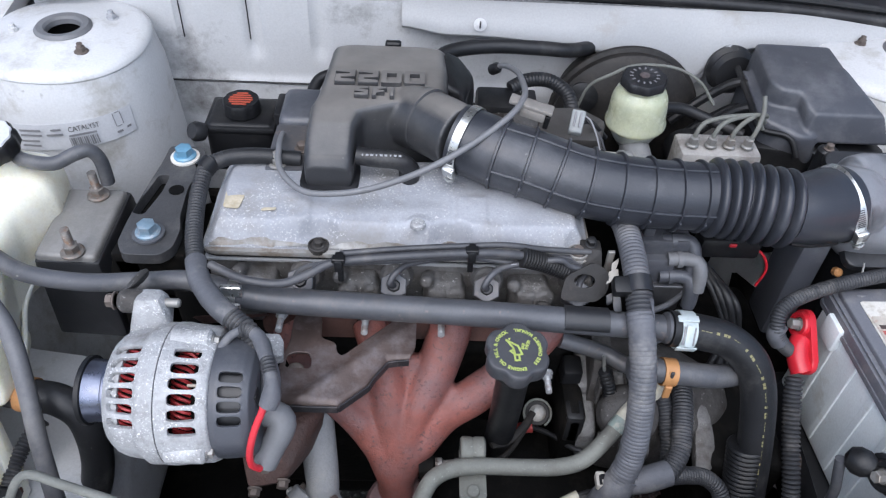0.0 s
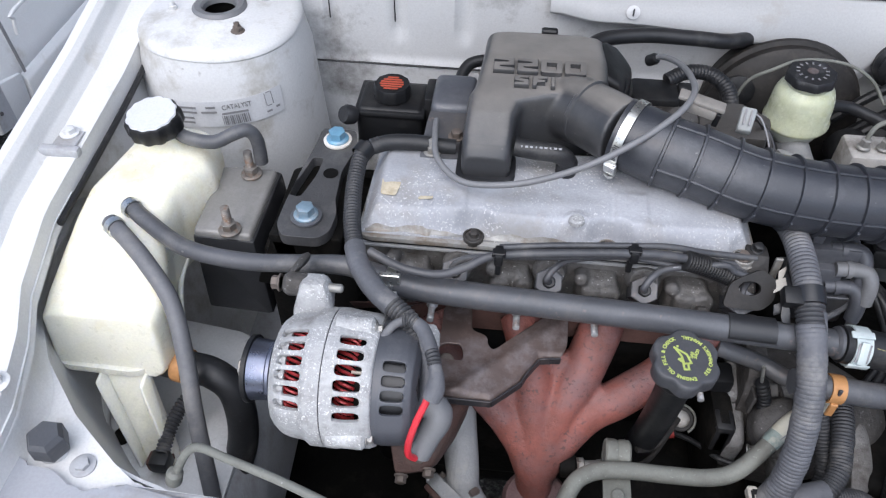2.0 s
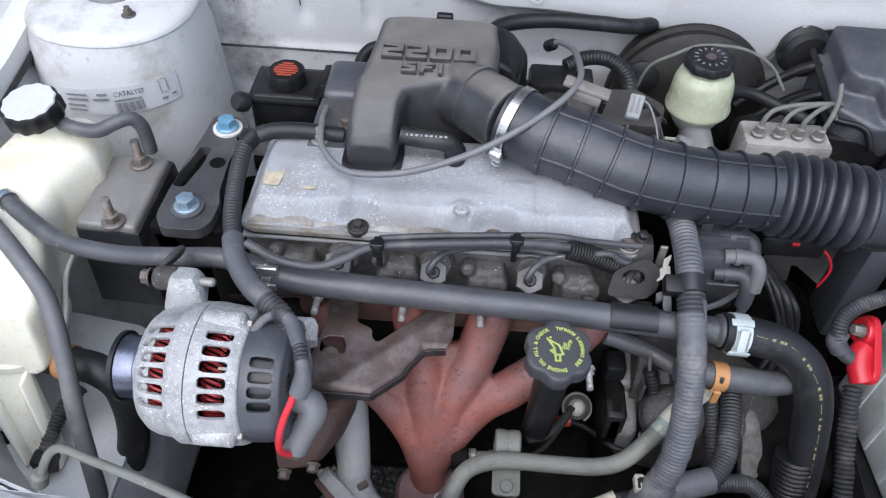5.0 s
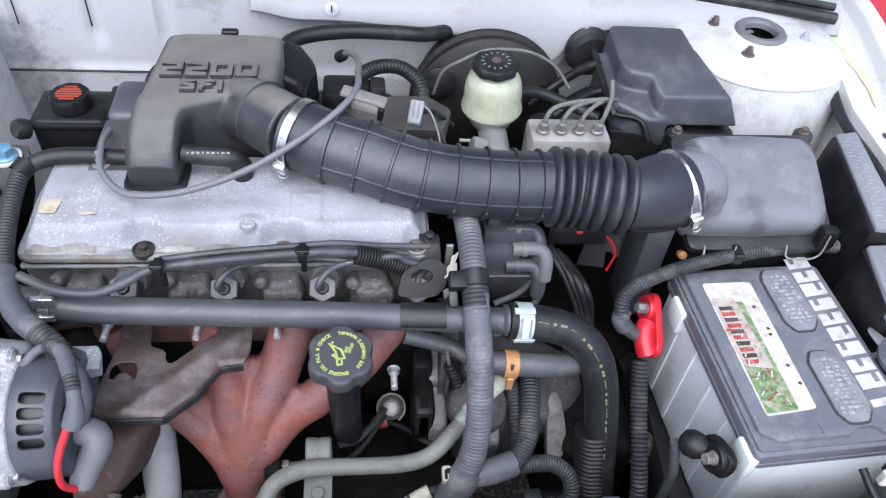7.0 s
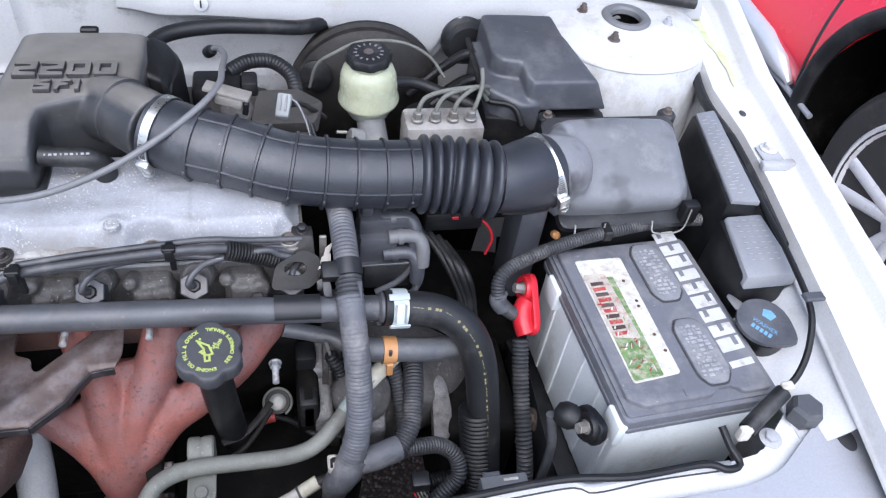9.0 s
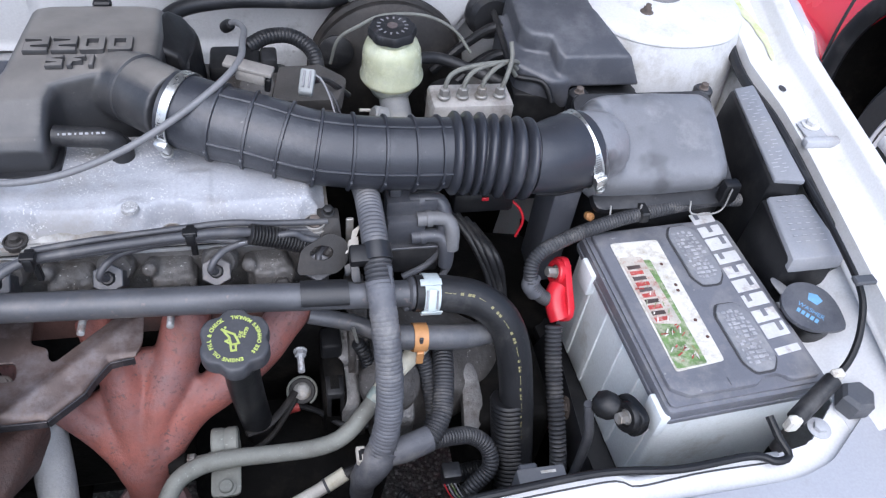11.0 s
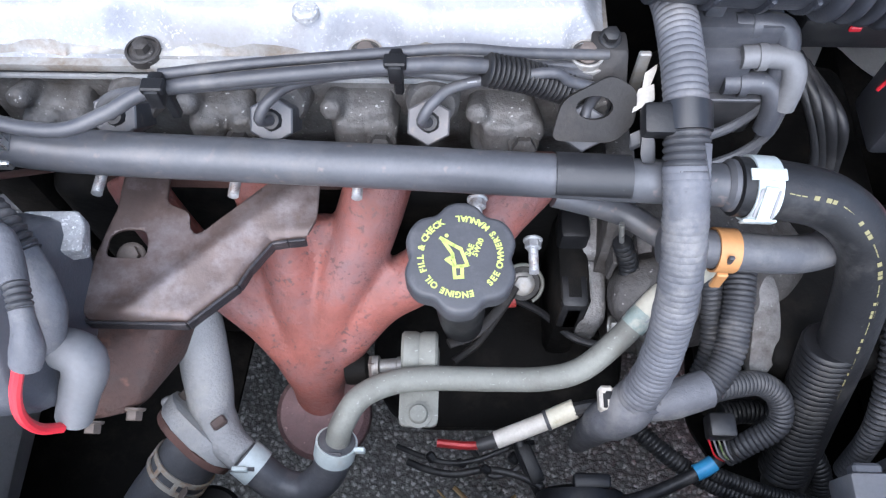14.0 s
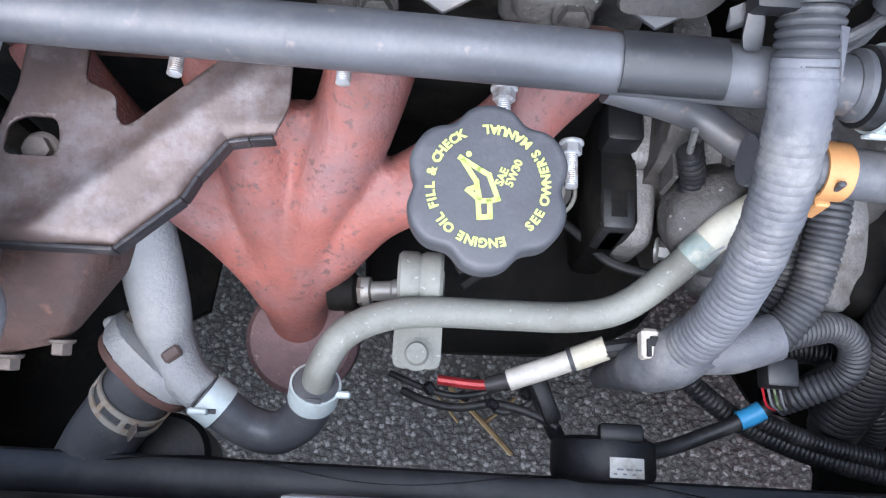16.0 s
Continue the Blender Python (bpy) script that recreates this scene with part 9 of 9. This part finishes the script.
part("hose", tube([(-0.133, 0.392, 0.606), (-0.122, 0.385, 0.600), (-0.105, 0.374, 0.588), (-0.085, 0.371, 0.586), (-0.068, 0.380, 0.598), (-0.060, 0.391, 0.616), (-0.056, 0.400, 0.632)], 0.0140, 20, 0.004), RUBBER_GREY, hz)
for c, a in (((-0.058, 0.396, 0.624), (0.2, 0.5, 0.85)), ((-0.126, 0.388, 0.602), (0.7, -0.5, -0.35))):
    k_ = part("clamp", band(c, a, 0.0144, 0.015, 0.0014), ZINC, hz, "pale silver constant-tension clamp")
    part("clamp_tab", box((0.012, 0.004, 0.009), (0, 0, 0), 0.001, 1, axes(V(c) + V((0.017, -0.002, 0.003)) if c[0] > -0.1 else V(c) + V((-0.004, -0.008, 0.014)), (0, 0, 1))), ZINC, k_)
    part("clamp_slot", box((0.009, 0.003, 0.0012), (0, 0, 0), 0, 1, axes(V(c) + V((0.002, -0.0075, 0.0138)), (0, -0.45, 0.85))), INK, k_)
th = thing("thermostat_housing", "oxidised aluminium thermostat housing", "thermostat housing", (-0.17, 0.44, 0.6))
b = bmesh.new()
tube([(-0.176, 0.505, 0.655, 1.0), (-0.172, 0.482, 0.632, 1.0), (-0.168, 0.458, 0.617, 1.02), (-0.164, 0.438, 0.606, 0.95), (-0.163, 0.425, 0.598, 0.85)], 0.0195, 22, 0.005, bm=b)
tube([(-0.160, 0.425, 0.602, 1.1), (-0.146, 0.404, 0.606, 1.0), (-0.130, 0.391, 0.606, 0.9)], 0.0150, 18, 0.004, bm=b)
hull([(-0.208, 0.435, 0.604), (-0.200, 0.442, 0.604), (-0.135, 0.396, 0.606), (-0.140, 0.386, 0.606), (-0.208, 0.435, 0.590), (-0.200, 0.442, 0.590), (-0.135, 0.396, 0.592), (-0.140, 0.386, 0.592), (-0.19, 0.415, 0.60), (-0.16, 0.425, 0.595)], 0.003, 2, b)
hs = part("casting", b, ALU_PLAIN, th)
voxel(hs, 0.0026, 3)
TF = axes((-0.172, 0.412, 0.594), (-0.60, -0.70, -0.38), (0.81, -0.585, 0))
plate_ = rounded([(-0.038, -0.009), (-0.020, -0.024), (0.020, -0.024), (0.038, -0.009), (0.038, 0.009), (0.020, 0.024), (-0.020, 0.024), (-0.038, 0.009)], 0.008, 4)
part("flange", prism(plate_, -0.011, 0.004, 0.002, TF), ALU_PLAIN, th, "thick cast flange")
part("lower_flange", prism([(x * 0.98, y * 0.98) for x, y in plate_], 0.0045, 0.0105, 0.001, TF), RUST_DARK, th, "rusty joint flange")
for u in (-0.030, 0.030):
    part("flange_bolt", hexbolt(TF @ pose(u, -0.002, -0.010, 180, 0, 0), 0.0055, 0.005, 1.2), BOLT_RUST, th)
part("cast_lug", box((0.012, 0.008, 0.006), (0, 0, 0), 0.0015, 1, pose(-0.150, 0.414, 0.621, 0, 0, 40)), RUST, th)
lw = thing("lower_radiator_hose", "thick black lower radiator hose with a rusty clamp", "hose", (-0.22, 0.36, 0.5))
part("hose", tube([(-0.174, 0.408, 0.580), (-0.186, 0.396, 0.570), (-0.200, 0.380, 0.560), (-0.217, 0.358, 0.548), (-0.232, 0.332, 0.53), (-0.24, 0.31, 0.49), (-0.24, 0.30, 0.43)], 0.0245, 26, 0.006), RUBBER_GREY, lw)
RUSTBAND = mat("rust_streaked_clamp", (0.48, 0.44, 0.38), 0.45, 0.3, var=0.2, scale=40, bump=0.1, dirt=((0.36, 0.19, 0.08), 0.5, 60))
AX = V((-0.58, -0.60, -0.50)).normalized()
rc = part("spring_clamp", band(V((-0.192, 0.389, 0.5655)) - AX * 0.0055, AX, 0.0252, 0.0042, 0.0016), RUSTBAND, lw, "rusty open-framed spring clamp")
part("clamp_wire", band(V((-0.192, 0.389, 0.5655)) + AX * 0.0055, AX, 0.0252, 0.0042, 0.0016), RUSTBAND, rc)
SIDE = AX.cross(V((0, 0, 1))).normalized()
UPN = SIDE.cross(AX).normalized()
for a in (-0.62, 0.1, 0.95):
    q = SIDE * math.sin(a) + UPN * math.cos(a)
    q = q if q.z > 0 else -q
    part("clamp_bridge", box((0.011, 0.004, 0.0016), (0, 0, 0), 0.0004, 1, axes(V((-0.192, 0.389, 0.5655)) + q * 0.0260, q, AX)), RUSTBAND, rc)
part("clamp_ear", box((0.012, 0.010, 0.0022), (0, 0, 0), 0.001, 1, axes(V((-0.192, 0.389, 0.5655)) + (UPN * 0.62 - SIDE * 0.78) * 0.029, (UPN * 0.78 + SIDE * 0.62), AX)), BOLT_RUST, rc, "rusted clamp ear")
brk = thing("tube_bracket", "folded steel bracket carrying the coolant tube", "bracket", (0.004, 0.44, 0.6))
part("plate", prism(rounded([(-0.011, 0.412), (0.019, 0.412), (0.019, 0.478), (-0.011, 0.478)], 0.006, 4), 0.627, 0.631, 0.001), STEEL_TUBE, brk)
part("saddle", lathe([(0.014, -0.014), (0.016, -0.012), (0.016, -0.003), (0.0145, 0.0), (0.016, 0.003), (0.016, 0.012), (0.014, 0.014)], 28, axes((0.004, 0.468, 0.640), (1, 0, 0), (0, 0, 1))), STEEL_TUBE, brk, "rounded saddle clamp")
part("bolt", lathe([(0.0001, 0.0044), (0.0062, 0.0042), (0.0072, 0.0030), (0.0074, 0.0004), (0.0105, 0.0), (0.0105, -0.001)], 32, Matrix.Translation((0.004, 0.421, 0.632))), STEEL_TUBE, brk, "low round rivet head")
o2 = thing("oxygen_sensor", "oxygen sensor screwed into the manifold outlet", "sensor", (-0.04, 0.463, 0.6))
OM = axes((-0.047, 0.462, 0.612), (1, 0.06, 0.10), (0, 0, 1))
part("boss", lathe([(0.001, -0.010), (0.0118, -0.009), (0.0125, -0.006), (0.0125, 0.008), (0.0105, 0.010), (0.001, 0.0105)], 24, OM), VOID, o2, "black sensor boss")
part("sensor_body", lathe([(0.006, 0), (0.006, 0.012), (0.0095, 0.013), (0.0095, 0.018), (0.0065, 0.019), (0.0065, 0.032), (0.0075, 0.033), (0.0075, 0.050), (0.005, 0.054)], 20, OM), STEEL, o2)
part("sensor_hex", lathe([(0.0098, 0.008), (0.0098, 0.015)], 6, OM), BOLT_RUST, o2)
dip = thing("dipstick_bracket", "dark dipstick tube with a red sealed lead", "dipstick", (0.08, 0.51, 0.66))
STRAP = [(0.026, 0.475, 0.640), (0.046, 0.486, 0.632), (0.066, 0.508, 0.630), (0.080, 0.530, 0.628)]
part("strap", tube(STRAP, 0.0042, 12, 0.004, flat=0.45), GRIMY, dip, "dark steel strap")
part("stay", tube([(0.030, 0.470, 0.610), (0.050, 0.488, 0.606), (0.068, 0.514, 0.606), (0.080, 0.533, 0.608)], 0.0034, 10, 0.004), GRIMY, dip, "dark stay below the strap")
DM = axes((0.088, 0.541, 0.610), (0.0, -0.55, 0.83), (1, 0, 0))
part("eyelet", lathe([(0.0050, 0.0), (0.0050, 0.0022), (0.0145, 0.0022), (0.0150, 0.0), (0.0130, -0.003)], 36, DM), GRIMY, dip, "round strap end")
part("loop", tube([DM @ V((0.0168 * math.cos(radians(a)), 0.0168 * math.sin(radians(a)), 0.004)) for a in range(-60, 221, 20)], 0.0016, 8, 0.004), STEEL_TUBE, dip, "thin wire loop")
part("bolt", hexbolt(DM @ Matrix.Translation((0, 0, 0.002)), 0.0080, 0.007, 1.3), STEEL, dip)
part("lead_seal", tube([(0.066, 0.532, 0.588), (0.074, 0.534, 0.588), (0.084, 0.535, 0.589)], 0.0072, 14, 0.003), mat("dusty_red_rubber", (0.34, 0.045, 0.04), 0.55, var=0.2, scale=40, bump=0.08), dip, "red rubber seal")
part("lead", tube([(0.082, 0.535, 0.589), (0.105, 0.520, 0.596), (0.130, 0.494, 0.606), (0.160, 0.484, 0.612)], 0.0033, 10, 0.005), RUBBER, dip)
ds = thing("probe", "slim metal probe with a ribbed black collar", "sensor", (0.15, 0.527, 0.7))
part("rod", tube([(0.145, 0.530, 0.74), (0.150, 0.529, 0.715)], 0.002, 10, 0.005), CLAMP, ds)
part("collar", tube([(0.150, 0.529, 0.715), (0.156, 0.527, 0.70), (0.162, 0.524, 0.68), (0.166, 0.51, 0.64)], 0.0072, 12, rib=(0.006, 0.0014)), BLACK, ds)

big = thing("main_loom", "thick grey taped wiring loom dropping past the pipe", "wiring", (0.17, 0.5, 0.7))
LOOMP = [(0.162, 0.70, 0.818), (0.166, 0.668, 0.828), (0.169, 0.638, 0.832), (0.170, 0.600, 0.831), (0.1705, 0.575, 0.826), (0.1706, 0.562, 0.822)]
part("conduit", tube(LOOMP, 0.0136, 24, rib=(0.0046, 0.0011)), TAPE, big)
part("taped_run", tube([(0.1710, 0.534, 0.809), (0.172, 0.510, 0.794), (0.1745, 0.482, 0.762), (0.1755, 0.458, 0.718), (0.172, 0.441, 0.68), (0.164, 0.430, 0.652), (0.156, 0.425, 0.632), (0.151, 0.424, 0.615)], 0.0142, 24, rib=(0.0044, 0.0005), wobble=0.08), TAPE, big, "ridged grey tape wrap")
part("clip_collar", tube([(0.1705, 0.569, 0.8245), (0.1706, 0.561, 0.8215), (0.1708, 0.553, 0.818)], 0.0160, 24, 0.003), BLACK_DUSTY, big, "dark plastic clip collar")
part("clip_block", box((0.021, 0.020, 0.016), (0, 0, 0), 0.003, 2, pose(0.1530, 0.5575, 0.8235, 20)), BLACK, big, "clip block on the pipe side")
part("clip_foot", hull([(0.143, 0.552, 0.818), (0.152, 0.552, 0.818), (0.143, 0.538, 0.804), (0.154, 0.538, 0.804), (0.144, 0.555, 0.812), (0.154, 0.545, 0.798)], 0.002), BLACK_DUSTY, big)
part("conduit", tube([(0.1706, 0.562, 0.822), (0.1708, 0.550, 0.8165), (0.1711, 0.538, 0.811), (0.1712, 0.529, 0.806)], 0.0138, 24, rib=(0.0046, 0.0018)), LOOM, big)
part("tape_flag", hull([(0.178, 0.540, 0.826), (0.182, 0.520, 0.815), (0.184, 0.542, 0.822), (0.1795, 0.53, 0.8175)], 0), TAPE, big)
part("branch", tube([(0.166, 0.430, 0.652), (0.190, 0.432, 0.648), (0.218, 0.440, 0.646), (0.236, 0.462, 0.655), (0.243, 0.488, 0.665), (0.247, 0.515, 0.675), (0.25, 0.55, 0.68)], 0.0115, 18, rib=(0.0038, 0.0013)), LOOM, big, "corrugated branch conduit")
part("branch_tape", tube([(0.164, 0.428, 0.643, 0.8), (0.190, 0.431, 0.648), (0.220, 0.441, 0.647)], 0.0145, 18, 0.004, wobble=0.05), TAPE, big)
part("branch", tube([(0.222, 0.441, 0.640), (0.250, 0.450, 0.628), (0.275, 0.455, 0.615), (0.294, 0.447, 0.600), (0.296, 0.430, 0.582), (0.275, 0.418, 0.565), (0.262, 0.412, 0.55)], 0.0096, 16, rib=(0.0042, 0.0013)), LOOM, big, "corrugated branch conduit")
part("branch", tube([(0.215, 0.540, 0.69), (0.226, 0.525, 0.672), (0.232, 0.500, 0.648), (0.233, 0.475, 0.630), (0.222, 0.45, 0.61)], 0.0093, 16, rib=(0.0042, 0.0012)), LOOM, big, "corrugated branch conduit")
part("knot_wrap", tube([(0.170, 0.434, 0.655), (0.158, 0.424, 0.632), (0.149, 0.424, 0.610, 0.92), (0.146, 0.425, 0.575, 0.75), (0.146, 0.43, 0.50, 0.5)], 0.0175, 18, 0.005, wobble=0.1), TAPE, big, "lumpy taped joint")
pl = thing("loom_plug", "white and black wiring plug", "connector", (0.147, 0.432, 0.63))
part("plug", box((0.011, 0.018, 0.013), (0.145, 0.433, 0.642), 0.002, 1), SLEEVE, pl)
part("latch", box((0.005, 0.006, 0.002), (0.1465, 0.434, 0.6489), 0.0005, 1), BLACK, pl)
part("latch", box((0.003, 0.011, 0.002), (0.1435, 0.430, 0.6487), 0.0005, 1), BLACK, pl)
for k in range(4):
    part("wire", tube([(0.150, 0.430 + 0.003 * k, 0.640), (0.162, 0.428 + 0.003 * k, 0.638), (0.172, 0.43, 0.632)], 0.0011, 6, 0.004), (REDWIRE, INK, INK_GREY, RUBBER)[k], pl)
gp = thing("loom_connector", "grey square connector below the branch conduit", "connector", (0.25, 0.43, 0.57))
part("shell", box((0.022, 0.020, 0.020), (0.249, 0.428, 0.583), 0.003, 2), BLACK_DUSTY, gp)
for k in range(5):
    part("wire", tube([(0.240 + 0.004 * k, 0.418, 0.578), (0.248 + 0.004 * k, 0.408, 0.565), (0.262 + 0.003 * k, 0.406, 0.55)], 0.0009, 6, 0.004), (REDWIRE, INK_GREY, LABEL_GREEN, INK_GREY, RUBBER)[k], gp)
ls = thing("sensor_sleeve", "white sleeved lead with a printed tag and red wire", "wiring", (0.09, 0.425, 0.58))
part("sleeve", tube([(0.066, 0.414, 0.580), (0.10, 0.426, 0.588), (0.126, 0.436, 0.596)], 0.0075, 14, 0.006), SLEEVE, ls, "dirty white sleeve")
part("tag", tube([(0.108, 0.429, 0.590), (0.129, 0.437, 0.597)], 0.0083, 14, 0.004), bpy.data.materials["aged_paper_label"], ls, "cream printed tag")
part("tag_band", tube([(0.1055, 0.4282, 0.5893), (0.1085, 0.4292, 0.590)], 0.0088, 14, 0.0015), INK, ls)
part("wire", tube([(0.066, 0.414, 0.580), (0.055, 0.411, 0.575), (0.04, 0.411, 0.571), (0.018, 0.413, 0.570)], 0.0036, 10, 0.004), COPPER, ls, "red wire")
part("ferrule", tube([(0.068, 0.4145, 0.580), (0.052, 0.4105, 0.574)], 0.0058, 12, 0.004), RUBBER, ls)
part("lead", tube([(0.12, 0.434, 0.594), (0.14, 0.437, 0.603), (0.16, 0.44, 0.60)], 0.006, 10, 0.004), RUBBER, ls)

# fan, its motor and the cables low at the front
fan = thing("radiator_fan", "black plastic fan shroud with its motor", "radiator fan", (0.03, 0.34, 0.5))
part("motor", lathe([(0.0, -0.002), (0.030, -0.001), (0.0355, 0.002), (0.0365, 0.006), (0.0365, 0.024), (0.0345, 0.028), (0.030, 0.030), (0.012, 0.0305), (0.0, 0.031)], 56, axes((0.1365, 0.380, 0.549), (0, -1, 0), (1, 0, 0))), BLACK, fan, "black fan motor")
part("motor_label", grid_surface(16, 2, lambda s, t: V((0.1365 + 0.0368 * math.sin(-0.08 + 0.70 * s), 0.354 + 0.013 * t, 0.549 + 0.0368 * math.cos(-0.08 + 0.70 * s))), thick=(0, 0, -0.0006)), LABEL, fan, "small white motor label")
for k in range(6):
    part("label_print", box((0.0022 + 0.002 * (k % 2), 0.0012, 0.0004), (0.137 + 0.0032 * k, 0.3565 + 0.003 * (k % 2), 0.5862 - 0.00012 * k * k), 0, 1), INK_GREY, fan)
part("motor_boss", box((0.030, 0.012, 0.010), (0.142, 0.383, 0.580), 0.003, 2), BLACK, fan)
part("shroud_beam", box((0.86, 0.03, 0.05), (0.03, 0.338, 0.545), 0.006, 2), BLACK_DUSTY, fan)
part("shroud", grid_surface(60, 10, lambda s, t: V((-0.20 + 0.56 * s, 0.348 - 0.02 * t + 0.006 * math.sin(s * 14), 0.575 - 0.20 * t))), BLACK, fan)
part("shroud_top", box((0.90, 0.05, 0.035), (0.03, 0.305, 0.675), 0.008, 2), BLACK, fan)
part("pump_can", lathe([(0.030, 0), (0.032, 0.006), (0.032, 0.07), (0.028, 0.075)], 32, axes((-0.185, 0.345, 0.45), (0.1, 0.1, 1), (1, 0, 0))), BLACK, fan)
rl = thing("relay", "grey plastic relay on the front panel", "relay", (0.321, 0.362, 0.66))
part("case", box((0.052, 0.030, 0.036), (0.321, 0.360, 0.668), 0.003, 2), BOOT, rl, "pale grey case")
part("top_print", box((0.016, 0.003, 0.0004), (0.328, 0.368, 0.6864), 0, 1), LABEL, rl)
part("top_print", box((0.016, 0.003, 0.0004), (0.331, 0.350, 0.6864), 0, 1), LABEL, rl)
part("clip", box((0.020, 0.008, 0.012), (0.310, 0.378, 0.676), 0.002, 1), GREYPL, rl)
lc = thing("front_cables", "bundle of dark cables across the front, blue tape", "wiring", (0.2, 0.39, 0.52))

def front_cable(pts, r, rib=None):
    part("cable", tube(pts, r, 12, rib=rib) if rib else tube(pts, r, 12, 0.006), RUBBER, lc)


front_cable([(0.165, 0.372, 0.545), (0.185, 0.376, 0.535), (0.212, 0.386, 0.532), (0.246, 0.402, 0.540), (0.280, 0.425, 0.552), (0.300, 0.440, 0.56)], 0.0058)
front_cable([(0.195, 0.440, 0.52), (0.208, 0.428, 0.52), (0.228, 0.412, 0.518), (0.258, 0.395, 0.512), (0.300, 0.380, 0.506), (0.345, 0.370, 0.50), (0.39, 0.362, 0.49)], 0.0080, (0.0040, 0.0010))
front_cable([(0.250, 0.405, 0.525), (0.275, 0.396, 0.520), (0.310, 0.386, 0.514), (0.350, 0.379, 0.508), (0.40, 0.372, 0.50)], 0.0068, (0.0036, 0.0009))
front_cable([(0.270, 0.452, 0.53), (0.300, 0.455, 0.528), (0.330, 0.446, 0.520), (0.352, 0.428, 0.508), (0.366, 0.405, 0.49), (0.372, 0.38, 0.45)], 0.0105, (0.0040, 0.0010))
front_cable([(-0.02, 0.424, 0.50), (0.005, 0.414, 0.505), (0.030, 0.408, 0.510), (0.055, 0.412, 0.510), (0.085, 0.424, 0.508), (0.105, 0.430, 0.50)], 0.0026)
front_cable([(-0.01, 0.412, 0.49), (0.010, 0.404, 0.495), (0.035, 0.400, 0.500), (0.062, 0.404, 0.505), (0.090, 0.398, 0.510), (0.110, 0.388, 0.515)], 0.0034)
front_cable([(0.048, 0.424, 0.50), (0.058, 0.408, 0.505), (0.066, 0.398, 0.505), (0.084, 0.402, 0.505), (0.098, 0.412, 0.505)], 0.0028)
front_cable([(0.088, 0.436, 0.52), (0.092, 0.420, 0.518), (0.100, 0.402, 0.512), (0.108, 0.388, 0.505), (0.118, 0.376, 0.49)], 0.0062)
part("blue_tape", tube([(0.238, 0.3985, 0.5385), (0.246, 0.402, 0.540), (0.254, 0.407, 0.5428)], 0.0072, 12, 0.004), BLUETAPE, lc, "blue tape marker")
part("plug_body", box((0.013, 0.036, 0.014), (0, 0, 0), 0.003, 2, pose(0.100, 0.408, 0.515, 10, 0, 24)), BLACK, lc, "black plug hanging by the fan")
rng = random.Random(11)
for k in range(4):
    x = -0.002 + 0.026 * k + 0.008 * rng.random()
    part("clip_piece", box((0.006 + 0.005 * rng.random(), 0.010, 0.007), (0, 0, 0), 0.002, 1, pose(x + 0.01, 0.402 + 0.012 * rng.random(), 0.505 + 0.006 * rng.random(), 20, 10, 90 * rng.random())), BLACK, lc)

# litter on the ground and leaves by the cowl
for x, y, a, l, r in ((0.081, 0.422, -0.77, 0.125, 0.0036), (0.108, 0.437, 0.72, 0.055, 0.0026), (0.03, 0.44, 2.3, 0.06, 0.0018)):
    d = V((math.cos(a), math.sin(a), 0)) * l / 2
    solo("grass_stalk", tube([V((x, y, 0.012)) - d, V((x, y, 0.02)), V((x, y, 0.012)) + d], r, 6, 0.02), STRAW, "dry straw-coloured grass stalk on the asphalt", "grass stalk", group="stalks on the ground")
rng = random.Random(21)
b = bmesh.new()
for k in range(90):
    p = V((0.38 + 0.40 * rng.random(), 1.09 + 0.12 * rng.random() ** 1.3, 0.912))
    p.z = 0.903 + 0.19 * (p.y - 1.085) + 0.004 * rng.random()
    m = Matrix.Translation(p) @ Euler((rng.uniform(-0.6, 0.6), rng.uniform(-0.6, 0.6), rng.uniform(0, 6.3))).to_matrix().to_4x4()
    l, w_ = rng.uniform(0.012, 0.026), rng.uniform(0.004, 0.010)
    vs = [b.verts.new(m @ V(q)) for q in ((-l / 2, 0, 0), (-l / 6, w_ / 2, 0.002), (l / 4, w_ / 2.4, 0.001), (l / 2, 0, 0.003), (l / 4, -w_ / 2.4, 0.001), (-l / 6, -w_ / 2, 0.002))]
    b.faces.new(vs)
solo("fallen_leaves", b, LEAF, "dry red-brown leaf litter on the cowl grille", "leaves", kind="stuff")
